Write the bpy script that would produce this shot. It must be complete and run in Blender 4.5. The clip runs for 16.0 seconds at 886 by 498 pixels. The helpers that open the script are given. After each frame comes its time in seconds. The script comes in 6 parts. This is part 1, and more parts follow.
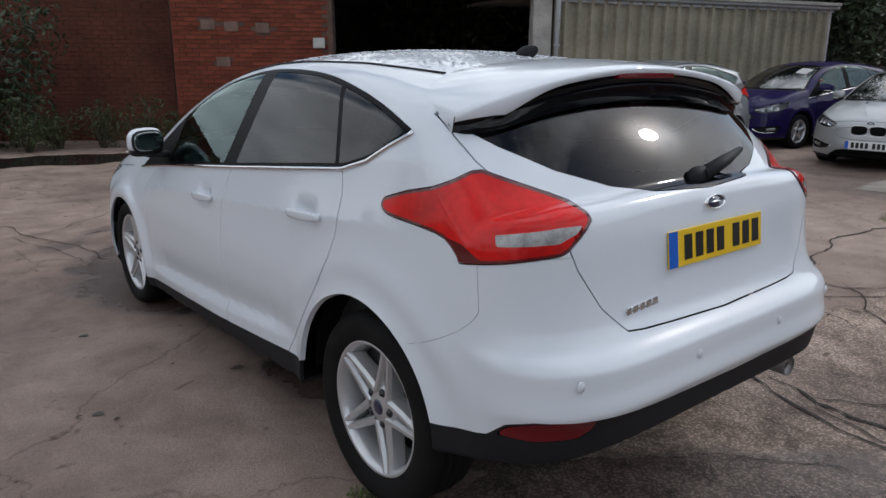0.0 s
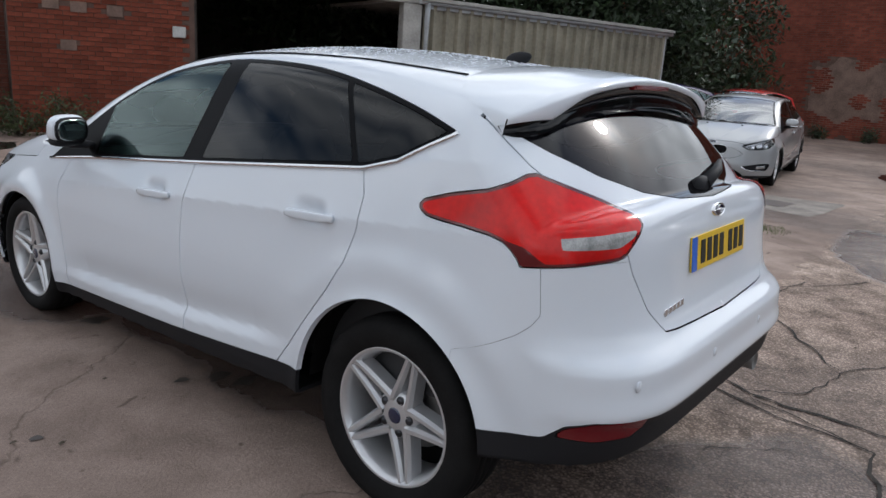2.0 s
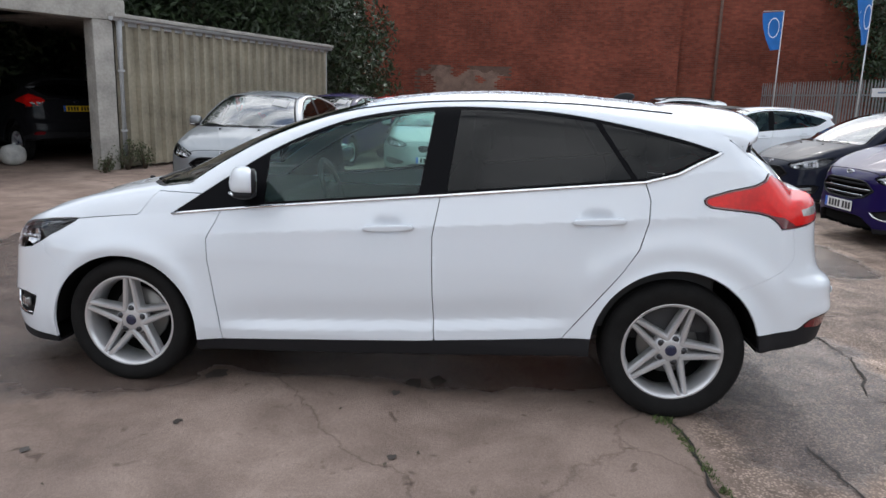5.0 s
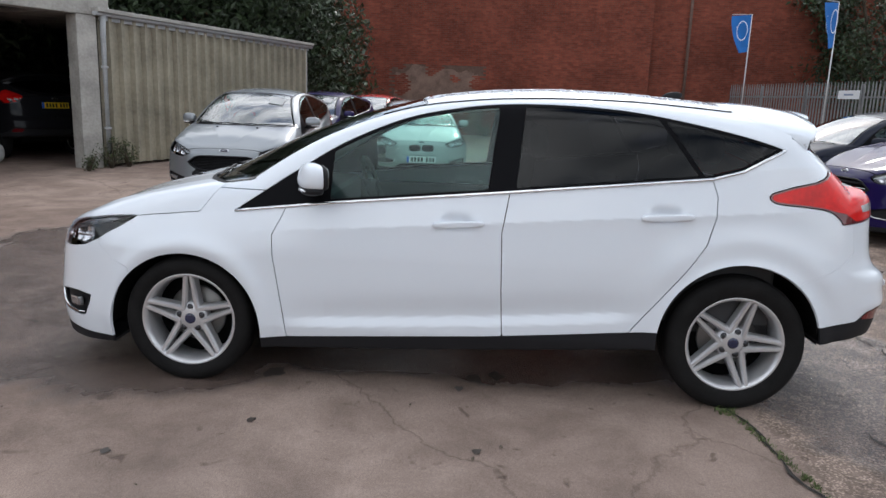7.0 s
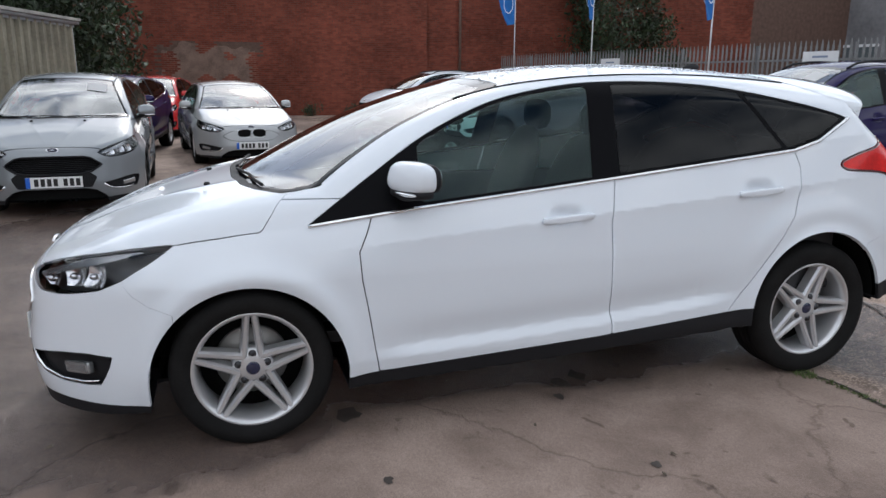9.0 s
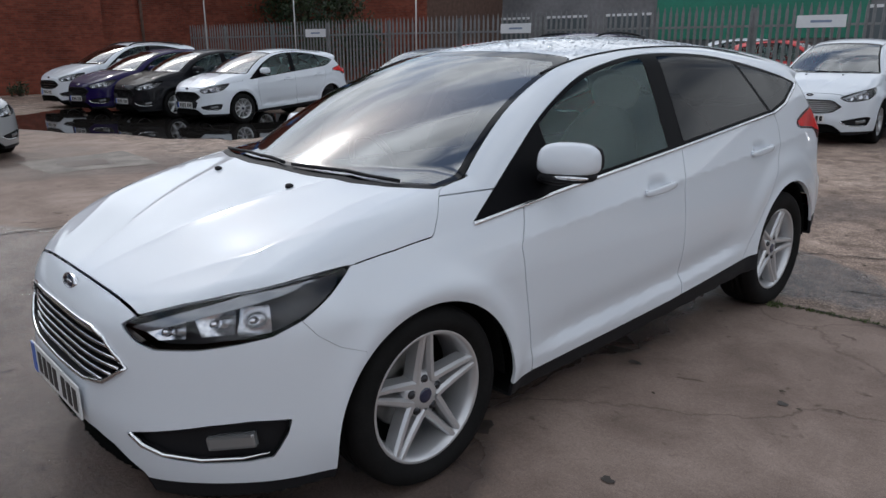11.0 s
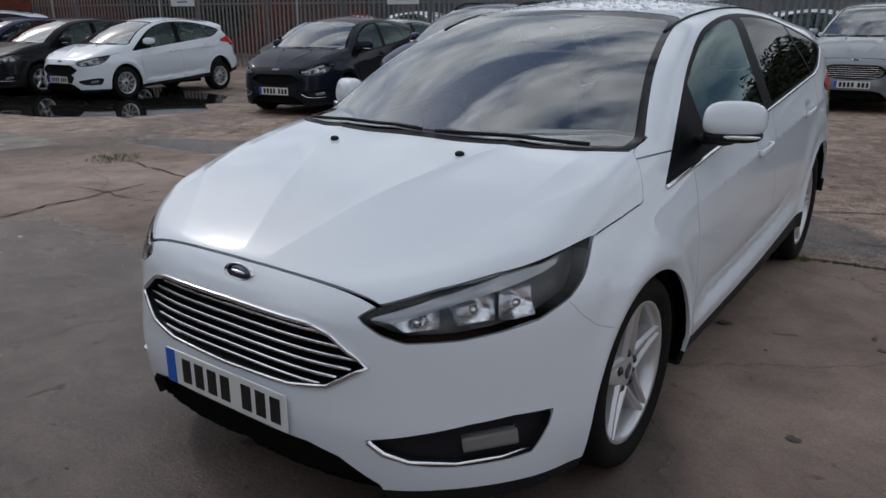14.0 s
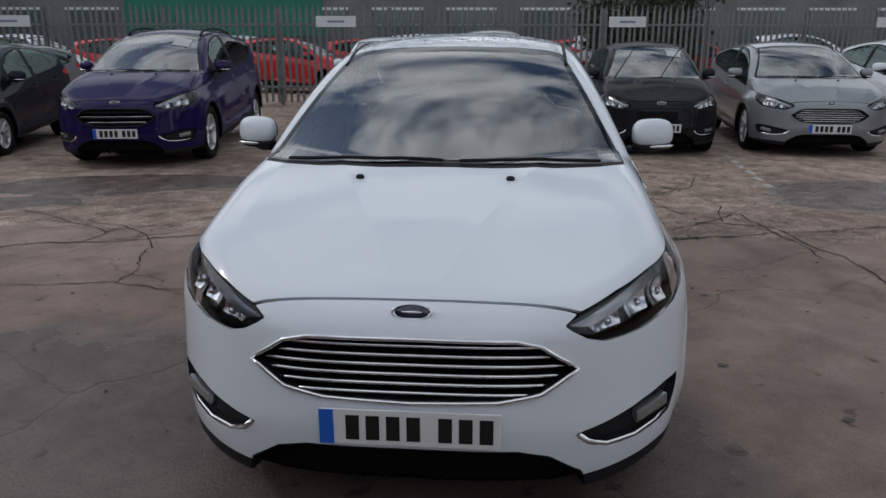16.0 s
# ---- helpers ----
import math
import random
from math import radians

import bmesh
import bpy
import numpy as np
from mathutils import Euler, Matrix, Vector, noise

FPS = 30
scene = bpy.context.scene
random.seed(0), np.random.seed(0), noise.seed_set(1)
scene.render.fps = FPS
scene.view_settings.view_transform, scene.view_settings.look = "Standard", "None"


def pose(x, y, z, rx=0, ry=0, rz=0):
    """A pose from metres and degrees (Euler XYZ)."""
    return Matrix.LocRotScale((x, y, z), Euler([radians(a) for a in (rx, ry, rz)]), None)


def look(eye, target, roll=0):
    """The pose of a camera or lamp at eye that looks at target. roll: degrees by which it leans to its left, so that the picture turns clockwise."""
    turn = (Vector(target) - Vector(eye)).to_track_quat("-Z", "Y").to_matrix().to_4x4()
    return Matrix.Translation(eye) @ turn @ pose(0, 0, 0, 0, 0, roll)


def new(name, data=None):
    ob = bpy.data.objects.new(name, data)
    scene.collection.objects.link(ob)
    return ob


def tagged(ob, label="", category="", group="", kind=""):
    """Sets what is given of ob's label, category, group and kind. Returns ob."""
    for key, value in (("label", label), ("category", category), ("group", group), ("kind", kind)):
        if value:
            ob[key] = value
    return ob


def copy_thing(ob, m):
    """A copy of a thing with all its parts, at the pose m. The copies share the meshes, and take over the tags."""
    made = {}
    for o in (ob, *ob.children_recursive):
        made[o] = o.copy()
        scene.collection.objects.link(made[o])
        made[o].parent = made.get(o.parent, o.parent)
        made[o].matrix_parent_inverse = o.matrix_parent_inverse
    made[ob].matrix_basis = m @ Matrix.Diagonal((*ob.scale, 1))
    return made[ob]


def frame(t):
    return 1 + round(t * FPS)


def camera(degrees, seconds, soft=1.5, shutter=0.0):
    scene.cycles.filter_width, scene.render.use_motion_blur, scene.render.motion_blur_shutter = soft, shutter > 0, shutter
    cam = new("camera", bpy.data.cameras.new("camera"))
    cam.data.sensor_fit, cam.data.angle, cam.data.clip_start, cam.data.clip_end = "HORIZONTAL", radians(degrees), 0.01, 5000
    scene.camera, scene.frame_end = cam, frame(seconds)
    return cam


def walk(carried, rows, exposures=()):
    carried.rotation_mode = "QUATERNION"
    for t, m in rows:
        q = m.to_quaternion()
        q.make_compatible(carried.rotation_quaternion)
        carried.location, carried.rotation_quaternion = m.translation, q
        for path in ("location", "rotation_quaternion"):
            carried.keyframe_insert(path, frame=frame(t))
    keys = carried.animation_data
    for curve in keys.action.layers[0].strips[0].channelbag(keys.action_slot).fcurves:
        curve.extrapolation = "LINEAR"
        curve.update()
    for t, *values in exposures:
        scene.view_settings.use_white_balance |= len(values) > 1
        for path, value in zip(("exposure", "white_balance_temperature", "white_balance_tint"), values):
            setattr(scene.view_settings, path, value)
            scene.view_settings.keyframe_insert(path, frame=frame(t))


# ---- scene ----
cam = camera(63.1, 16.0)
PATH = [
    (0, (-2.046, -3.178, 1.449), (-0.837, -1.667, 0.945), 0.3),
    (0.5, (-2.066, -3.176, 1.453), (-0.841, -1.683, 0.934), 0.2),
    (1, (-2.103, -3.171, 1.447), (-0.862, -1.691, 0.926), 0.4),
    (1.5, (-2.205, -3.069, 1.415), (-0.909, -1.638, 0.89), 2.0),
    (2, (-2.444, -2.733, 1.418), (-0.914, -1.537, 0.939), 3.9),
    (2.5, (-2.785, -2.404, 1.401), (-1.102, -1.422, 0.948), 1.6),
    (3, (-3.124, -2.027, 1.427), (-1.324, -1.281, 0.975), 0.6),
    (3.5, (-3.405, -1.627, 1.443), (-1.539, -1.044, 1.02), 2.7),
    (4, (-3.779, -1.274, 1.453), (-1.863, -0.854, 1.059), 1.4),
    (4.5, (-3.968, -0.917, 1.435), (-2.026, -0.645, 1.043), 1.5),
    (5, (-4.138, -0.561, 1.449), (-2.189, -0.371, 1.04), 1.8),
    (7.5, (-4.201, 0.152, 1.414), (-2.243, 0.17, 1.006), 2.2),
    (8, (-4.027, 0.523, 1.411), (-2.092, 0.349, 0.934), 2.2),
    (8.5, (-3.873, 0.939, 1.433), (-1.967, 0.587, 0.942), 1.3),
    (9, (-3.586, 1.369, 1.416), (-1.72, 0.813, 0.959), 0.3),
    (11.5, (-2.389, 2.915, 1.428), (-1.014, 1.568, 0.886), -0.0),
    (12, (-2.359, 2.948, 1.422), (-0.963, 1.623, 0.88), -0.2),
    (12.5, (-2.348, 2.964, 1.423), (-0.931, 1.661, 0.879), -0.3),
    (13, (-2.275, 3.017, 1.406), (-0.878, 1.695, 0.857), -1.0),
    (13.5, (-1.967, 3.144, 1.38), (-0.686, 1.718, 0.807), 0.3),
    (14, (-1.574, 3.354, 1.36), (-0.456, 1.805, 0.766), 0.2),
    (14.5, (-1.217, 3.569, 1.387), (-0.404, 1.844, 0.781), 0.9),
    (15, (-0.758, 3.691, 1.371), (-0.259, 1.842, 0.797), -1.8),
    (15.5, (-0.467, 3.853, 1.382), (-0.147, 1.96, 0.822), -0.8),
    (16, (-0.255, 4.05, 1.426), (-0.088, 2.132, 0.885), -0.1),
]
walk(cam, [(t, look(eye, target, roll)) for t, eye, target, roll in PATH],
     exposures=[(0.0, 0.08, 6150, 8), (3.5, 0.52, 6200, 8), (5.0, 0.7, 6250, 8), (9.0, 0.55, 6200, 8), (12.0, -0.21, 6100, 8), (16.0, -0.35, 6150, 8)])

# ---- world, sun ----
SUN_DIR = Vector((0.79, -0.13, 0.60)).normalized()
world = bpy.data.worlds.new("sky")
scene.world = world
world.use_nodes = True
wn, wl = world.node_tree.nodes, world.node_tree.links
wn.clear()
w_out = wn.new("ShaderNodeOutputWorld")
w_bg = wn.new("ShaderNodeBackground")
w_sky = wn.new("ShaderNodeTexSky")
w_sky.sky_type, w_sky.sun_disc = "NISHITA", False
w_sky.sun_elevation = math.asin(SUN_DIR.z)
w_sky.sun_rotation = math.atan2(SUN_DIR.x, SUN_DIR.y)
w_sky.air_density, w_sky.dust_density = 1.0, 1.0
# broken cloud over the whole sky
w_co = wn.new("ShaderNodeTexCoord")
w_map = wn.new("ShaderNodeMapping")
w_map.inputs["Scale"].default_value = (1.0, 1.0, 2.2)
w_map.inputs["Location"].default_value = (0.75, 0.35, 0.15)
w_no = wn.new("ShaderNodeTexNoise")
w_no.inputs["Scale"].default_value = 2.6
w_no.inputs["Detail"].default_value = 7.0
w_no.inputs["Roughness"].default_value = 0.55
w_no.inputs["Distortion"].default_value = 0.25
w_cov = wn.new("ShaderNodeValToRGB")
w_cov.color_ramp.elements[0].position, w_cov.color_ramp.elements[1].position = 0.36, 0.52
w_n2 = wn.new("ShaderNodeTexNoise")
w_n2.inputs["Scale"].default_value = 4.6
w_n2.inputs["Detail"].default_value = 6.0
w_tone = wn.new("ShaderNodeValToRGB")
w_tone.color_ramp.elements[0].position, w_tone.color_ramp.elements[1].position = 0.32, 0.72
w_tone.color_ramp.elements[0].color = (6.2, 6.35, 6.7, 1)
w_tone.color_ramp.elements[1].color = (15.6, 15.7, 16.1, 1)
w_mix = wn.new("ShaderNodeMixRGB")
wl.new(w_co.outputs["Generated"], w_map.inputs["Vector"])
wl.new(w_map.outputs[0], w_no.inputs["Vector"])
wl.new(w_map.outputs[0], w_n2.inputs["Vector"])
# the cloud breaks up round the sun
w_gap = wn.new("ShaderNodeMath")
w_gap.operation = "MULTIPLY_ADD"
w_gap.inputs[1].default_value = -0.11
wl.new(w_no.outputs["Fac"], w_gap.inputs[2])
wl.new(w_gap.outputs[0], w_cov.inputs["Fac"])
w_lit = wn.new("ShaderNodeMath")
w_lit.operation = "MULTIPLY_ADD"
w_lit.inputs[1].default_value = 0.13
wl.new(w_n2.outputs["Fac"], w_lit.inputs[2])
wl.new(w_lit.outputs[0], w_tone.inputs["Fac"])
wl.new(w_cov.outputs["Color"], w_mix.inputs["Fac"])
wl.new(w_sky.outputs["Color"], w_mix.inputs["Color1"])
# clouds glow towards the sun
w_dot = wn.new("ShaderNodeVectorMath")
w_dot.operation = "DOT_PRODUCT"
w_dot.inputs[1].default_value = SUN_DIR
w_pos = wn.new("ShaderNodeMath")
w_pos.operation = "MAXIMUM"
w_pos.inputs[1].default_value = 0.0
w_pow = wn.new("ShaderNodeMath")
w_pow.operation = "POWER"
w_pow.inputs[1].default_value = 6.0
w_gain = wn.new("ShaderNodeMath")
w_gain.operation = "MULTIPLY_ADD"
w_gain.inputs[1].default_value, w_gain.inputs[2].default_value = 0.45, 1.08
# the veiled sun's own bright spot
w_spot = wn.new("ShaderNodeMath")
w_spot.operation = "POWER"
w_spot.inputs[1].default_value = 400.0
w_sum = wn.new("ShaderNodeMath")
w_sum.operation = "MULTIPLY_ADD"
w_sum.inputs[1].default_value = 5.0
w_glow = wn.new("ShaderNodeVectorMath")
w_glow.operation = "SCALE"
wl.new(w_co.outputs["Generated"], w_dot.inputs[0])
wl.new(w_dot.outputs["Value"], w_pos.inputs[0])
wl.new(w_pos.outputs[0], w_pow.inputs[0])
wl.new(w_pow.outputs[0], w_gain.inputs[0])
wl.new(w_pow.outputs[0], w_gap.inputs[0])
wl.new(w_pow.outputs[0], w_lit.inputs[0])
wl.new(w_tone.outputs["Color"], w_mix.inputs["Color2"])
wl.new(w_mix.outputs["Color"], w_glow.inputs[0])
wl.new(w_pos.outputs[0], w_spot.inputs[0])
wl.new(w_spot.outputs[0], w_sum.inputs[0])
wl.new(w_gain.outputs[0], w_sum.inputs[2])
wl.new(w_sum.outputs[0], w_glow.inputs["Scale"])
wl.new(w_glow.outputs[0], w_bg.inputs["Color"])
w_bg.inputs["Strength"].default_value = 0.084
wl.new(w_bg.outputs[0], w_out.inputs["Surface"])

sun = new("sun", bpy.data.lights.new("sun", "SUN"))
sun.data.energy, sun.data.angle, sun.data.color = 0.45, radians(3.0), (1.0, 0.95, 0.88)
sun.matrix_world = look(SUN_DIR * 40, (0, 0, 0))

# ---- materials ----
def material(name, color, rough=0.5, metal=0.0, coat=0.0, vary=0.0, scale=4.0, bump=0.0, bump_scale=60.0, tint=None, alpha_rand=0.0, spec=0.5):
    """A procedural surface: base colour with noise at two scales, fine relief, optional clear coat."""
    m = bpy.data.materials.new(name)
    m.use_nodes = True
    nt = m.node_tree
    b = nt.nodes["Principled BSDF"]
    b.inputs["Base Color"].default_value = (*color, 1)
    b.inputs["Roughness"].default_value = rough
    b.inputs["Metallic"].default_value = metal
    b.inputs["Coat Weight"].default_value = coat
    b.inputs["Coat Roughness"].default_value = 0.03
    b.inputs["Specular IOR Level"].default_value = spec
    if vary or bump or alpha_rand:
        co = nt.nodes.new("ShaderNodeTexCoord")
    if vary:
        n1 = nt.nodes.new("ShaderNodeTexNoise")
        n1.inputs["Scale"].default_value, n1.inputs["Detail"].default_value = scale, 8
        n2 = nt.nodes.new("ShaderNodeTexNoise")
        n2.inputs["Scale"].default_value, n2.inputs["Detail"].default_value = scale * 9, 4
        nt.links.new(co.outputs["Object"], n1.inputs["Vector"])
        nt.links.new(co.outputs["Object"], n2.inputs["Vector"])
        add = nt.nodes.new("ShaderNodeMath")
        add.operation = "ADD"
        nt.links.new(n1.outputs["Fac"], add.inputs[0])
        half = nt.nodes.new("ShaderNodeMath")
        half.operation = "MULTIPLY"
        half.inputs[1].default_value = 0.5
        nt.links.new(n2.outputs["Fac"], half.inputs[0])
        nt.links.new(half.outputs[0], add.inputs[1])
        ramp = nt.nodes.new("ShaderNodeValToRGB")
        other = tint or tuple(c * (1 - vary) for c in color)
        ramp.color_ramp.elements[0].position, ramp.color_ramp.elements[1].position = 0.5, 1.0
        ramp.color_ramp.elements[0].color = (*other, 1)
        ramp.color_ramp.elements[1].color = (*[min(1, c * (1 + 0.3 * vary)) for c in color], 1)
        nt.links.new(add.outputs[0], ramp.inputs["Fac"])
        last = ramp.outputs["Color"]
        if alpha_rand:
            oi = nt.nodes.new("ShaderNodeObjectInfo")
            hsv = nt.nodes.new("ShaderNodeHueSaturation")
            mr = nt.nodes.new("ShaderNodeMapRange")
            mr.inputs["To Min"].default_value, mr.inputs["To Max"].default_value = 1 - alpha_rand, 1 + alpha_rand
            nt.links.new(oi.outputs["Random"], mr.inputs["Value"])
            nt.links.new(mr.outputs[0], hsv.inputs["Value"])
            nt.links.new(last, hsv.inputs["Color"])
            last = hsv.outputs["Color"]
        nt.links.new(last, b.inputs["Base Color"])
    if bump:
        n3 = nt.nodes.new("ShaderNodeTexNoise")
        n3.inputs["Scale"].default_value, n3.inputs["Detail"].default_value = bump_scale, 6
        nt.links.new(co.outputs["Object"], n3.inputs["Vector"])
        bp = nt.nodes.new("ShaderNodeBump")
        bp.inputs["Strength"].default_value = bump
        bp.inputs["Distance"].default_value = 0.02
        nt.links.new(n3.outputs["Fac"], bp.inputs["Height"])
        nt.links.new(bp.outputs["Normal"], b.inputs["Normal"])
    return m


def glass(name, tint, rough=0.0, ior=1.65, shine=(1, 1, 1)):
    """Thin automotive glass: tinted see-through mixed with a mirror by Fresnel."""
    m = bpy.data.materials.new(name)
    m.use_nodes = True
    nt = m.node_tree
    nt.nodes.clear()
    out = nt.nodes.new("ShaderNodeOutputMaterial")
    tr = nt.nodes.new("ShaderNodeBsdfTransparent")
    tr.inputs["Color"].default_value = (*tint, 1)
    gl = nt.nodes.new("ShaderNodeBsdfGlossy")
    gl.inputs["Roughness"].default_value = rough
    gl.inputs["Color"].default_value = (*shine, 1)
    fr = nt.nodes.new("ShaderNodeFresnel")
    fr.inputs["IOR"].default_value = ior
    mix = nt.nodes.new("ShaderNodeMixShader")
    nt.links.new(fr.outputs[0], mix.inputs["Fac"])
    nt.links.new(tr.outputs[0], mix.inputs[1])
    nt.links.new(gl.outputs[0], mix.inputs[2])
    nt.links.new(mix.outputs[0], out.inputs["Surface"])
    return m


def paint(name, color, metal=0.0, rough=0.5, coat=1.0, spec=0.05):
    return material(name, color, rough=rough, metal=metal, coat=coat, spec=spec)


M_WHITE = paint("white car paint", (0.70, 0.735, 0.785))
M_SILVER = paint("silver car paint", (0.23, 0.245, 0.26), metal=0.5, rough=0.40)
M_PALESILVER = paint("pale silver car paint", (0.36, 0.365, 0.37), metal=0.4, rough=0.40)
M_PURPLE = paint("violet blue car paint", (0.0095, 0.0045, 0.055), coat=0.5, spec=0.05)
M_NAVY = paint("dark blue black car paint", (0.009, 0.011, 0.022), coat=0.3, spec=0.05)
M_BLACK = paint("black car paint", (0.010, 0.010, 0.012), coat=0.3, spec=0.05)
M_RED = paint("red car paint", (0.5, 0.02, 0.02))
M_TRIM = material("black plastic trim", (0.014, 0.014, 0.016), rough=0.6, bump=0.05, bump_scale=400, spec=0.2)
M_GLOSS = material("gloss black trim", (0.005, 0.005, 0.006), rough=0.35, spec=0.04)
M_FRIT = material("black printed glass edge", (0.004, 0.004, 0.005), rough=0.03, spec=0.25)
M_LINER = material("dark cavity", (0.008, 0.008, 0.008), rough=0.95, spec=0.05)
M_CHROME = material("chrome", (0.78, 0.78, 0.79), rough=0.10, metal=1.0)
M_ALLOY = material("silver alloy", (0.60, 0.60, 0.61), rough=0.30, metal=0.6)
M_TYRE = material("tyre rubber", (0.013, 0.0125, 0.0125), rough=0.8, vary=0.35, scale=10, spec=0.12)
M_STEEL = material("brake disc steel", (0.25, 0.24, 0.23), rough=0.45, metal=0.8)
M_NUT = material("dark wheel nut", (0.05, 0.05, 0.055), rough=0.35, metal=0.7)
M_GLASS = glass("green tinted glass", (0.60, 0.82, 0.77), ior=1.52, shine=(0.80, 0.97, 0.95))
M_SCREEN = glass("windscreen glass", (0.62, 0.76, 0.72), ior=3.1)
M_PRIVACY = glass("privacy glass", (0.09, 0.09, 0.10), ior=1.35)
M_LENS = glass("clear lamp lens", (0.93, 0.93, 0.95), ior=1.4)
M_MESH = material("black grille mesh", (0.010, 0.010, 0.011), rough=0.55, bump=0.8, bump_scale=90, spec=0.2)
M_MIRROR = material("dark mirror glass", (0.30, 0.33, 0.33), rough=0.03, metal=1.0)
M_SEAT = material("dark grey seat fabric", (0.035, 0.036, 0.04), rough=0.9, vary=0.3, scale=30)
M_DASH = material("dark dashboard plastic", (0.03, 0.03, 0.032), rough=0.6)
M_LAMPRED = material("red lamp plastic", (0.66, 0.010, 0.008), rough=0.25, coat=0.35, spec=0.2, vary=0.35, scale=6)
M_LAMPDARK = material("dark red lamp plastic", (0.10, 0.004, 0.006), rough=0.2, coat=1.0)
M_REFLEX = material("deep red reflector", (0.13, 0.004, 0.008), rough=0.25, coat=0.5, spec=0.2)
M_REV = material("clear lamp plastic", (0.42, 0.42, 0.41), rough=0.25, coat=1.0, vary=0.6, scale=25)
M_LAMPGREY = material("lamp reflector", (0.80, 0.81, 0.82), rough=0.16, metal=0.9)
M_LAMPIN = material("dark lamp bezel", (0.045, 0.045, 0.048), rough=0.35, metal=0.3)
M_PLATEW = material("white number plate", (0.75, 0.75, 0.74), rough=0.3)
M_PLATEY = material("yellow number plate", (0.80, 0.52, 0.02), rough=0.3)
M_PLATEB = material("blue plate band", (0.02, 0.12, 0.55), rough=0.3)
M_INK = material("black lettering", (0.01, 0.01, 0.01), rough=0.4)
M_OVAL = material("dark blue badge", (0.008, 0.014, 0.05), rough=0.15, coat=1.0)
M_PAPER = material("white paper", (0.8, 0.8, 0.8), rough=0.7)
M_FOG = material("fog lamp glass", (0.30, 0.31, 0.32), rough=0.15, metal=0.6, coat=1.0)

# ---- mesh tools ----
def interp(table):
    """A smooth curve through (a, b) pairs (monotone cubic, sampled finely)."""
    pts = sorted(table)
    xs, ys = np.array([p[0] for p in pts], float), np.array([p[1] for p in pts], float)
    h = np.diff(xs)
    d = np.diff(ys) / h
    m = np.zeros(len(xs))
    m[0], m[-1] = d[0], d[-1]
    for i in range(1, len(xs) - 1):
        if d[i - 1] * d[i] > 0:
            w1, w2 = 2 * h[i] + h[i - 1], h[i] + 2 * h[i - 1]
            m[i] = (w1 + w2) / (w1 / d[i - 1] + w2 / d[i])
    gx = np.linspace(xs[0], xs[-1], 6000)
    k = np.clip(np.searchsorted(xs, gx, "right") - 1, 0, len(h) - 1)
    s = (gx - xs[k]) / h[k]
    gy = (ys[k] * (1 + 2 * s) * (1 - s) ** 2 + m[k] * h[k] * s * (1 - s) ** 2
          + ys[k + 1] * s * s * (3 - 2 * s) + m[k + 1] * h[k] * s * s * (s - 1))
    return lambda v: np.interp(v, gx, gy)


def smax(a, b, k):
    h = np.maximum(k - np.abs(a - b), 0) / k
    return np.maximum(a, b) + h * h * k * 0.25


def smin(a, b, k):
    return -smax(-a, -b, k)


def polygon(points, u, v):
    """Signed distance of (u, v) to a closed polygon, negative inside."""
    p = np.array(points, float)
    q = np.roll(p, -1, 0)
    best = np.full(np.shape(u), 1e9)
    inside = np.zeros(np.shape(u), bool)
    for (ax, ay), (bx, by) in zip(p, q):
        ex, ey = bx - ax, by - ay
        s = np.clip(((u - ax) * ex + (v - ay) * ey) / (ex * ex + ey * ey), 0, 1)
        best = np.minimum(best, np.hypot(u - ax - s * ex, v - ay - s * ey))
        cross = ((ay > v) != (by > v)) & (u < (bx - ax) * (v - ay) / (by - ay + 1e-12) + ax)
        inside ^= cross
    return np.where(inside, -best, best)


def to_mesh(name, verts, faces, mat, normals=None, smooth=True):
    """A mesh from arrays of vertices and triangles, with the surface's own normals."""
    me = bpy.data.meshes.new(name)
    verts, faces = np.asarray(verts, np.float32), np.asarray(faces, np.int32)
    n, k = len(faces), faces.shape[1]
    me.vertices.add(len(verts))
    me.vertices.foreach_set("co", verts.ravel())
    me.loops.add(n * k)
    me.loops.foreach_set("vertex_index", faces.ravel())
    me.polygons.add(n)
    me.polygons.foreach_set("loop_start", np.arange(0, n * k, k, dtype=np.int32))
    me.materials.append(mat)
    me.update(calc_edges=True)
    me.polygons.foreach_set("use_smooth", np.full(n, smooth))
    if normals is not None:
        me.normals_split_custom_set_from_vertices(np.asarray(normals, np.float32).tolist())
    me.update()
    return me


def part(name, bm, mat, parent, label=""):
    """Link a bmesh or a mesh as one object under its thing."""
    if isinstance(bm, bmesh.types.BMesh):
        me = bpy.data.meshes.new(name)
        bm.to_mesh(me)
        bm.free()
        if not me.materials:
            me.materials.append(mat)
    else:
        me = bm
    ob = new(name, me)
    ob.parent = parent
    if label:
        tagged(ob, label)
    return ob


def box_bm(sx, sy, sz, at=(0, 0, 0), bevel=0.0, bm=None, turn=None, seg=2):
    """A box of full sizes centred at a point, with bevelled edges; may be added to bm."""
    b = bmesh.new()
    bmesh.ops.create_cube(b, size=1)
    for v in b.verts:
        v.co = Vector((v.co.x * sx, v.co.y * sy, v.co.z * sz))
    if bevel:
        bmesh.ops.bevel(b, geom=b.edges[:], offset=bevel, segments=seg, affect="EDGES", profile=0.6)
    m = Matrix.Translation(at) @ (turn.to_4x4() if turn else Matrix())
    bmesh.ops.transform(b, matrix=m, verts=b.verts)
    return merge(bm, b)


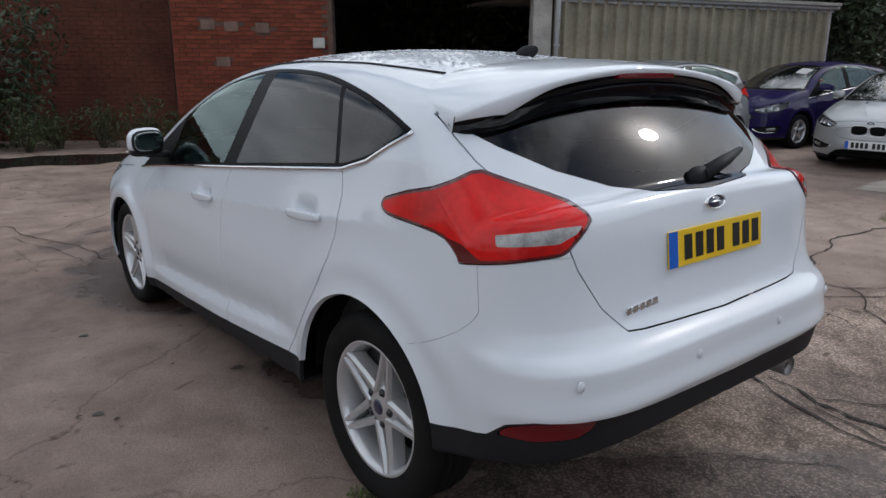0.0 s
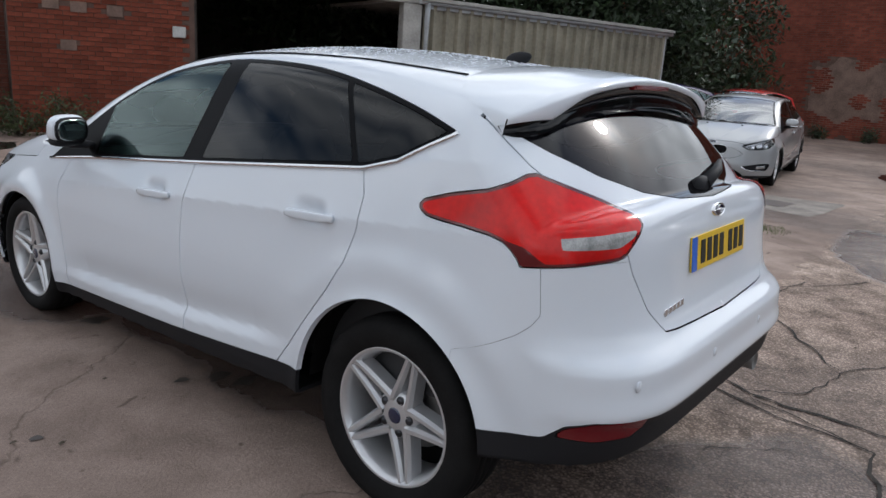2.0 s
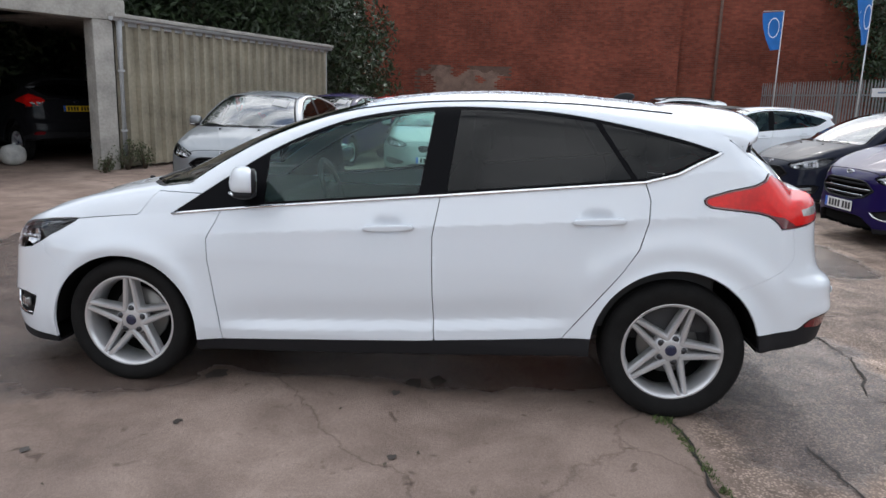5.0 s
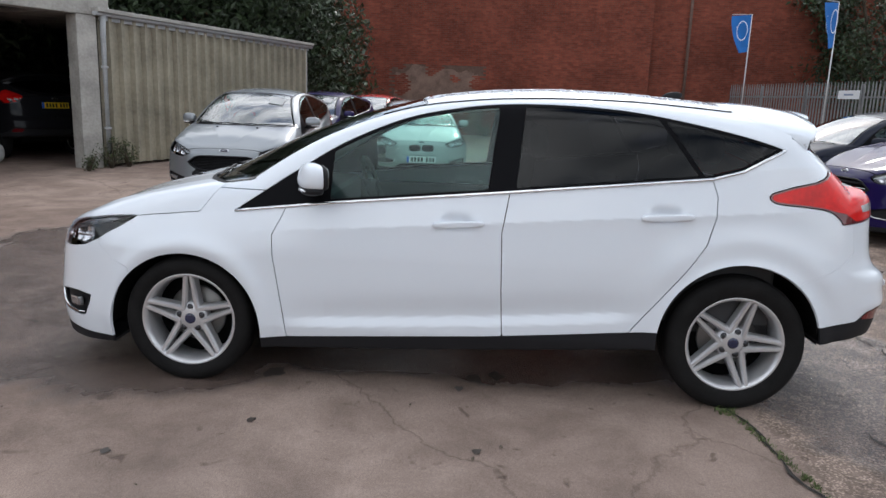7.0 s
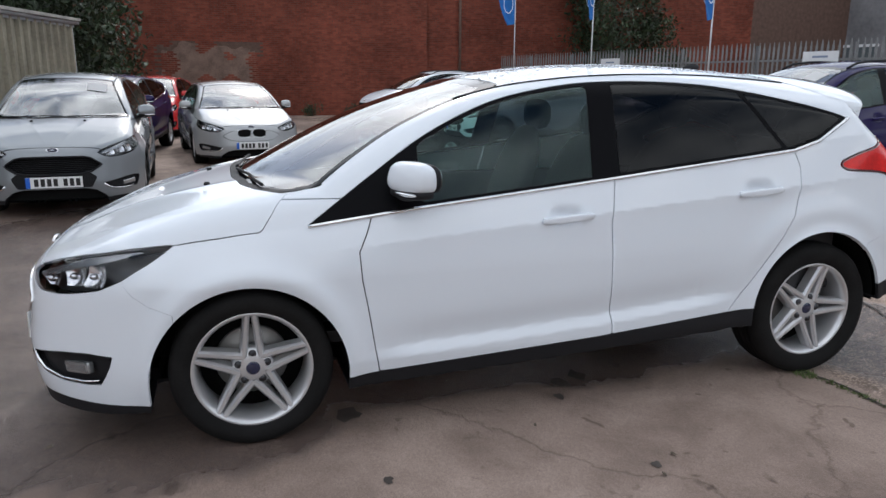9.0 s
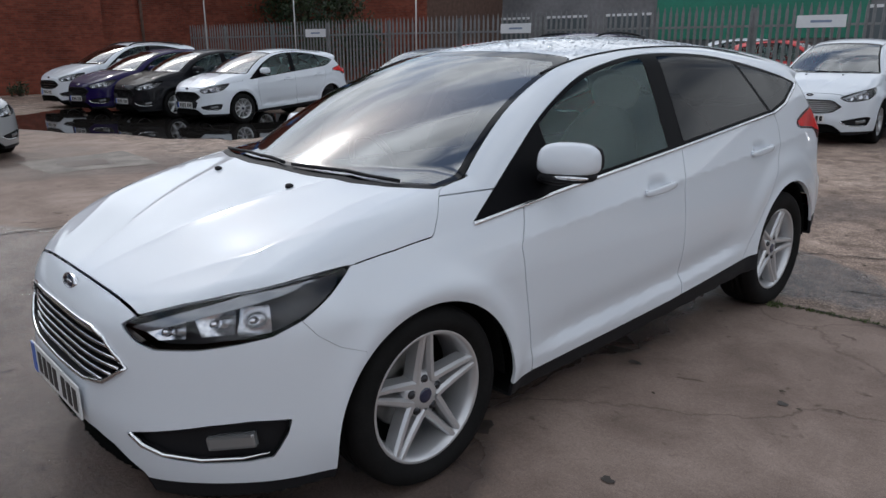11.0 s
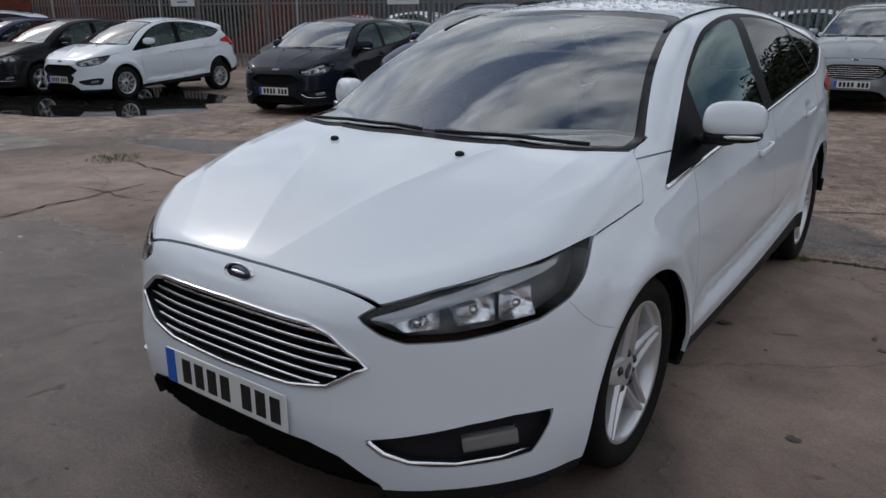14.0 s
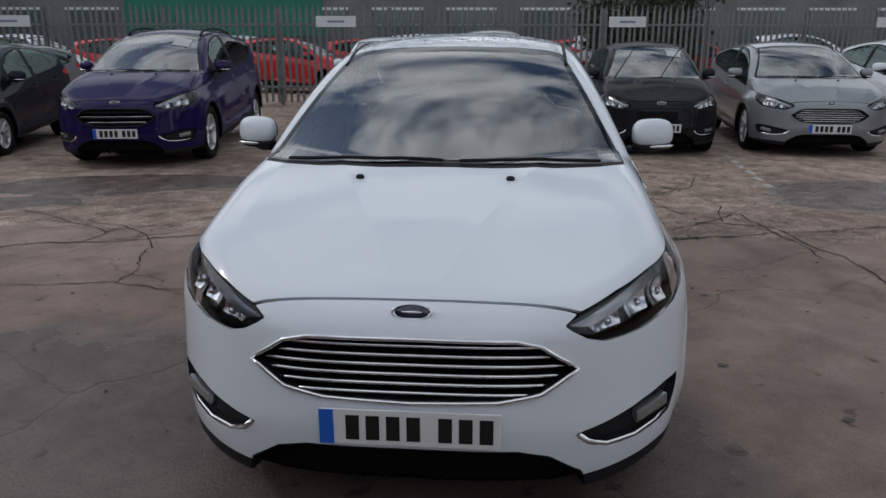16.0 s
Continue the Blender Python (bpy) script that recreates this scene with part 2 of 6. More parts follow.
def merge(bm, b):
    if bm is None:
        return b
    me = bpy.data.meshes.new("tmp")
    b.to_mesh(me)
    b.free()
    bm.from_mesh(me)
    bpy.data.meshes.remove(me)
    return bm


def lathe(profile, axis="x", seg=48, bm=None, at=(0, 0, 0), smooth=True):
    """Turn (radius, along) pairs round an axis."""
    b = bmesh.new()
    rings = []
    for r, a in profile:
        ring = []
        for i in range(seg):
            t = 2 * math.pi * i / seg
            c, s = r * math.cos(t), r * math.sin(t)
            p = (a, c, s) if axis == "x" else ((c, a, s) if axis == "y" else (c, s, a))
            ring.append(b.verts.new(Vector(p) + Vector(at)))
        rings.append(ring)
    for r0, r1 in zip(rings, rings[1:]):
        for i in range(seg):
            f = b.faces.new((r0[i], r0[(i + 1) % seg], r1[(i + 1) % seg], r1[i]))
            f.smooth = smooth
    bmesh.ops.recalc_face_normals(b, faces=b.faces)
    return merge(bm, b)


def tube(points, radius, seg=8, bm=None, flat=1.0, closed=False):
    """A round rod along points; flat squeezes it in its second direction."""
    b = bmesh.new()
    pts = [Vector(p) for p in points]
    rings = []
    n = len(pts)
    for i, p in enumerate(pts):
        if closed:
            d = pts[(i + 1) % n] - pts[i - 1]
        else:
            d = pts[min(i + 1, n - 1)] - pts[max(i - 1, 0)]
        d.normalize()
        side = d.cross(Vector((0, 0, 1)))
        if side.length < 1e-3:
            side = d.cross(Vector((1, 0, 0)))
        side.normalize()
        up = side.cross(d)
        r = radius[i] if isinstance(radius, (list, tuple)) else radius
        rings.append([b.verts.new(p + side * (r * math.cos(2 * math.pi * k / seg)) + up * (r * flat * math.sin(2 * math.pi * k / seg))) for k in range(seg)])
    pairs = list(zip(rings, rings[1:])) + ([(rings[-1], rings[0])] if closed else [])
    for r0, r1 in pairs:
        for k in range(seg):
            b.faces.new((r0[k], r0[(k + 1) % seg], r1[(k + 1) % seg], r1[k])).smooth = True
    if not closed:
        b.faces.new(rings[0][::-1])
        b.faces.new(rings[-1])
    bmesh.ops.recalc_face_normals(b, faces=b.faces)
    return merge(bm, b)


def empty(name, m=None):
    ob = new(name)
    ob.empty_display_size = 0.2
    if m is not None:
        ob.matrix_world = m
    return ob

# ---- car body: one smooth solid from plan, profile and end curves ----
BASE = dict(
    plan=[(-2.3, 0.74), (-2.0, 0.825), (-1.7, 0.875), (-1.35, 0.90), (-0.8, 0.902), (0.0, 0.90), (0.8, 0.892), (1.3, 0.888), (1.7, 0.868), (2.0, 0.83), (2.3, 0.78)],
    belt=[(-2.2, 1.20), (-1.46, 1.17), (-1.14, 1.115), (-0.22, 1.01), (0.65, 0.92), (1.09, 0.865), (1.6, 0.80), (2.2, 0.70)],
    hood=[(0.2, 1.09), (1.0, 1.045), (1.3, 1.0), (1.5, 0.955), (1.74, 0.885), (1.97, 0.79), (2.1, 0.73), (2.3, 0.60)],
    roof=[(-2.2, 1.33), (-1.7, 1.425), (-1.34, 1.452), (-1.06, 1.475), (-0.79, 1.492), (-0.5, 1.497), (-0.22, 1.487), (0.07, 1.458), (0.37, 1.405), (0.6, 1.35), (1.5, 1.10)],
    screen=(1.32, 1.0, 0.34, 1.42),
    backlight=(-1.95, 1.03, -1.60, 1.385),
    nose=[(0.0, 2.16), (0.15, 2.19), (0.25, 2.212), (0.36, 2.222), (0.45, 2.212), (0.55, 2.20), (0.63, 2.188), (0.70, 2.16), (0.80, 2.10), (1.0, 2.0)],
    tail=[(0.0, -1.98), (0.3, -2.03), (0.42, -2.075), (0.50, -2.092), (0.545, -2.113), (0.60, -2.103), (0.655, -2.098), (0.675, -2.086), (0.71, -2.045), (0.76, -2.018), (0.85, -2.0), (0.98, -1.985), (1.06, -1.965), (1.2, -1.92), (1.5, -1.85)],
    nose_bow=(0.76, 3.6), tail_bow=(0.62, 7.0), floor=[(-2.3, 0.46), (-2.08, 0.42), (-2.0, 0.395), (-1.85, 0.38), (-1.7, 0.36), (-0.95, 0.295), (0.95, 0.195), (1.7, 0.175), (2.0, 0.155), (2.3, 0.14)], hub_f=1.324, hub_r=-1.324, arch=0.365, hub_z=0.32, tumble=0.46, roof_edge=0.07, track=0.865, tyre=0.325, rim=0.232, detail=1.0)


def car_field(s):
    """The body as a function of |x|, y, z: negative inside."""
    plan, belt, hood, roof = interp(s["plan"]), interp(s["belt"]), interp(s["hood"]), interp(s["roof"])
    nose, tail, floor = interp(s["nose"]), interp(s["tail"]), interp(s["floor"])
    y0, z0, y1, z1 = s["screen"]
    b0, c0, b1, c1 = s["backlight"]

    def side(y, z):
        zb = belt(y)
        w = plan(y)
        t = np.clip((z - 0.66) / (zb - 0.66), 0, 1)
        w = w - 0.07 * t ** 1.6
        w = w - s["tumble"] * np.maximum(z - zb, 0) - 0.10 * np.maximum(z - zb, 0) ** 2
        # shoulder crease through the door handles: a sharp ridge, steeper below than above
        dz = z - (0.850 - 0.081 * y)
        ridge = np.where(dz > 0, np.exp(-dz / 0.13), np.exp(-np.sqrt(dz * dz + 0.00003) / 0.055))
        fade = np.clip((1.15 - y) / 0.45, 0, 1) * np.clip((y + 1.75) / 0.6, 0, 1)
        w = w + 0.013 * fade * ridge
        # hollow over the sill that ends in a crisp flare
        low = np.clip((0.90 - np.abs(y)) / 0.25, 0, 1)
        sill_z = np.interp(y, [-0.95, -0.5, -0.13, 0.95], [0.386, 0.347, 0.317, 0.252])
        du = z - sill_z - 0.050
        w = w - 0.024 * low * np.where(du > 0, np.exp(-((du - 0.045) / 0.085) ** 2) * np.clip(du / 0.045, 0, 1), 0)
        # finger bowls behind the door handles
        for hy, hz in ((0.020, 0.862), (-0.940, 0.937)):
            w = w - 0.020 * np.exp(-((y - hy) / 0.066) ** 4 - ((z - hz) / 0.030) ** 2)
        w = w - 0.30 * np.maximum(0.32 - z, 0) ** 1.2
        for hy in (s["hub_f"], s["hub_r"]):
            d = np.hypot(y - hy, z - s["hub_z"])
            w = w + 0.022 * np.exp(-((d - s["arch"] - 0.01) / 0.055) ** 2)
            if hy < 0:
                w = w + 0.012 * np.exp(-((d - s["arch"] - 0.14) / 0.065) ** 2) * np.clip((z - 0.45) / 0.2, 0, 1)
        return w

    def top(x, y):
        h = hood(y) - 0.035 * (x / 0.8) ** 2 - 0.10 * np.maximum(x - 0.62, 0)
        # two pressed creases along the bonnet
        fade = np.clip((y - 1.1) / 0.3, 0, 1) * np.clip((2.10 - y) / 0.25, 0, 1)
        d1 = x - 0.14 - 0.42 * (1.88 - y)
        h = h + fade * (0.0058 * np.exp(-np.sqrt(d1 * d1 + 0.00002) / 0.040))
        d2 = x - np.interp(y, [1.1, 1.445, 1.792, 1.947, 2.1], [0.78, 0.735, 0.605, 0.462, 0.33])
        h = h + fade * 0.005 * np.exp(-np.sqrt(d2 * d2 + 0.00003) / 0.05)
        f = (y - y0) / (y1 - y0)
        ws = z0 + (z1 - z0) * f + 0.03 * np.sin(np.pi * np.clip(f, 0, 1)) - x * x * (0.34 - 0.22 * np.clip(f, 0, 1))
        rf = roof(y) - 0.13 * x * x - 0.12 * x ** 4
        g = (y - b0) / (b1 - b0)
        bl = c0 + (c1 - c0) * g + 0.025 * np.sin(np.pi * np.clip(g, 0, 1)) - 0.15 * x * x - 0.22 * x ** 4
        cab = smin(smin(ws, rf, 0.06), bl, 0.03)
        return smax(h, cab, 0.012)

    def f(x, y, z):
        a = x - side(y, z)
        b = z - top(x, y)
        c = y - (nose(z) - s["nose_bow"][0] * x ** s["nose_bow"][1])
        d = (tail(z) + s["tail_bow"][0] * x ** s["tail_bow"][1]) - y
        e = floor(y) - z
        r = smax(a, b, s["roof_edge"])
        r = smax(r, c, 0.05)
        r = smax(r, d, 0.05)
        return np.maximum(r, e)
    return f


def car_shell(s, nu, nt):
    """Half of the body (x >= 0) as a grid of points on the surface."""
    f = car_field(s)
    na = nu // 3
    nm = nu - 2 * na
    fy, ry = s["hub_f"] + 0.06, s["hub_r"] + 0.03
    al = np.concatenate([np.linspace(-np.pi / 2, 0, na, endpoint=False), np.zeros(nm), np.linspace(0, np.pi / 2, na + 1)[1:]])
    ys = np.concatenate([np.full(na, ry), np.linspace(ry, fy, nm), np.full(na, fy)])
    zs = np.interp(ys, [ry, 0, fy], [0.72, 0.72, 0.52])
    th = np.linspace(-np.pi / 2, np.pi / 2, nt)
    A, T = np.meshgrid(al, th, indexing="ij")
    Y, Z = np.broadcast_to(ys[:, None], A.shape), np.broadcast_to(zs[:, None], A.shape)
    dx, dy, dz = np.cos(A) * np.cos(T), np.sin(A), np.cos(A) * np.sin(T)
    lo, hi = np.zeros(A.shape), np.full(A.shape, -1.0)
    prev = np.zeros(A.shape)
    for t in np.linspace(0.05, 1.6, 50):
        v = f(np.abs(dx * t), Y + dy * t, Z + dz * t)
        hit = (v > 0) & (hi < 0)
        hi[hit] = t
        lo[hit] = prev[hit]
        prev[:] = t
    hi[hi < 0] = 1.6
    for _ in range(16):
        mid = (lo + hi) / 2
        v = f(np.abs(dx * mid), Y + dy * mid, Z + dz * mid)
        lo, hi = np.where(v > 0, lo, mid), np.where(v > 0, mid, hi)
    P = np.stack([dx * hi, Y + dy * hi, Z + dz * hi], -1)
    P[:, 0, 0] = P[:, -1, 0] = 0
    nu2 = A.shape[0]
    idx = np.arange(nu2 * nt).reshape(nu2, nt)
    q = np.stack([idx[:-1, :-1], idx[:-1, 1:], idx[1:, 1:], idx[1:, :-1]], -1).reshape(-1, 4)
    V = P.reshape(-1, 3)
    tri = np.concatenate([q[:, [0, 1, 2]], q[:, [0, 2, 3]]])
    e = 0.004
    N = np.stack([f(np.abs(V[:, 0] + e), V[:, 1], V[:, 2]) - f(np.abs(V[:, 0] - e), V[:, 1], V[:, 2]),
                  f(V[:, 0], V[:, 1] + e, V[:, 2]) - f(V[:, 0], V[:, 1] - e, V[:, 2]),
                  f(V[:, 0], V[:, 1], V[:, 2] + e) - f(V[:, 0], V[:, 1], V[:, 2] - e)], -1)
    N /= np.linalg.norm(N, axis=1, keepdims=True) + 1e-9
    fn = np.cross(V[tri[:, 1]] - V[tri[:, 0]], V[tri[:, 2]] - V[tri[:, 0]])
    flip = (fn * N[tri[:, 0]]).sum(1) < 0
    tri[flip] = tri[flip][:, ::-1]
    return V, N, tri


def clip(V, N, T, g):
    """The part of a triangle mesh where g < 0, cut cleanly along g = 0."""
    neg = g[T] < 0
    cnt = neg.sum(1)
    out = [T[cnt == 3]]
    nv, nn, base = [], [], len(V)
    one, two = T[cnt == 1], T[cnt == 2]
    def turned(tri, mask):
        k = np.argmax(mask, 1)
        r = np.arange(len(tri))
        return tri[r, k], tri[r, (k + 1) % 3], tri[r, (k + 2) % 3]
    edges = []
    if len(one):
        a1, b1, c1 = turned(one, neg[cnt == 1])
        edges += [np.stack([a1, b1], 1), np.stack([a1, c1], 1)]
    if len(two):
        a2, b2, c2 = turned(two, ~neg[cnt == 2])
        edges += [np.stack([b2, a2], 1), np.stack([c2, a2], 1)]
    if edges:
        E = np.concatenate(edges)
        t = (g[E[:, 0]] / (g[E[:, 0]] - g[E[:, 1]]))[:, None]
        key = np.sort(E, 1)
        _, first, inv = np.unique(key[:, 0].astype(np.int64) * (base + 1) + key[:, 1], return_index=True, return_inverse=True)
        nv = (V[E[:, 0]] * (1 - t) + V[E[:, 1]] * t)[first]
        nn = (N[E[:, 0]] * (1 - t) + N[E[:, 1]] * t)[first]
        ids = base + inv.reshape(-1)
        o = 0
        if len(one):
            n = len(one)
            out.append(np.stack([a1, ids[:n], ids[n:2 * n]], 1))
            o = 2 * n
        if len(two):
            n = len(two)
            ba, ca = ids[o:o + n], ids[o + n:o + 2 * n]
            out += [np.stack([ba, b2, c2], 1), np.stack([ba, c2, ca], 1)]
        V, N = np.concatenate([V, nv]), np.concatenate([N, nn])
    T = np.concatenate(out)
    used, T = np.unique(T, return_inverse=True)
    return V[used], N[used], T.reshape(-1, 3)


def rim_edges(T):
    """Directed boundary edges of a triangle mesh."""
    E = np.concatenate([T[:, [0, 1]], T[:, [1, 2]], T[:, [2, 0]]])
    key = np.sort(E, 1)
    _, inv, cnt = np.unique(key[:, 0].astype(np.int64) * (T.max() + 2) + key[:, 1], return_inverse=True, return_counts=True)
    return E[cnt[inv.reshape(-1)] == 1]


def panel(name, piece, mat, depth=0.014, mirror=None, scale=(1, 1, 1)):
    """A mesh from a cut piece of shell with its edges turned inward. mirror: None right, "left", or "both"."""
    V, N, T = piece
    if depth and len(T):
        E = rim_edges(T)
        E = E[~((V[E[:, 0], 0] < 1e-4) & (V[E[:, 1], 0] < 1e-4))]
        a, b = V[E[:, 0]], V[E[:, 1]]
        na, nb = N[E[:, 0]], N[E[:, 1]]
        out = np.cross(b - a, na + nb)
        out /= np.linalg.norm(out, axis=1, keepdims=True) + 1e-9
        k = len(V) + 4 * np.arange(len(E))
        V = np.concatenate([V, np.stack([a, b, b - nb * depth, a - na * depth], 1).reshape(-1, 3)])
        N = np.concatenate([N, np.repeat(out, 4, 0)])
        T = np.concatenate([T, np.stack([k + 1, k, k + 3], 1), np.stack([k + 1, k + 3, k + 2], 1)])
    S = np.array(scale, float)
    V, N = V * S, N / S
    N = N / (np.linalg.norm(N, axis=1, keepdims=True) + 1e-9)
    flip = np.array([-1.0, 1, 1])
    if mirror == "left":
        V, N, T = V * flip, N * flip, T[:, ::-1]
    elif mirror == "both":
        V, N, T = np.concatenate([V, V * flip]), np.concatenate([N, N * flip]), np.concatenate([T, T[:, ::-1] + len(V)])
    return to_mesh(name, V, T, mat, N)

# ---- a whole car from the shell ----
DLO = [(1.09, .865), (.65, .92), (-.22, 1.01), (-1.14, 1.11), (-1.28, 1.15), (-1.38, 1.205), (-1.47, 1.25), (-1.30, 1.30), (-1.04, 1.355), (-.78, 1.395), (-.51, 1.412), (-.22, 1.410), (.03, 1.383), (.30, 1.322), (.59, 1.195), (.85, 1.03)]
def rounded(points, first, last, n=5):
    """The outline with its points first..last joined by a smooth curve."""
    out = list(points[:first])
    for i in range(first, last):
        p0, p1, p2, p3 = (Vector(points[max(i - 1, first)]), Vector(points[i]), Vector(points[i + 1]), Vector(points[min(i + 2, last)]))
        for k in range(n):
            t = k / n
            q = 0.5 * (2 * p1 + (p2 - p0) * t + (2 * p0 - 5 * p1 + 4 * p2 - p3) * t * t + (3 * p1 - p0 - 3 * p2 + p3) * t ** 3)
            out.append((q.x, q.y))
    return out + list(points[last:])


DLO = rounded(DLO, 6, 15)
HATCH = dict(dlo=DLO, arch_f=(1.33, 0.277, 0.376), arch_r=(-1.317, 0.346, 0.381))
GAP = 0.0023
WHEELS, FIELDS, CUTS = {}, {}, {}


def polar(x, y, y0):
    return np.arctan2(x, np.maximum((y - y0), 1e-3)) * 1.05


def region(key, x, y, z):
    """Signed distance to one panel outline on the right half of a hatchback, negative inside."""
    if key in ("arch_f", "arch_r"):
        cy, cz, r = HATCH[key]
        return np.maximum(np.where(z > cz, np.hypot(y - cy, z - cz), np.abs(y - cy)) - r, 0.55 - x)
    def sill(yy):
        return np.interp(yy, [-0.95, -0.5, -0.13, 0.95], [0.386, 0.347, 0.317, 0.252])
    def pf():
        return polar(x, y, 1.0)
    def pr():
        return polar(x, -y, 1.0)
    edge_c = np.interp(x, [0, .21, .46, .616, .70, .731, .76], [1.362, 1.361, 1.327, 1.277, 1.21, 1.165, 1.11])
    base = edge_c - 0.034
    if key == "dlo":
        return np.maximum(polygon(DLO, y, z), 0.4 - x)
    ws = [(-.6, .90), (.70, .90), (.735, .955), (.725, .985), (.53, 1.385), (.49, 1.402), (.3, 1.418), (0, 1.425), (-.6, 1.425)]
    if key == "windscreen":
        return np.maximum(np.maximum(polygon(ws, x, z), y - base), 0.2 - y)
    if key == "cowl":
        return np.maximum(np.maximum(y - edge_c, x - 0.722), np.maximum(0.95 - y, z - 1.01))
    rg = [(-.6, 1.072), (0, 1.072), (.25, 1.083), (.38, 1.102), (.536, 1.152), (.646, 1.213), (.735, 1.285), (.70, 1.33), (.5, 1.40), (-.6, 1.42)]
    if key == "backlight":
        return np.maximum(polygon(rg, x, z), y + 1.45)
    upper = [(.385, .668), (.424, .695), (.552, .737), (.684, .770), (.744, .780), (.845, .800), (.92, .808), (.99, .813)]
    hl = upper[::-1] + [(.40, .655), (.44, .630), (.49, .615), (.61, .622), (.70, .637), (.785, .656), (.865, .697), (.933, .752)]
    if key == "headlamp":
        return np.maximum(polygon(hl, pf(), z), 1.3 - y)
    fg = [(.405, .350), (.53, .378), (.63, .398), (.73, .408), (.825, .405), (.815, .365), (.795, .325), (.775, .292), (.72, .283), (.60, .278), (.50, .286), (.44, .312)]
    if key == "fog":
        return np.maximum(polygon(fg, pf(), z), 1.5 - y)
    gr = [(-.3, .632), (.30, .632), (.37, .615), (.475, .547), (.37, .482), (.25, .460), (-.3, .450)]
    if key == "grille":
        return np.maximum(polygon(gr, x, z), 1.7 - y)
    lg = [(-.3, .308), (.31, .306), (.40, .285), (.50, .215), (.55, .0), (-.3, .0)]
    if key == "lower_grille":
        return np.maximum(polygon(lg, x, z), 1.7 - y)
    if key == "front_lip":
        return np.maximum(z - np.interp(pf(), [0, .30, .42, .58, 1.2], [.185, .187, .198, .206, .212]), 1.66 - y)
    tl = [(1.197, 1.036), (1.18, 1.055), (1.084, 1.086), (.985, 1.110), (.92, 1.135), (.875, 1.157), (.845, 1.160), (.75, 1.130), (.65, 1.098), (.59, 1.076), (.567, 1.060), (.558, 1.042), (.578, 1.015), (.625, .967), (.645, .957), (.69, .951), (.79, .937), (.89, .923), (.895, .94), (.915, .965), (.935, .980), (.97, .990), (1.04, .998), (1.12, 1.004), (1.163, 1.009), (1.185, 1.020)]
    if key == "tail_lamp":
        return np.maximum(polygon(tl, pr(), z), y + 1.25)
    hood = [(-.3, 2.110), (.2, 2.108), (.40, 2.105), (.47, 2.103), (.60, 2.10), (.84, 1.9), (.86, 1.62), (.803, 1.57), (.812, 1.42), (.817, 1.266), (.79, 1.221), (.735, 1.165), (.70, 1.06), (-.3, 1.06)]
    if key == "hood":
        edge = np.interp(pf(), [u for u, v in upper], [v for u, v in upper])
        return np.maximum(polygon(hood, x, y), np.where(pf() < 1.0, edge - 0.001 - z, 0.62 - z))
    hatch = [(-.3, .708), (.0, .708), (.27, .715), (.40, .720), (.468, .726), (.55, .80), (.623, .914), (.655, 1.0), (.67, 1.06), (.73, 1.18), (.745, 1.30), (.60, 1.42), (.3, 1.47), (-.3, 1.5)]
    if key == "tailgate":
        return np.maximum(polygon(hatch, x, z), y + 1.47)
    fd = [(.835, .905), (.865, .83), (.90, .76), (.893, .65), (.875, .55), (.82, .20), (-.222, .20), (-.20, .55), (-.19, .82), (-.222, 1.02), (.3, 1.0)]
    if key == "front_door":
        return np.maximum(np.maximum(polygon(fd, y, z), sill(y) - z), 0.4 - x)
    rd = [(-.222, 1.02), (-.19, .82), (-.20, .55), (-.222, .20), (-.70, .25), (-.79, .35), (-.94, .545), (-1.06, .70), (-1.13, .81), (-1.165, .93), (-1.168, 1.03), (-1.13, 1.14), (-.5, 1.15)]
    if key == "rear_door":
        return np.maximum(np.maximum(polygon(rd, y, z), sill(y) - z), 0.4 - x)
    if key == "sill":
        return np.maximum(np.maximum(z - sill(y), np.abs(y) - 0.97), 0.3 - x)
    rb = [(-1.58, .652), (-1.64, .672), (-1.70, .70), (-1.762, .735), (-1.80, .768), (-1.82, .80), (-1.80, .95), (-2.6, .95), (-2.6, -.2), (-1.58, -.2)]
    if key == "rear_bumper":
        return polygon(rb, y, z)
    if key == "diffuser":
        edge = np.interp(pr(), [0, .334, .56, .706, .766, .81, .912, 1.1], [.505, .513, .529, .532, .513, .468, .446, .43])
        return np.maximum(z - edge, y + 1.60)
    rr = [(.791, .477), (.763, .506), (.706, .527), (.631, .530), (.562, .527), (.566, .500), (.600, .474), (.695, .468)]
    if key == "reflector":
        return np.maximum(polygon(rr, pr(), z), y + 1.5)
    fb = [(1.60, .57), (1.68, .60), (1.74, .645), (1.78, .70), (2.0, .9), (2.6, .9), (2.6, -.2), (1.60, -.2)]
    if key == "front_bumper":
        return polygon(fb, y, z)
    if key == "fender":
        return np.maximum(0.80 - y, z - 0.96)


SURF = {}


def surf(f, p, d, far=1.2):
    """The point where a ray from p along d leaves the body."""
    key = (id(f), tuple(round(float(v), 5) for v in (*p, *d)), far)
    if key not in SURF:
        p, d = np.array(p, float), np.array(d, float)
        lo, hi = 0.0, far
        for _ in range(3):
            t = np.linspace(lo, hi, 41)
            q = p + d * t[:, None]
            k = int(np.argmax(f(np.abs(q[:, 0]), q[:, 1], q[:, 2]) > 0)) if (f(np.abs(q[:, 0]), q[:, 1], q[:, 2]) > 0).any() else 40
            lo, hi = t[max(k - 1, 0)], t[k]
        SURF[key] = p + d * hi
    return Vector(SURF[key])


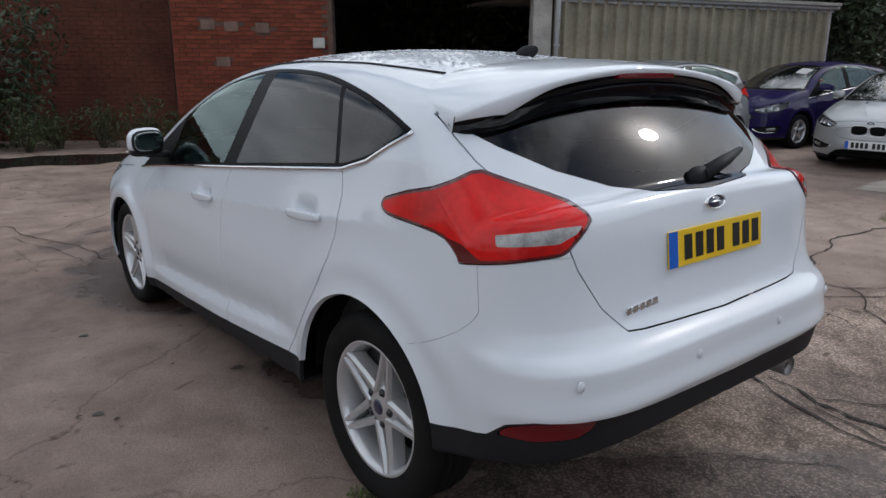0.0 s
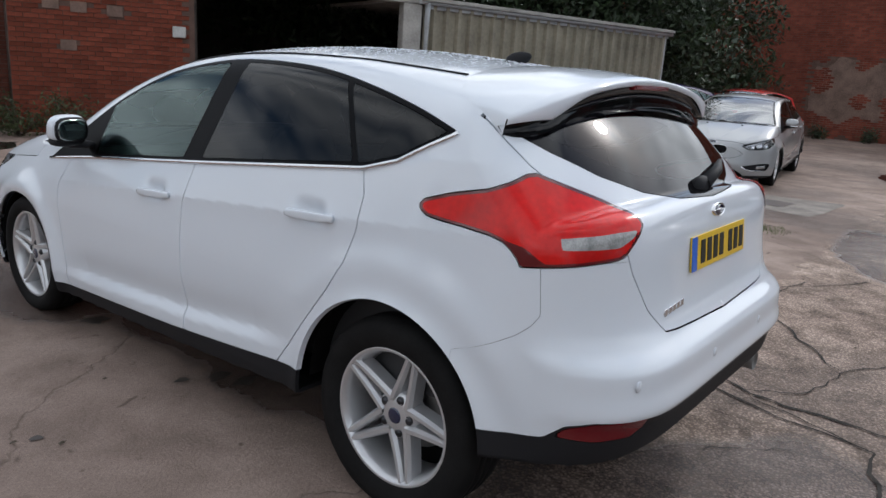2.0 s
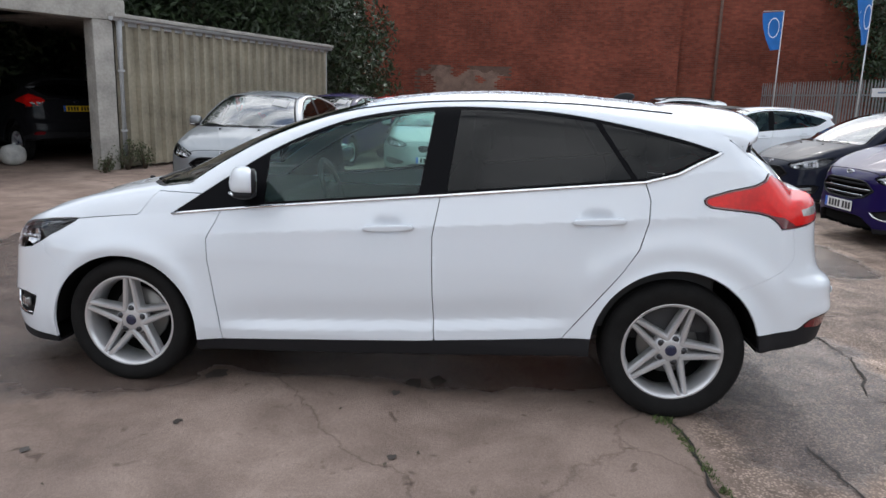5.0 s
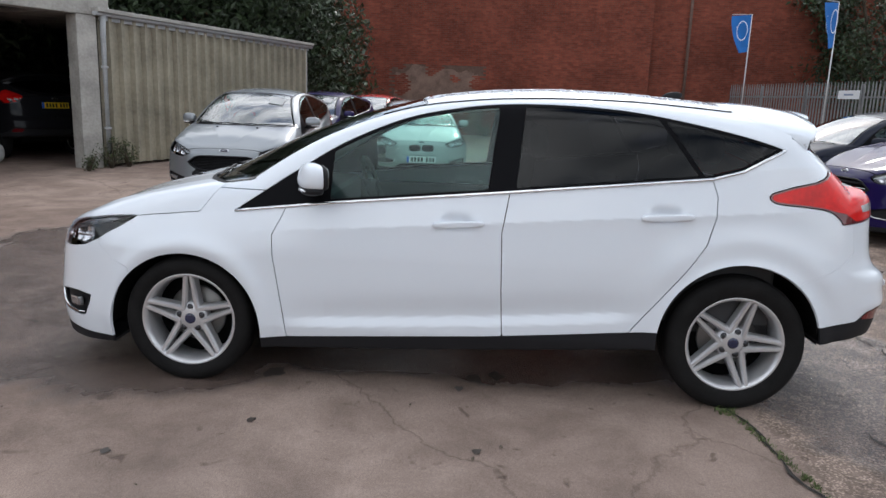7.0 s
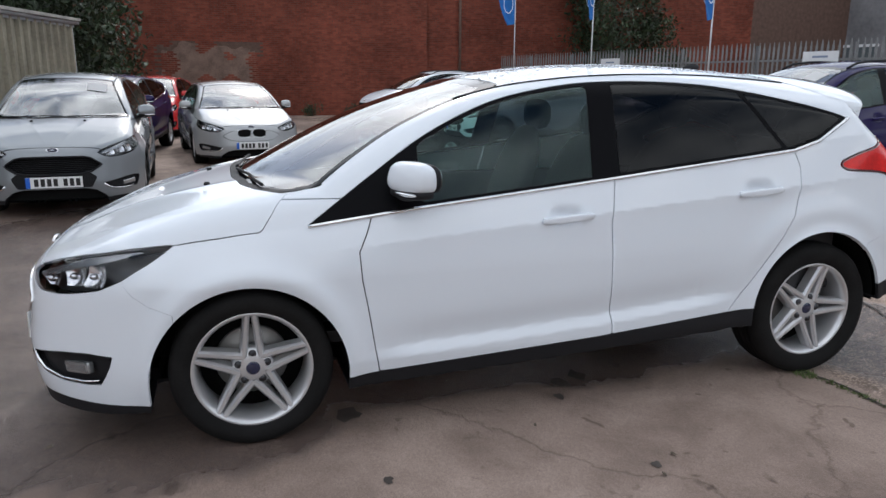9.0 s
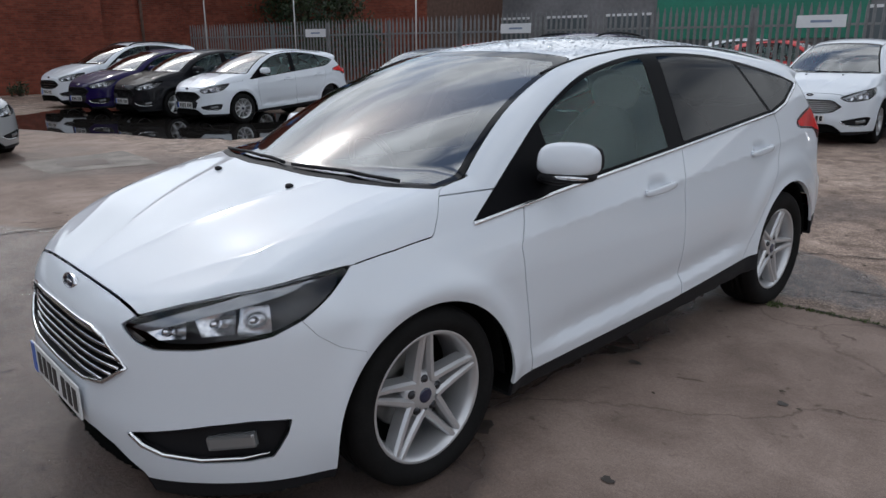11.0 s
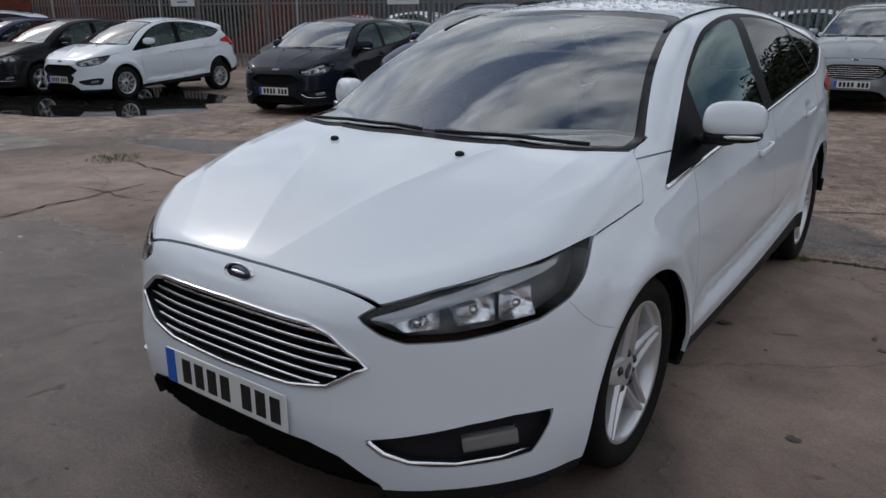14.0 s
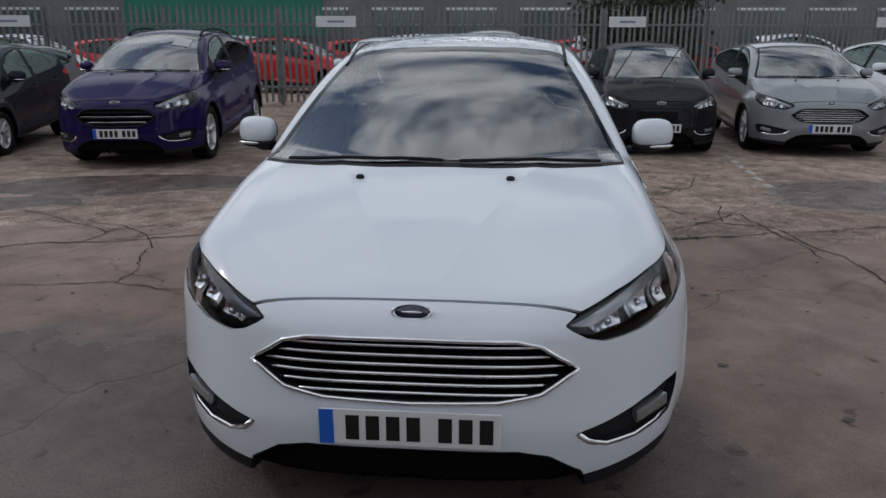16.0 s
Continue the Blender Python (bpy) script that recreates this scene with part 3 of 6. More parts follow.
def wheel_parts(parent, radius, rim, width, style, nuts=True, detail=1):
    """A wheel facing +x at the origin: a rim with spokes as the part, tyre, cap, nuts and disc under it."""
    w = width
    seg = 64 if detail else 32
    bm = lathe([(rim - .012, -.10), (rim - .03, -w * .2), (rim - .026, w * .30), (rim - .014, w * .42), (rim - .004, w * .44), (rim, w * .42), (rim + .003, w * .36)], seg=seg)
    n = 5 if style in ("twin", "five") else 10
    pairs = (-1, 1) if style == "twin" else (0,)
    spokes = []
    for sgn in pairs:
        b = bmesh.new()
        half = 0.0150 if style == "twin" else (0.026 if style == "five" else 0.013)
        vs = []
        for i in range(7):
            t = i / 6
            r = 0.045 + (rim - 0.058) * t
            off = sgn * (0.0335 - 0.0195 * t)
            face = w * (0.345 + 0.075 * t ** 1.6)
            hw = half * (1.05 - 0.22 * t)
            vs.append([b.verts.new((fx, r, o)) for fx, o in ((face - 0.060, off - hw * 1.1), (face - 0.012, off - hw), (face, off - hw * 0.45), (face, off + hw * 0.45), (face - 0.012, off + hw), (face - 0.060, off + hw * 1.1))])
        for r0, r1 in zip(vs, vs[1:]):
            for i in range(5):
                b.faces.new((r0[i], r0[i + 1], r1[i + 1], r1[i]))
        bmesh.ops.recalc_face_normals(b, faces=b.faces)
        me = bpy.data.meshes.new("spoke")
        b.to_mesh(me)
        b.free()
        me.materials.append(M_ALLOY)
        spokes.append(me)
    bm = lathe([(0.0, w * .335), (0.040, w * .335), (0.050, w * .32), (0.078, w * .29), (0.084, w * .05)], bm=bm, seg=32)
    bmesh.ops.recalc_face_normals(bm, faces=bm.faces)
    wh = part("wheel", bm, M_ALLOY, parent, "silver five-spoke alloy wheel" if style != "multi" else "silver multi-spoke alloy wheel")
    for k in range(n):
        for me in spokes:
            part("spoke", me, M_ALLOY, wh).matrix_local = Euler((2 * math.pi * k / n, 0, 0)).to_matrix().to_4x4()
    h = w * 0.5
    prof = [(rim - .004, h * .86), (rim + .014, h * .98), (radius - .045, h * 1.04), (radius - .018, h * .98), (radius - .004, h * .80), (radius, h * .55)]
    groove = []
    for c in (0.33, 0.0, -0.33):
        groove += [(radius, h * (c + .09)), (radius - .007, h * (c + .07)), (radius - .007, h * (c - .07)), (radius, h * (c - .09))]
    back = [(r, -a) for r, a in reversed(prof)]
    part("tyre", lathe(prof + groove + back, seg=seg), M_TYRE, wh, "black rubber tyre")
    part("hub_cap", lathe([(0.0, w * .352), (0.022, w * .352), (0.027, w * .34), (0.028, w * .30)], seg=24), M_OVAL, wh, "dark round centre cap")
    if nuts:
        for k in range(5):
            a = 2 * math.pi * k / 5
            part("wheel_nut", lathe([(0.0, w * .350), (0.007, w * .350), (0.0095, w * .340), (0.0100, w * .315), (0.0145, w * .325), (0.016, w * .31), (0.016, w * .24)], seg=12, at=(0, 0.0575 * math.cos(a), 0.0575 * math.sin(a))), M_NUT, wh, "dark wheel nut")
    part("brake_disc", lathe([(0.03, -.03), (0.140, -.03), (0.145, -.04), (0.140, -.055), (0.03, -.055)], seg=32), M_STEEL, wh)
    part("wheel_back", lathe([(0.0, -.07), (rim - .02, -.07), (rim - .02, -.08), (0, -.08)], seg=32), M_LINER, wh)
    return wh


def plate(parent, at, front=True, w=0.52, h=0.111, tilt=0.0, turn=0.0, chars=(4, 3), band=True, name="number_plate"):
    """A number plate: rounded sheet, blue band, dark bars for its characters."""
    rot = Euler((radians(tilt), 0, radians(turn))).to_matrix()
    pl = part(name, box_bm(w, 0.006, h, bevel=0.0025, at=at, turn=rot), M_PLATEW if front else M_PLATEY, parent, ("white" if front else "yellow") + " number plate with black bars")
    face = -0.0038
    def on(u, v, su, sv, mat, nm):
        c = Vector(at) + rot @ Vector((u, face, v))
        part(nm, box_bm(su, 0.0022, sv, at=c, turn=rot), mat, pl)
    x = -w / 2 + 0.022
    if band:
        on(x - 0.001, 0, 0.042, h * 0.97, M_PLATEB, "blue_band")
        x += 0.045
    else:
        x += 0.01
    n = sum(chars)
    step = (w / 2 - 0.012 - x) / (n + 0.55)
    for i in range(n):
        u = x + step * (i + 0.5 + (0.55 if i >= chars[0] else 0))
        on(u, 0, step * 0.66, h * 0.68, M_INK, "bar")
    return pl


def badge(parent, at, w, h, normal, name="badge"):
    """An oval badge: chrome rim, dark face, a pale stroke."""
    q = Vector(normal).to_track_quat("Z", "Y").to_matrix().to_4x4()
    m = Matrix.Translation(at) @ q @ Matrix.Diagonal((w / 2, h / 2, 1, 1))
    a = lathe([(0.0, .003), (0.84, .004), (0.90, .008), (1.0, .006), (1.02, -.004)], axis="z", seg=40)
    bmesh.ops.transform(a, matrix=m, verts=a.verts)
    ob = part(name, a, M_CHROME, parent, "chrome-rimmed oval badge")
    b = lathe([(0.0, .0055), (0.82, .0055), (0.84, .003)], axis="z", seg=40)
    bmesh.ops.transform(b, matrix=m, verts=b.verts)
    part("badge_face", b, M_OVAL, ob, "dark blue badge face")
    c = lathe([(0.0, .0075), (0.5, .0072), (0.52, .005)], axis="z", seg=24)
    bmesh.ops.transform(c, matrix=m @ Matrix.Diagonal((1.0, 0.28, 1, 1)), verts=c.verts)
    part("badge_stroke", c, M_CHROME, ob)
    return ob


def blob(size, at, power=2.6, seg=20, bm=None, squash=None):
    """A rounded box (superellipsoid)."""
    b = bmesh.new()
    bmesh.ops.create_uvsphere(b, u_segments=seg * 2, v_segments=seg, radius=1)
    for v in b.verts:
        c = v.co
        r = (abs(c.x) ** power + abs(c.y) ** power + abs(c.z) ** power) ** (-1 / power)
        p = Vector((c.x * r * size[0], c.y * r * size[1], c.z * r * size[2]))
        if squash:
            p = squash(p)
        v.co = p + Vector(at)
    for f in b.faces:
        f.smooth = True
    return merge(bm, b)


def seat(parent, x, y, wide=0.25, head=1):
    bm = blob((wide, 0.26, 0.09), (x, y + 0.12, 0.50), 3.5, 10)
    bm = blob((wide * 0.95, 0.075, 0.34), (x, y - 0.17, 0.82), 3.0, 10, bm=bm, squash=lambda p: Vector((p.x * (1 - 0.25 * max(p.z, 0) / 0.34), p.y - 0.30 * p.z, p.z)))
    s = part("seat", bm, M_SEAT, parent, "dark grey fabric car seat")
    for k in range(head):
        hx = x + (k - (head - 1) / 2) * wide * 1.1
        part("headrest", blob((0.13, 0.05, 0.085), (hx, y - 0.325, 1.225), 3.0, 8), M_SEAT, s)
    return s


def build_car(name, label, mat, m, scale=(1, 1, 1), spec=None, nu=200, nt=90, hero=False, privacy=True, wheel_style="five", tyre=0.31, rim=0.21, grille="slats", belt_chrome=False, paper=False, group="cars parked in the yard", front_plate=True, roof_rails=False, spoiler_on=True, dlo_rear=1.0, kidney=False, wipers_up=False):
    """A parked five-door car; returns its empty. scale stretches the base hatchback to another model's size."""
    global DLO
    keep = DLO
    if dlo_rear != 1.0:
        DLO = [(y if y > -0.3 else -0.3 + (y + 0.3) * dlo_rear, z) for y, z in DLO]
    s = dict(BASE)
    s.update(spec or {})
    model = (repr(sorted(s.items())), dlo_rear)
    f = FIELDS.setdefault(model, car_field(s))
    car = empty(name, m)
    tagged(car, label, "car", group)
    S = Vector(scale)
    def g_of(pc, key):
        return region(key, pc[0][:, 0], pc[0][:, 1], pc[0][:, 2])
    def take(pc, key, gap=GAP):
        """(inside, outside) of a panel outline with a shut line between."""
        g = g_of(pc, key)
        a = clip(*pc, g + gap)
        b = clip(*pc, -g + gap)
        return a, b
    key = (*model, nu, nt)
    if key not in CUTS:
        rest, got = car_shell(s, nu, nt), {}
        for k in ("arch_f", "arch_r"):
            rest = clip(*rest, -g_of(rest, k))
        for k in ("dlo", "windscreen", "cowl", "backlight", "tail_lamp", "headlamp", "grille", "lower_grille", "fog", "sill", "reflector", "diffuser", "front_lip", "hood", "tailgate", "front_door", "rear_door", "front_bumper", "rear_bumper", "fender"):
            got[k], rest = take(rest, k, 0.0012 if k in ("dlo", "windscreen", "cowl", "backlight", "sill", "diffuser", "front_lip", "reflector") else (0.0006 if k in ("rear_bumper", "front_bumper") else (np.where(rest[0][:, 1] > 2.0, 0.0040, 0.0010) if k == "hood" else GAP)))
        CUTS[key] = (got, rest)
    got, rest = CUTS[key]
    def put(nm, pc, material_, mirror="both", depth=0.014, lab=""):
        if len(pc[2]) == 0:
            return None
        if mirror == "pair":
            return [put(nm, pc, material_, sd, depth, lab) for sd in (None, "left")]
        return part(nm, panel(nm, pc, material_, depth, mirror, scale), material_, car, lab)
    put("body", rest, mat, depth=0.02)
    put("hood", got["hood"], mat)
    put("tailgate", got["tailgate"], mat)
    put("front_door", got["front_door"], mat, "pair")
    put("rear_door", got["rear_door"], mat, "pair")
    put("fender", got["fender"], mat, "pair")
    put("front_bumper", got["front_bumper"], mat)
    put("rear_bumper", got["rear_bumper"], mat)
    put("sill", got["sill"], M_TRIM, "pair", lab="black plastic sill")
    put("rear_valance", got["diffuser"], M_TRIM, lab="black lower bumper")
    put("front_lip", got["front_lip"], M_TRIM, lab="black front lip")
    put("reflector", got["reflector"], M_REFLEX, "pair", lab="red bumper reflector")
    put("cowl", got["cowl"], M_TRIM, lab="black cowl panel")
    # glass, with a black border printed round each pane
    def pane(nm, pc, key_fn, gmat, border, mirror):
        g = key_fn(*pc[0].T)
        a = clip(*pc, g + border)
        b = clip(*pc, -g - border)
        ob = put(nm, a, gmat, mirror, 0.0)
        put(nm + "_border", b, M_FRIT, mirror, 0.010)
        return ob
    gw = lambda x, y, z: region("windscreen", x, y, z)
    pane("windscreen", got["windscreen"], gw, M_SCREEN, 0.022, "both")
    gb = lambda x, y, z: region("backlight", x, y, z)
    pane("rear_window", got["backlight"], gb, M_PRIVACY if privacy else M_GLASS, 0.048, "both")
    def line(z):
        return -1.11 + (z - 1.10) * 0.70
    def g_front(x, y, z):
        return np.maximum(np.maximum(polygon(DLO, y, z) + 0.014, y - 0.63), (-0.115 - 0.12 * (z - 1.0)) - y)
    def g_rear(x, y, z):
        return np.maximum(np.maximum(polygon(DLO, y, z) + 0.014, y + 0.245 + 0.1 * (z - 1.0)), line(z) + 0.016 - y)
    def g_quarter(x, y, z):
        return np.maximum(polygon(DLO, y, z) + 0.014, y - line(z) + 0.010)
    dlo = got["dlo"]
    for nm, fn, gm in (("front_window", g_front, M_GLASS), ("rear_door_window", g_rear, M_PRIVACY if privacy else M_GLASS), ("quarter_window", g_quarter, M_PRIVACY if privacy else M_GLASS)):
        put(nm, clip(*dlo, fn(*dlo[0].T) + 0.001), gm, "pair", 0.0)
        dlo = clip(*dlo, -fn(*dlo[0].T) + 0.001)
    put("window_surround", dlo, M_GLOSS, "pair", 0.010, "gloss black window surround and pillar")
    # lamps
    tl = got["tail_lamp"]
    pr, tz = polar(tl[0][:, 0], -tl[0][:, 1], 1.0), tl[0][:, 2]
    clear = polygon([(.80, 1.009), (.797, .981), (.73, .985), (.651, .989), (.604, 1.011), (.585, 1.031), (.65, 1.028), (.746, 1.017)], pr, tz)
    tl2 = (tl[0] + tl[1] * 0.004, tl[1], tl[2])
    edge_t = g_of(tl, "tail_lamp")
    dark_t = np.minimum(-edge_t - 0.0095, polygon([(.80, .925), (.90, .92), (.93, .985), (.88, .975), (.84, .945)], pr, tz))
    put("tail_lamp", clip(*tl2, np.maximum(-clear, -dark_t)), M_LAMPRED, "pair", 0.02, "red tail lamp")
    put("tail_lamp_border", clip(*tl2, dark_t), M_LAMPDARK, "pair", 0.01, "dark red lamp border")
    bowl_ = clip(*tl2, clear)
    put("reversing_lamp", bowl_, M_REV, "pair", 0.004, "clear reversing lamp")
    hl = got["headlamp"]
    put("headlamp", hl, M_LENS, "pair", 0.006, "clear headlamp with dark bezel")
    inner = (hl[0] - hl[1] * 0.07, hl[1], hl[2])
    put("headlamp_bezel", inner, M_LAMPIN, "pair", 0.0)
    hp, hz_ = polar(hl[0][:, 0], hl[0][:, 1], 1.0), hl[0][:, 2]
    brow = polygon([(.40, .668), (.55, .725), (.70, .770), (.93, .806), (.80, .765), (.62, .715), (.46, .66)], hp, hz_)
    st = clip(*hl, brow)
    put("lamp_brow", (st[0] - st[1] * 0.02, st[1], st[2]), M_FOG, "pair", 0.006, "bright lamp strip")
    for nm, bowl, dz in (("reflector_bowl", [(.697, .66), (.70, .742), (.775, .746), (.785, .665), (.74, .657)], .03), ("reflector_bowl", [(.577, .715), (.65, .733), (.688, .735), (.690, .662), (.605, .652)], .035), ("reflector_bowl", [(.45, .663), (.525, .696), (.560, .70), (.565, .648), (.485, .634)], .03)):
        gb_ = polygon(bowl, hp, hz_)
        pc = clip(*hl, gb_)
        if len(pc[2]):
            c = pc[0].mean(0)
            r2 = ((pc[0] - c) ** 2).sum(1)
            k = np.clip(1 - r2 / (r2.max() + 1e-9), 0, 1)
            put(nm, (pc[0] - pc[1] * (dz * (0.75 + 0.9 * k))[:, None], pc[1] + 0.9 * (c - pc[0]) / (np.sqrt(r2.max()) + 1e-9), pc[2]), M_LAMPGREY, "pair", 0.0, "silver lamp reflector")
            for sd in (-1, 1):
                q = c - pc[1].mean(0) * dz * 0.9
                part("bulb", blob((0.014, 0.02, 0.014), (sd * q[0] * S.x, q[1] * S.y, q[2] * S.z), 2.0, 6), M_CHROME, car)
    # openings: dark liners set back behind the skin
    for key, nm, back in (("grille", "grille_back", 0.05), ("lower_grille", "lower_grille_back", 0.05), ("fog", "fog_recess", 0.03)):
        pc = got[key]
        put(nm, (pc[0] - pc[1] * back, pc[1], pc[2]), M_LINER if key != "fog" else M_TRIM, "both" if key != "fog" else "pair", 0.0)
        E = rim_edges(pc[2]) if len(pc[2]) else []
        if len(E):
            a, b = pc[0][E[:, 0]], pc[0][E[:, 1]]
            na, nb = pc[1][E[:, 0]], pc[1][E[:, 1]]
            vv = np.stack([a, b, b - nb * back, a - na * back], 1).reshape(-1, 3)
            vv = vv[np.repeat(~((a[:, 0] < 1e-4) & (b[:, 0] < 1e-4)), 4)]
            k = np.arange(len(vv) // 4) * 4
            tt = np.concatenate([np.stack([k, k + 1, k + 2], 1), np.stack([k, k + 2, k + 3], 1)])
            vv2 = vv * np.array([-1.0, 1, 1])
            if key == "fog":
                for v_, t_ in ((vv, tt), (vv2, tt[:, ::-1])):
                    part(nm + "_side", to_mesh(nm, v_ * np.array(scale), t_, M_TRIM, smooth=False), M_TRIM, car)
            else:
                part(nm + "_side", to_mesh(nm, np.concatenate([vv, vv2]) * np.array(scale), np.concatenate([tt, tt[:, ::-1] + len(vv)]), M_TRIM, smooth=False), M_TRIM, car)
    # sampled points on the skin for strips and slats
    def front_pt(x, z, out=0.0):
        p = surf(f, (x, 1.4, z), (0, 1, 0))
        return Vector((p.x * S.x, p.y * S.y + out, p.z * S.z))
    def side_pt(y, z, sd, out=0.0):
        p = surf(f, (0.3, y, z), (1, 0, 0))
        return Vector((sd * (p.x * S.x + out), p.y * S.y, p.z * S.z))
    def top_pt(x, y, out=0.0):
        p = surf(f, (x, y, 0.6), (0, 0, 1))
        return Vector((p.x * S.x, p.y * S.y, p.z * S.z + out))
    gz = [(-.475, .547), (-.37, .617), (-.30, .633), (0, .635), (.30, .633), (.37, .617), (.475, .547), (.37, .480), (.25, .458), (0, .450), (-.25, .458), (-.37, .480)]
    if grille == "slats":
        ring = []
        for a, b in zip(gz, gz[1:] + gz[:1]):
            for t in (0, .25, .5, .75):
                ring.append(front_pt(a[0] + (b[0] - a[0]) * t, a[1] + (b[1] - a[1]) * t, 0.002))
        part("grille_surround", tube(ring, 0.0068, 8, closed=True), M_CHROME if hero else M_TRIM, car, "chrome grille surround" if hero else "")
        for k in range(6):
            z = 0.474 + 0.0275 * k
            hw = np.interp(z, [.450, .482, .547, .615, .635], [.27, .36, .450, .35, .28])
            pts = [front_pt(x, z, -0.014) for x in np.linspace(-hw, hw, 25)]
            part("grille_slat", tube(pts, 0.0062, 6, flat=0.9), M_CHROME, car, "chrome grille slat")
            if hero:
                part("slat_shelf", tube([p + Vector((0, -0.016, -0.006)) for p in pts], 0.010, 6, flat=0.35), M_TRIM, car)
    elif grille in ("mesh", "bars"):
        n_ = 9 if grille == "mesh" else 3
        for k in range(n_):
            z = 0.455 + 0.172 * (k + 0.5) / n_
            hw = np.interp(z, [.450, .482, .547, .615, .635], [.26, .35, .440, .34, .27])
            pts = [front_pt(x, z, -0.016) for x in np.linspace(-hw, hw, 19)]
            part("grille_bar", tube(pts, 0.005 if grille == "mesh" else 0.016, 6, flat=0.8), M_TRIM, car, "black grille bar")
            if grille == "bars" and k < 2:
                part("bar_edge", tube([p + Vector((0, 0.010, 0.016)) for p in pts], 0.0045, 6), M_CHROME, car, "chrome bar edge")
        ring = [front_pt(a[0] + (b[0] - a[0]) * t, a[1] + (b[1] - a[1]) * t, 0.002) for a, b in zip(gz, gz[1:] + gz[:1]) for t in (0, .25, .5, .75)]
        part("grille_surround", tube(ring, 0.010, 6, closed=True), M_TRIM, car, "black grille surround")
        if grille == "mesh":
            fbp = got["front_bumper"]
            lowm = clip(*fbp, np.maximum(polygon([(-.3, .480), (.34, .480), (.42, .42), (.36, .318), (-.3, .318)], fbp[0][:, 0], fbp[0][:, 2]), 1.7 - fbp[0][:, 1]))
            put("lower_mesh", (lowm[0] + lowm[1] * 0.004, lowm[1], lowm[2]), M_MESH, "both", 0.004, "black mesh insert")
    else:
        put("grille_panel", got["grille"], mat)
    for sd in (-1, 1):
        # fog lamp and its chrome lower edge
        pts = []
        for ss, z in ((.412, .340), (.445, .307), (.50, .284), (.60, .276), (.70, .282), (.765, .296)):
            a = ss / 1.05
            p = surf(f, (0, 1.0, z), (math.sin(a), math.cos(a), 0), 1.6)
            pts.append(Vector((sd * (p.x - 0.004) * S.x, (p.y - 0.006) * S.y, (p.z + 0.008) * S.z)))
        part("fog_trim", tube(pts, [0.014, 0.013, 0.010, 0.008, 0.007, 0.004], 8, flat=0.8), M_CHROME, car, "chrome fog lamp trim")
        a = 0.675 / 1.05
        p = surf(f, (0, 1.0, 0.343), (math.sin(a), math.cos(a), 0), 1.6)
        b = box_bm(0.15, 0.03, 0.046, bevel=0.010, at=(sd * (p.x - 0.012) * S.x, (p.y - 0.015) * S.y, 0.343 * S.z), turn=Euler((0, radians(-sd * 8), radians(-sd * 42))).to_matrix())
        part("fog_lamp", b, M_FOG, car, "clear fog lamp")
    if front_plate:
        plate(car, front_pt(0, .380, 0.010), True, tilt=0, turn=180)
        badge(car, front_pt(0, .700, 0.003), 0.118, 0.048, (0, 1, 0.35))
    # rear
    rp = surf(f, (0, -1.4, 0.915), (0, -1, 0))
    plate(car, (0, rp.y * S.y - 0.006, 0.915 * S.z), False, tilt=-7)
    rb_ = surf(f, (0, -1.4, 1.03), (0, -1, 0))
    badge(car, (0, rb_.y * S.y - 0.003, 1.03 * S.z), 0.105, 0.045, (0, -1, 0.25))
    # spoiler over the rear window: lofted from its seam on the roof to the trailing edge
    seam_x = [0, .20, .40, .50, .58, .65, .704, .734, .742]
    seam_y = [-1.285, -1.285, -1.287, -1.297, -1.325, -1.362, -1.41, -1.49, -1.585]
    def spoiler_rows(lower):
        out = []
        side = np.concatenate([np.linspace(0, .58, 16), [.61, .64, .67, .69, .704, .716, .726, .734, .739, .742]])
        for x in np.concatenate([-side[:0:-1], side]):
            ax = abs(x)
            e = ax / 0.742
            y0 = float(np.interp(ax, seam_x, seam_y))
            z0 = float(surf(f, (ax, y0, 0.9), (0, 0, 1)).z) + 0.0015
            yt = -1.692 + 0.045 * e ** 4 + 0.05 * e ** 14
            zt = 1.434 - 0.20 * ax * ax - 0.022 * e ** 10
            th = 0.021 + 0.034 * min(max((ax - 0.40) / 0.20, 0.0), 1.0) ** 1.6 * min(max((0.735 - ax) / 0.13, 0.0), 1.0)
            if lower:
                yb = min(-1.585 - 0.02 * (1 - e), yt + 0.02)
                zb = float(surf(f, (ax, yb, 0.9), (0, 0, 1)).z) + 0.001
                out.append([(yt + 0.003, zt - th + 0.001), (yt + 0.03, zt - th - 0.004), ((yt + yb) / 2 + 0.01, min((zt + zb) / 2 - 0.012, zt - 0.026)), (yb, min(zb, zt - 0.02))])
            else:
                row = []
                for k in range(9):
                    t = k / 8
                    row.append((y0 + (yt - y0) * t, z0 + (zt - z0) * t + (0.003 + 0.009 * (1 - e ** 3)) * math.sin(math.pi * t) ** 0.8))
                out.append(row + [(yt - 0.003, zt - 0.006), (yt, zt - th + 0.004), (yt + 0.004, zt - th)])
            out[-1] = [(x, y, z) for y, z in out[-1]]
        return out
    def loft(rows_):
        b = bmesh.new()
        rows_ = [[b.verts.new((x * S.x, y * S.y, z * S.z)) for x, y, z in r_] for r_ in rows_]
        for r0, r1 in zip(rows_, rows_[1:]):
            for k in range(len(r0) - 1):
                b.faces.new((r0[k], r0[k + 1], r1[k + 1], r1[k])).smooth = True
        return b
    sp = part("spoiler", loft(spoiler_rows(False)), mat, car) if spoiler_on else car
    if spoiler_on:
        part("spoiler_underside", loft(spoiler_rows(True)), M_FRIT, sp, "black spoiler underside")
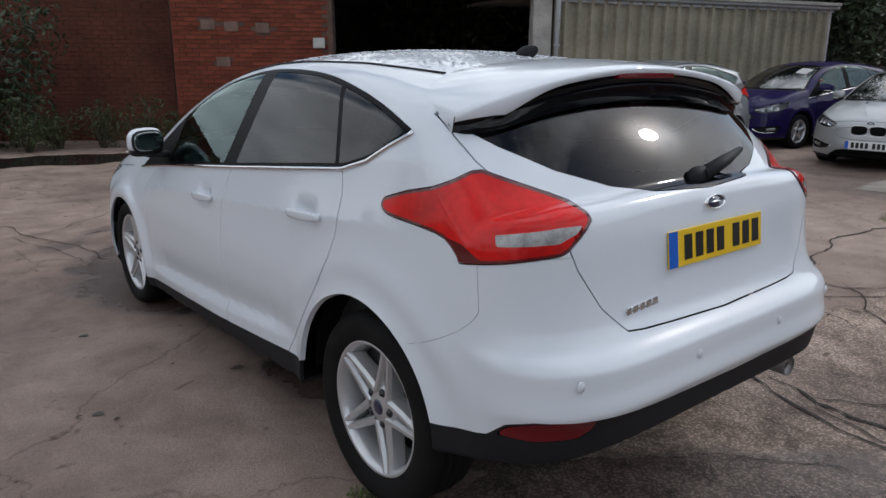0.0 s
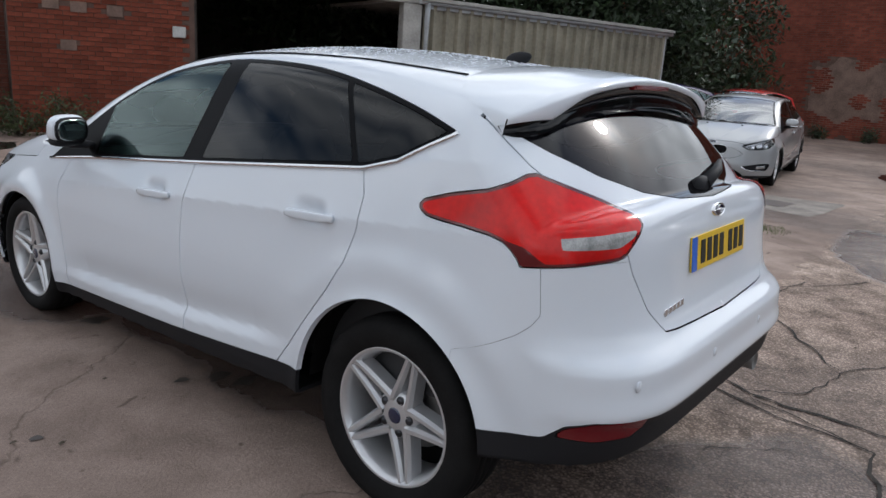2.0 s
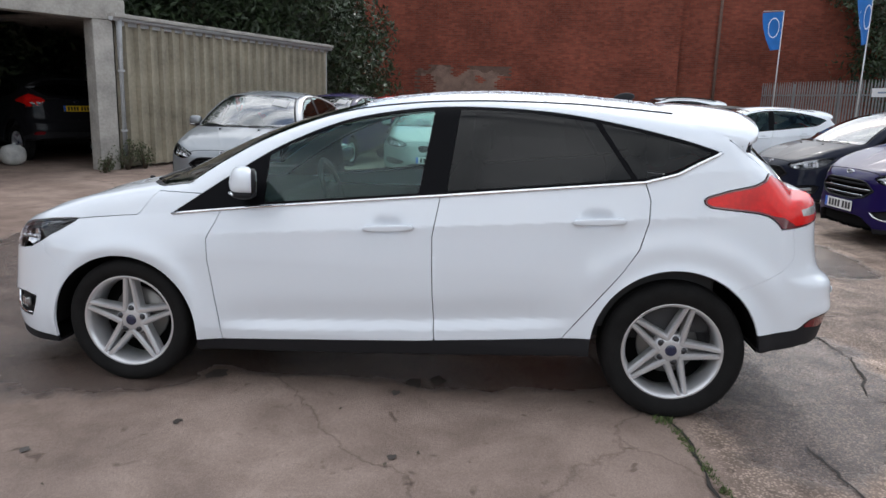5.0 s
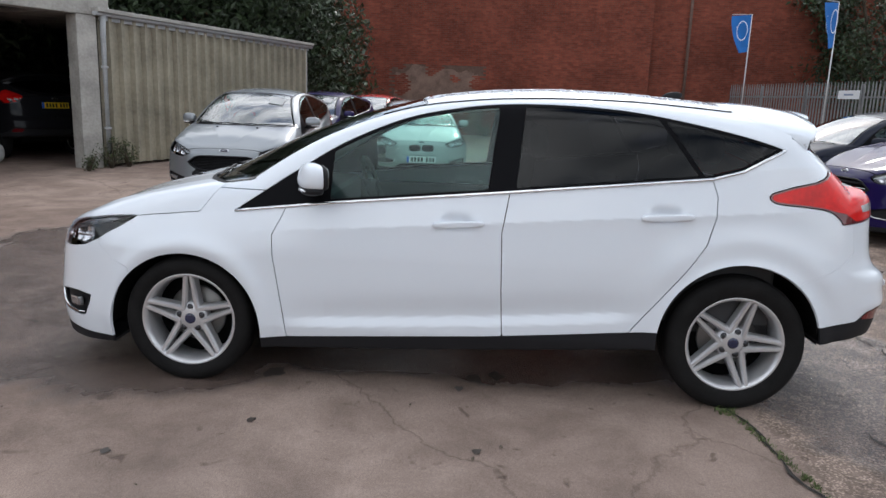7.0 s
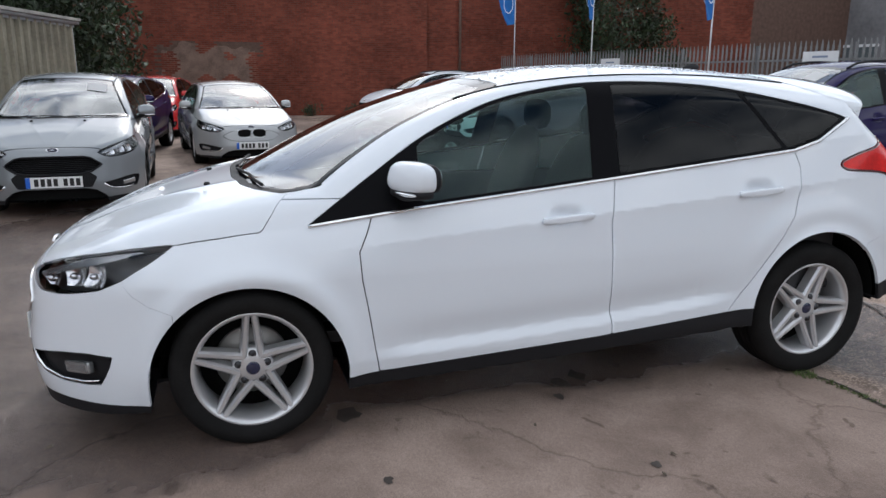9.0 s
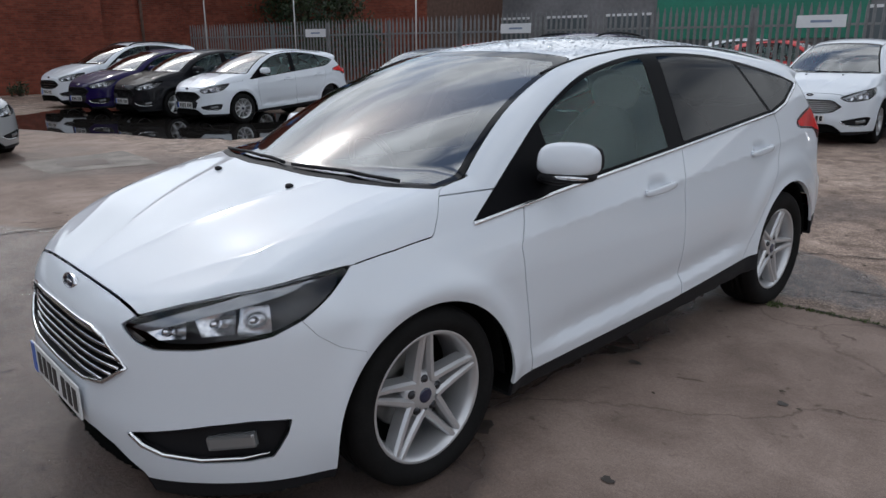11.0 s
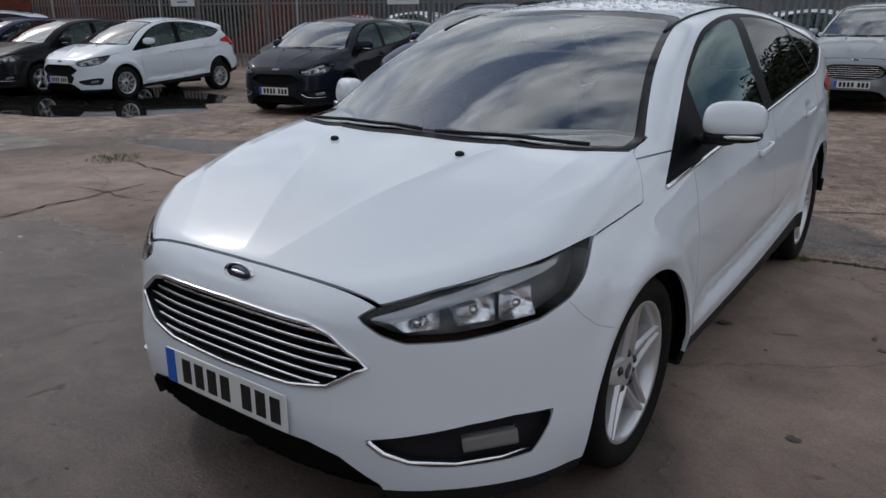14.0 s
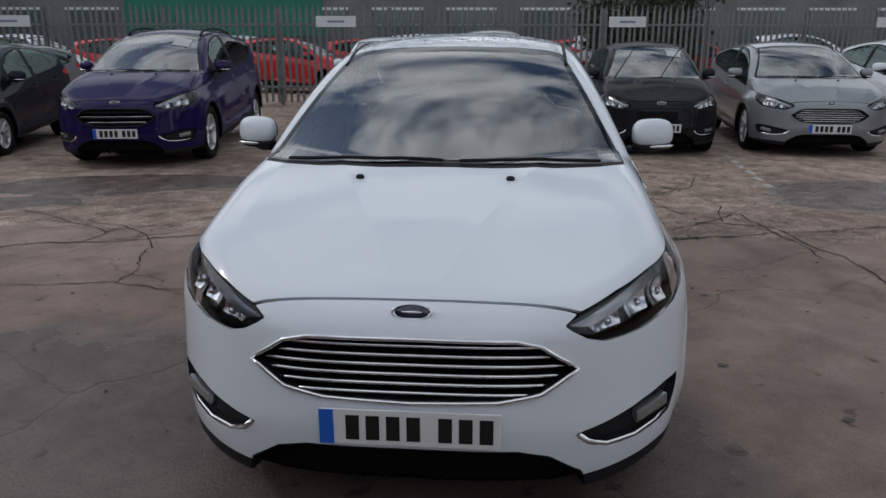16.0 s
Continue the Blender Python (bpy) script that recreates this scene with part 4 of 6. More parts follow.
    if hero:
        part("brake_light", box_bm(0.30, 0.02, 0.022, bevel=0.006, at=(0, -1.682, 1.408)), M_REFLEX, sp, "dark red high brake light")
    # trims
    for sd in (-1, 1):
        if belt_chrome:
            pts = []
            for a, b in zip(DLO[:6], DLO[1:7]):
                for t in np.linspace(0, 1, 6, endpoint=False):
                    pts.append(side_pt(a[0] + (b[0] - a[0]) * t, a[1] + (b[1] - a[1]) * t - 0.004, sd, 0.002))
            pts.append(side_pt(*DLO[6], sd, 0.002))
            part("belt_strip", tube(pts, 0.0085, 6), M_CHROME, car, "chrome window strip")
        for y, z in ((0.015, .853), (-.945, .928)):
            p0 = side_pt(y, z, sd, 0.0)
            p0 = side_pt(y + 0.12, z - 0.010, sd).lerp(side_pt(y - 0.12, z + 0.008, sd), 0.5)
            b = blob((0.0085, 0.120, 0.0155), (0, 0, 0), 4.5, 12, squash=lambda p: Vector((p.x - sd * 0.008 * (p.y / 0.12) ** 2, p.y, p.z * (1 - 0.18 * (p.y / 0.12) ** 2))))
            bmesh.ops.transform(b, matrix=Matrix.Translation(p0 + Vector((sd * 0.017, 0, 0))) @ Euler((radians(-4.0), 0, 0)).to_matrix().to_4x4(), verts=b.verts)
            for dy in (-.096, .096):
                b = box_bm(0.024, 0.034, 0.026, bevel=0.006, at=p0 + Vector((sd * 0.002, dy, -0.07 * dy)), bm=b)
            part("door_handle", b, mat, car)
        # mirror
        mc = Vector((sd * (0.915 * S.x), 0.70 * S.y, 1.037 * S.z))
        def shape(p):
            # domed top, flat foot, nose swept back and narrowing to the outer end
            out = sd * p.x / 0.096
            zz = p.z * (0.62 if p.z < 0 else 1.0 - 0.10 * max(out, 0) ** 2)
            yy = p.y if p.y < 0 else p.y * (1.0 - 0.30 * max(out, 0) ** 2 - 0.25 * max(p.z, 0) / 0.07)
            return Vector((p.x, yy - 0.035 * out, zz))
        mir = part("door_mirror", blob((0.096, 0.062, 0.074), mc, 3.4, 16, squash=shape), mat, car, "")
        part("mirror_base", blob((0.075, 0.040, 0.018), mc + Vector((-sd * 0.065, 0.005, -0.066)), 2.5, 10), M_TRIM, mir, "black mirror base")
        part("mirror_lower", blob((0.090, 0.056, 0.024), mc + Vector((-sd * 0.002, 0.0, -0.046)), 3.0, 10, squash=lambda p: Vector((p.x, p.y - 0.035 * sd * p.x / 0.096, p.z))), M_TRIM, mir, "black lower mirror cap")
        part("mirror_indicator", blob((0.058, 0.012, 0.0075), mc + Vector((sd * 0.036, 0.040, -0.045)), 2.6, 8, squash=lambda p: Vector((p.x, p.y - 0.32 * sd * p.x - 4.0 * max(sd * p.x, 0) ** 2, p.z))), M_LAMPGREY, mir, "clear indicator lens")
        part("mirror_housing", blob((0.088, 0.016, 0.060), mc + Vector((0, -0.054, 0.006)), 3.4, 10, squash=lambda p: Vector((p.x, p.y - 0.035 * sd * p.x / 0.096, p.z * (0.85 if p.z < 0 else 1)))), M_TRIM, mir, "black mirror rear housing")
        b = blob((0.079, 0.004, 0.051), mc + Vector((0, -0.069, 0.006)), 3.4, 10, squash=lambda p: Vector((p.x, p.y - 0.035 * sd * p.x / 0.096, p.z * (0.85 if p.z < 0 else 1))))
        part("mirror_glass", b, M_MIRROR, mir, "mirror glass")
        # roof channel
        pts = [top_pt(sd * np.interp(y, [-1.45, -.5, .4], [.525, .565, .535]), y, 0.001) for y in np.linspace(-1.29, 0.42, 30)]
        part("roof_strip", tube(pts, 0.009, 6, flat=0.5), M_TRIM, car, "black roof channel strip")
        if roof_rails:
            pts = [top_pt(sd * 0.50, y, 0.045 * min(1, 6 * min(y + 1.4, .2 - y) + .1)) for y in np.linspace(-1.4, 0.2, 20)]
            part("roof_rail", tube(pts, 0.016, 8), M_TRIM, car, "black roof rail")
        # washer jet and wiper
        part("washer_jet", blob((0.016, 0.014, 0.010), top_pt(sd * .275, 1.465, 0.004), 2.4, 6), M_TRIM, car)
    for x0, x1, nm in ((0.60, -0.02, "wiper"), (-0.08, -0.62, "wiper")):
        pts = []
        for t in np.linspace(0, 1, 12):
            x = x0 + (x1 - x0) * t
            y = float(np.interp(abs(x), [0, .21, .46, .616, .70], [1.362, 1.361, 1.327, 1.277, 1.21])) - 0.030 - 0.03 * math.sin(math.pi * t)
            pts.append(top_pt(x, y, 0.012))
        if wipers_up:
            foot = pts[0]
            pts = [foot, foot + Vector((-0.10, -0.05, 0.16)), foot + Vector((-0.27, -0.09, 0.42))]
        part(nm, tube(pts, 0.007, 6), M_TRIM, car, "black wiper blade")
    # underside and wheel wells
    part("underbody", box_bm(1.12 * S.x, 3.6 * S.y, 0.18 * S.z, at=(0, 0.03, 0.39 * S.z), bevel=0.03), M_LINER, car, "dark underbody")
    part("floor_pan", box_bm(1.26 * S.x, 1.90 * S.y, 0.15, at=(0, 0.0, 0.275 * S.z), bevel=0.02), M_LINER, car, "dark floor pan")
    for (cy, cz, r) in (HATCH["arch_f"], HATCH["arch_r"]):
        for sd in (-1, 1):
            b = bmesh.new()
            rows = []
            for i in range(25):
                a = math.pi * (0.0 + 1.0 * i / 24)
                rows.append([b.verts.new((sd * xx * S.x, (cy + (r + .004) * math.cos(a)) * S.y, (cz + (r + .004) * math.sin(a)) * S.z)) for xx in (0.52, 0.855)])
            for r0, r1 in zip(rows, rows[1:]):
                b.faces.new((r0[0], r0[1], r1[1], r1[0]))
            b.faces.new([r_[0] for r_ in rows])
            part("wheel_arch_liner", b, M_LINER, car)
    for k, (hy, sd) in enumerate(((s["hub_f"], -1), (s["hub_r"], -1), (s["hub_f"], 1), (s["hub_r"], 1))):
        tyre_r = tyre + (0 if not hero else (-0.010 if hy > 0 else 0.006))
        spin = Matrix.Translation((sd * (s["track"] - 0.100) * S.x, hy * S.y, tyre_r - 0.004)) @ Euler((radians((90, 0, 40, 75)[k]), 0, radians(180) if sd < 0 else 0)).to_matrix().to_4x4()
        key = (tyre_r, rim, wheel_style, hero)
        if key in WHEELS:
            w = copy_thing(WHEELS[key], spin)
            w.parent = car
        else:
            w = WHEELS[key] = wheel_parts(car, tyre_r, rim, 0.215, wheel_style, nuts=hero, detail=1 if hero else 0)
        w.matrix_local = spin
    # cabin
    part("cabin_floor", box_bm(1.40 * S.x, 2.7 * S.y, 0.05, at=(0, -0.25, 0.36 * S.z)), M_DASH, car, "dark cabin floor")
    for sd in (-1, 1):
        part("door_card", box_bm(0.05, 2.45 * S.y, 0.46 * S.z, bevel=0.015, at=(sd * 0.745 * S.x, -0.28 * S.y, 0.63 * S.z)), M_DASH, car, "dark door lining")
    b = box_bm(1.38 * S.x, 0.42 * S.y, 0.30 * S.z, bevel=0.06, at=(0, 0.93 * S.y, 0.76 * S.z), seg=3)
    part("dashboard", b, M_DASH, car, "dark plastic dashboard")
    ring = [Vector((0.36 + 0.18 * math.cos(a), 0.60 + 0.06 * math.sin(a), 0.87 + 0.17 * math.sin(a))) for a in np.linspace(0, 2 * math.pi, 28, endpoint=False)]
    b = tube(ring, 0.016, 8, closed=True)
    b = blob((0.06, 0.025, 0.05), (0.36, 0.615, 0.865), 2.6, 8, bm=b)
    for dx, dz in ((-.17, .01), (.17, .01), (0, -.16)):
        b = tube([(0.36, 0.615, 0.865), (0.36 + dx, 0.61 + dz * .35, 0.87 + dz)], 0.014, 6, bm=b)
    bmesh.ops.transform(b, matrix=Matrix.Diagonal((*S, 1)), verts=b.verts)
    part("steering_wheel", b, M_DASH, car, "dark steering wheel")
    for x, y, wd, hd in ((-.36, -.05, .25, 1), (.36, -.05, .25, 1), (0, -.95, .60, 2)):
        o = seat(car, x, y, wd, hd)
        o.matrix_local = Matrix.Diagonal((*S, 1))
    part("interior_mirror", blob((0.11, 0.02, 0.035), (0, 0.42 * S.y, 1.31 * S.z), 3, 8), M_TRIM, car)
    if hero:
        hd = clip(*rest, np.maximum(1.36 - rest[0][:, 2], np.abs(rest[0][:, 1] + 0.5) - 0.95))
        put("headlining", (hd[0] - hd[1] * 0.03, -hd[1], hd[2][:, ::-1]), M_HEADLINER, "both", 0.0, "pale grey headlining")
    if hero:
        part("roof_aerial", blob((0.017, 0.055, 0.028), top_pt(0, -1.13, 0.012), 2.2, 10, squash=lambda p: Vector((p.x, p.y - 0.7 * p.z, p.z))), M_TRIM, car, "black fin aerial")
        p0, p1 = surf(f, (0.02, -1.3, 1.105), (0, -1, 0)), surf(f, (0.36, -1.3, 1.155), (0, -1, 0))
        b = tube([p0 + Vector((0, -.02, -.005)), p0.lerp(p1, .5) + Vector((0, -.035, .008)), p1 + Vector((0, -.016, 0))], [0.026, 0.020, 0.010], 8)
        b = blob((0.055, 0.026, 0.038), p0 + Vector((0, -.012, -.012)), 2.4, 8, bm=b)
        part("rear_wiper", b, M_TRIM, car, "black rear wiper")
        part("exhaust_tip", lathe([(0.026, 0.0), (0.034, -0.004), (0.036, -0.02), (0.034, 0.10), (0.028, 0.10), (0.026, 0.0)], axis="y", seg=20, at=(0.44, -2.055, 0.390)), M_STEEL, car, "chrome exhaust tip")
        for x, z in ((-.683, .628), (-.21, .614), (.26, .614), (.683, .628)):
            p = surf(f, (x, -1.2, z), (0, -1, 0))
            b = lathe([(0.0, -.002), (0.011, -.003), (0.0125, 0.0), (0.016, -.002), (0.017, .004)], axis="y", seg=18, at=p)
            part("parking_sensor", b, mat, car)
        p = surf(f, (-0.39, -1.4, 0.775), (0, -1, 0))
        b = None
        for i in range(5):
            b = box_bm(0.022, 0.006, 0.022, bevel=0.003, at=p + Vector(((i - 2) * 0.03, -.002, 0.002 * i)), turn=Euler((0, radians(-8), 0)).to_matrix(), bm=b)
        b = box_bm(0.15, 0.004, 0.006, bevel=0.001, at=p + Vector((0, -.002, 0)), bm=b)
        part("model_badge", b, M_CHROME, car, "chrome model badge")
    if kidney:
        for sd in (-1, 1):
            c = front_pt(sd * 0.120, 0.590, -0.012)
            part("kidney_grille", blob((0.105, 0.024, 0.066), c, 4.0, 8), M_LINER, car, "dark kidney grille")
            ring = [c + Vector((0.110 * math.copysign(abs(math.cos(a)) ** .6, math.cos(a)), 0.018, 0.070 * math.copysign(abs(math.sin(a)) ** .6, math.sin(a)))) for a in np.linspace(0, 2 * math.pi, 24, endpoint=False)]
            part("kidney_rim", tube(ring, 0.0055, 6, closed=True), M_CHROME, car, "chrome grille rim")
    if paper:
        b = bmesh.new()
        grid = [[b.verts.new(top_pt(x, y, 0.010)) for x in np.linspace(-0.47, -0.25, 5)] for y in np.linspace(0.46, 0.70, 5)]
        for r0, r1 in zip(grid, grid[1:]):
            for k in range(4):
                b.faces.new((r0[k], r0[k + 1], r1[k + 1], r1[k]))
        bmesh.ops.solidify(b, geom=b.faces[:], thickness=0.0015)
        part("price_sheet", b, M_PAPER, car, "white paper sheet in the windscreen")
    DLO = keep
    return car

M_HEADLINER = material("pale grey headlining", (0.5, 0.5, 0.49), rough=0.9)

# ---- the white hatchback in the middle ----
hero_car = build_car("hatchback_car", "white five-door hatchback with tinted rear windows and alloy wheels", M_WHITE, Matrix(), nu=520, nt=260, hero=True, wheel_style="twin", tyre=0.325, rim=0.235, belt_chrome=True, group="")

# ---- the other parked cars ----
FIESTA, SUVS = (0.945, 0.91, 0.995), (1.01, 1.04, 1.13)
small = dict(tyre=0.30, rim=0.205, privacy=False)
build_car("silver_hatchback", "silver small hatchback with black mesh grille and paper in windscreen", M_SILVER, pose(6.55, 3.18, 0, 0, 0, 93), FIESTA, paper=True, grille="mesh", **small)
build_car("purple_hatchback", "violet blue small hatchback parked beside the shed", M_PURPLE, pose(12.0, 3.5, 0, 0, 0, 82), FIESTA, paper=True, belt_chrome=True, **small)
build_car("silver_coupe", "silver saloon with twin grilles parked before brick wall", M_PALESILVER, pose(11.0, 1.25, 0, 0, 0, 97), (0.97, 1.05, 0.925), spec=dict(backlight=(-1.55, 1.08, -0.95, 1.40)), grille="none", kidney=True, spoiler_on=False, dlo_rear=0.7, privacy=False, tyre=0.315, rim=0.22, wheel_style="multi")
build_car("white_hatchback", "white small hatchback parked beside a puddle", M_WHITE, pose(12.35, -5.5, 0, 0, 0, 8), FIESTA, grille="mesh", wheel_style="multi", **small)
build_car("black_hatchback", "black hatchback parked in the row", M_BLACK, pose(14.5, -5.0, 0, 0, 0, 8), FIESTA, grille="mesh", **small)
build_car("purple_hatchback", "violet blue hatchback parked in the row", M_PURPLE, pose(16.3, -4.7, 0, 0, 0, 10), (0.98, 0.98, 1.0), tyre=0.325, rim=0.235, privacy=False, grille="mesh")
build_car("white_suv", "white sport utility car at the row's end", M_WHITE, pose(18.9, -4.9, 0, 0, 0, 10), SUVS, tyre=0.35, rim=0.24, roof_rails=True, grille="bars")
build_car("dark_hatchback", "dark navy hatchback with silver wheels", M_NAVY, pose(7.6, -6.25, 0, 0, 0, 13), FIESTA, grille="mesh", wheel_style="multi", **small)
build_car("purple_suv", "violet blue sport utility car with paper in windscreen", M_PURPLE, pose(4.65, -6.5, 0, 0, 0, 7), SUVS, tyre=0.35, rim=0.24, paper=True, roof_rails=True, grille="bars")
build_car("black_city_car", "black city car with paper in windscreen", M_BLACK, pose(-2.35, -7.6, 0, 0, 0, -2), (0.91, 0.83, 1.0), tyre=0.285, rim=0.18, paper=True, privacy=False, wipers_up=True, grille="closed")
build_car("silver_hatchback", "silver hatchback with chrome slatted grille", M_SILVER, pose(-4.6, -8.0, 0, 0, 0, -4), (1, 1, 1), tyre=0.325, rim=0.23, privacy=False, wheel_style="multi")
build_car("white_crossover", "white crossover parked in the back row", M_WHITE, pose(2.25, -11.2, 0, 0, 0, 6), (0.98, 0.99, 1.08), tyre=0.34, rim=0.22, privacy=False)
build_car("silver_utility_car", "silver high-fronted utility car with chrome grille slats", M_SILVER, pose(0.1, -12.6, 0, 0, 0, 1), (1.02, 1.10, 1.20), tyre=0.37, rim=0.22, privacy=False)
build_car("white_hatchback", "white hatchback in the back row", M_WHITE, pose(-7.6, -10.0, 0, 0, 0, -4), (1, 1, 1.03), privacy=False)
build_car("silver_estate", "silver car in the back row", M_SILVER, pose(9.6, -9.7, 0, 0, 0, 10), (1, 1, 1.0), privacy=False)
build_car("dark_hatchback", "dark car in the back row", M_BLACK, pose(11.9, -10.2, 0, 0, 0, 10), FIESTA, privacy=False)
build_car("dark_utility_car", "black utility car standing tail out in the garage", M_BLACK, pose(10.55, 9.85, 0, 0, 0, -30), (1.02, 1.0, 1.12), nu=130, nt=60, tyre=0.35, rim=0.23, group="")
build_car("red_hatchback", "red small hatchback parked before the brick wall", M_RED, pose(17.0, 3.1, 0, 0, 0, 84), FIESTA, nu=130, nt=60, **small)
FAR_CARS = "vehicles beyond the fence"
far_red = build_car("red_van", "red vehicle parked beyond the fence", M_RED, pose(6.5, -19.5, 0, 0, 0, 80), (1.0, 1.0, 1.15), nu=110, nt=50, privacy=False, group=FAR_CARS)
for rx, ry in ((11.5, -18.6), (-1.0, -21.0), (-6.5, -22.0), (17.0, -17.6), (4.6, -23.4), (-3.6, -24.8)):
    copy_thing(far_red, pose(rx, ry, 0, 0, 0, 80))
far_white = build_car("white_van", "white vehicle parked beyond the fence", M_WHITE, pose(2.0, -20.4, 0, 0, 0, 80), (1.0, 1.0, 1.22), nu=110, nt=50, privacy=False, group=FAR_CARS)
for rx, ry in ((-4.2, -21.6), (9.0, -22.6), (14.4, -18.1), (-10.5, -22.8), (0.4, -24.6)):
    copy_thing(far_white, pose(rx, ry, 0, 0, 0, 80))


# ---- rain drops standing on the roof and the bonnet's rear edge ----
def rain_drops():
    rnd = np.random.default_rng(11)
    f = FIELDS[(repr(sorted(BASE.items())), 1.0)]
    x = rnd.uniform(-0.52, 0.52, 3600)
    y = rnd.uniform(-1.26, 0.24, 3600)
    lo, hi = np.full(len(x), 0.7), np.full(len(x), 1.7)
    for _ in range(22):
        mid = (lo + hi) / 2
        out = f(np.abs(x), y, mid) > 0
        lo, hi = np.where(out, lo, mid), np.where(out, mid, hi)
    r = np.clip(rnd.lognormal(-5.55, 0.4, len(x)), 0.002, 0.008)
    vs, fs = [], []
    for xi, yi, zi, ri in zip(x, y, hi, r):
        k = len(vs)
        st = rnd.uniform(0.7, 1.5)
        for rr, hz in ((1.0, -0.1), (0.7, 0.30)):
            for a in range(7):
                t = a * 2 * math.pi / 7
                vs.append((xi + ri * rr * math.cos(t), yi + ri * rr * st * math.sin(t), zi + ri * hz))
        vs.append((xi, yi, zi + ri * 0.42))
        for a in range(7):
            q = (a + 1) % 7
            fs.append((k + a, k + q, k + 7 + q))
            fs.append((k + a, k + 7 + q, k + 7 + a))
            fs.append((k + 7 + a, k + 7 + q, k + 14))
    tagged(new("rain_drops", to_mesh("rain_drops", vs, fs, M_DROP)), "clear rain drops standing on the white roof", "water drops", kind="stuff")


M_DROP = glass("water drop", (0.93, 0.94, 0.95), ior=1.5)
rain_drops()

# ---- the yard: ground ----
def ground_material():
    """Old concrete: two scales of tone, damp patches that darken and gloss, shade painted under the car, fine cracks
    and grit.
    """
    m = bpy.data.materials.new("worn yard concrete")
    m.use_nodes = True
    nt = m.node_tree
    n, l = nt.nodes, nt.links
    b = n["Principled BSDF"]
    b.inputs["Specular IOR Level"].default_value = 0.12
    co = n.new("ShaderNodeTexCoord")
    def tex(scale, detail=8, rough=0.6, dist=0.0):
        t = n.new("ShaderNodeTexNoise")
        t.inputs["Scale"].default_value, t.inputs["Detail"].default_value = scale, detail
        t.inputs["Roughness"].default_value, t.inputs["Distortion"].default_value = rough, dist
        l.new(co.outputs["Object"], t.inputs["Vector"])
        return t
    def ramp(src, p0, c0, p1, c1):
        r = n.new("ShaderNodeValToRGB")
        r.color_ramp.elements[0].position, r.color_ramp.elements[1].position = p0, p1
        r.color_ramp.elements[0].color, r.color_ramp.elements[1].color = (*c0, 1), (*c1, 1)
        l.new(src, r.inputs["Fac"])
        return r
    def mul(a, bb, fac=1.0):
        x = n.new("ShaderNodeMixRGB")
        x.blend_type = "MULTIPLY"
        x.inputs["Fac"].default_value = fac
        l.new(a, x.inputs["Color1"])
        l.new(bb, x.inputs["Color2"])
        return x.outputs["Color"]
    big = ramp(tex(0.33, 6, 0.55, 0.4).outputs["Fac"], 0.36, (0.245, 0.183, 0.154), 0.66, (0.398, 0.310, 0.265))
    mid = ramp(tex(2.3, 10, 0.65, 0.3).outputs["Fac"], 0.30, (0.62, 0.60, 0.58), 0.62, (1.06, 1.05, 1.04))
    fine = ramp(tex(55, 6, 0.7).outputs["Fac"], 0.30, (0.84, 0.83, 0.82), 0.66, (1.08, 1.08, 1.08))
    c = mul(mul(big.outputs["Color"], mid.outputs["Color"]), fine.outputs["Color"])
    spots = ramp(tex(7.5, 2, 0.5, 0.6).outputs["Fac"], 0.27, (0.42, 0.40, 0.38), 0.335, (1, 1, 1))
    c = mul(c, spots.outputs["Color"], 0.75)
    vo = n.new("ShaderNodeTexVoronoi")
    vo.feature = "DISTANCE_TO_EDGE"
    vo.inputs["Scale"].default_value = 0.55
    warp = tex(1.7, 6, 0.6)
    addv = n.new("ShaderNodeVectorMath")
    addv.operation = "MULTIPLY_ADD"
    addv.inputs[1].default_value = (0.55, 0.55, 0.0)
    l.new(warp.outputs["Color"], addv.inputs[0])
    l.new(co.outputs["Object"], addv.inputs[2])
    l.new(addv.outputs[0], vo.inputs["Vector"])
    ck = ramp(vo.outputs["Distance"], 0.0, (0.45, 0.43, 0.41), 0.006, (1, 1, 1))
    c = mul(c, ck.outputs["Color"], 0.5)
    wet = ramp(tex(0.21, 5, 0.55, 0.8).outputs["Fac"], 0.52, (1, 1, 1), 0.62, (0.55, 0.54, 0.54))
    c = mul(c, wet.outputs["Color"], 0.8)
    # damp stains, and at (-0.15, 0.1) shade painted under the car: (centre x, centre y, half length, half width, turn)
    stain = None
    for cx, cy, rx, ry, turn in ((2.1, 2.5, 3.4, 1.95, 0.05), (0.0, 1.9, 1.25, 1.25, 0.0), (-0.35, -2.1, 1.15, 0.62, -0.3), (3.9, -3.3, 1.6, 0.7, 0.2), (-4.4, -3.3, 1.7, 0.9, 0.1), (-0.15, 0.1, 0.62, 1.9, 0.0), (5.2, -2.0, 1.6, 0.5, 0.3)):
        mp = n.new("ShaderNodeMapping")
        mp.vector_type = "TEXTURE"
        mp.inputs["Location"].default_value = (cx, cy, 0)
        mp.inputs["Rotation"].default_value = (0, 0, turn)
        mp.inputs["Scale"].default_value = (rx, ry, 1)
        l.new(co.outputs["Object"], mp.inputs["Vector"])
        ln = n.new("ShaderNodeVectorMath")
        ln.operation = "LENGTH"
        l.new(mp.outputs[0], ln.inputs[0])
        if stain is None:
            stain = ln.outputs["Value"]
        else:
            mn = n.new("ShaderNodeMath")
            mn.operation = "MINIMUM"
            l.new(stain, mn.inputs[0])
            l.new(ln.outputs["Value"], mn.inputs[1])
            stain = mn.outputs[0]
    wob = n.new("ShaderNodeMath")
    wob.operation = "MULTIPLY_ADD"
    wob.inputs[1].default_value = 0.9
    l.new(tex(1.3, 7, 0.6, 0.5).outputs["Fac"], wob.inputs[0])
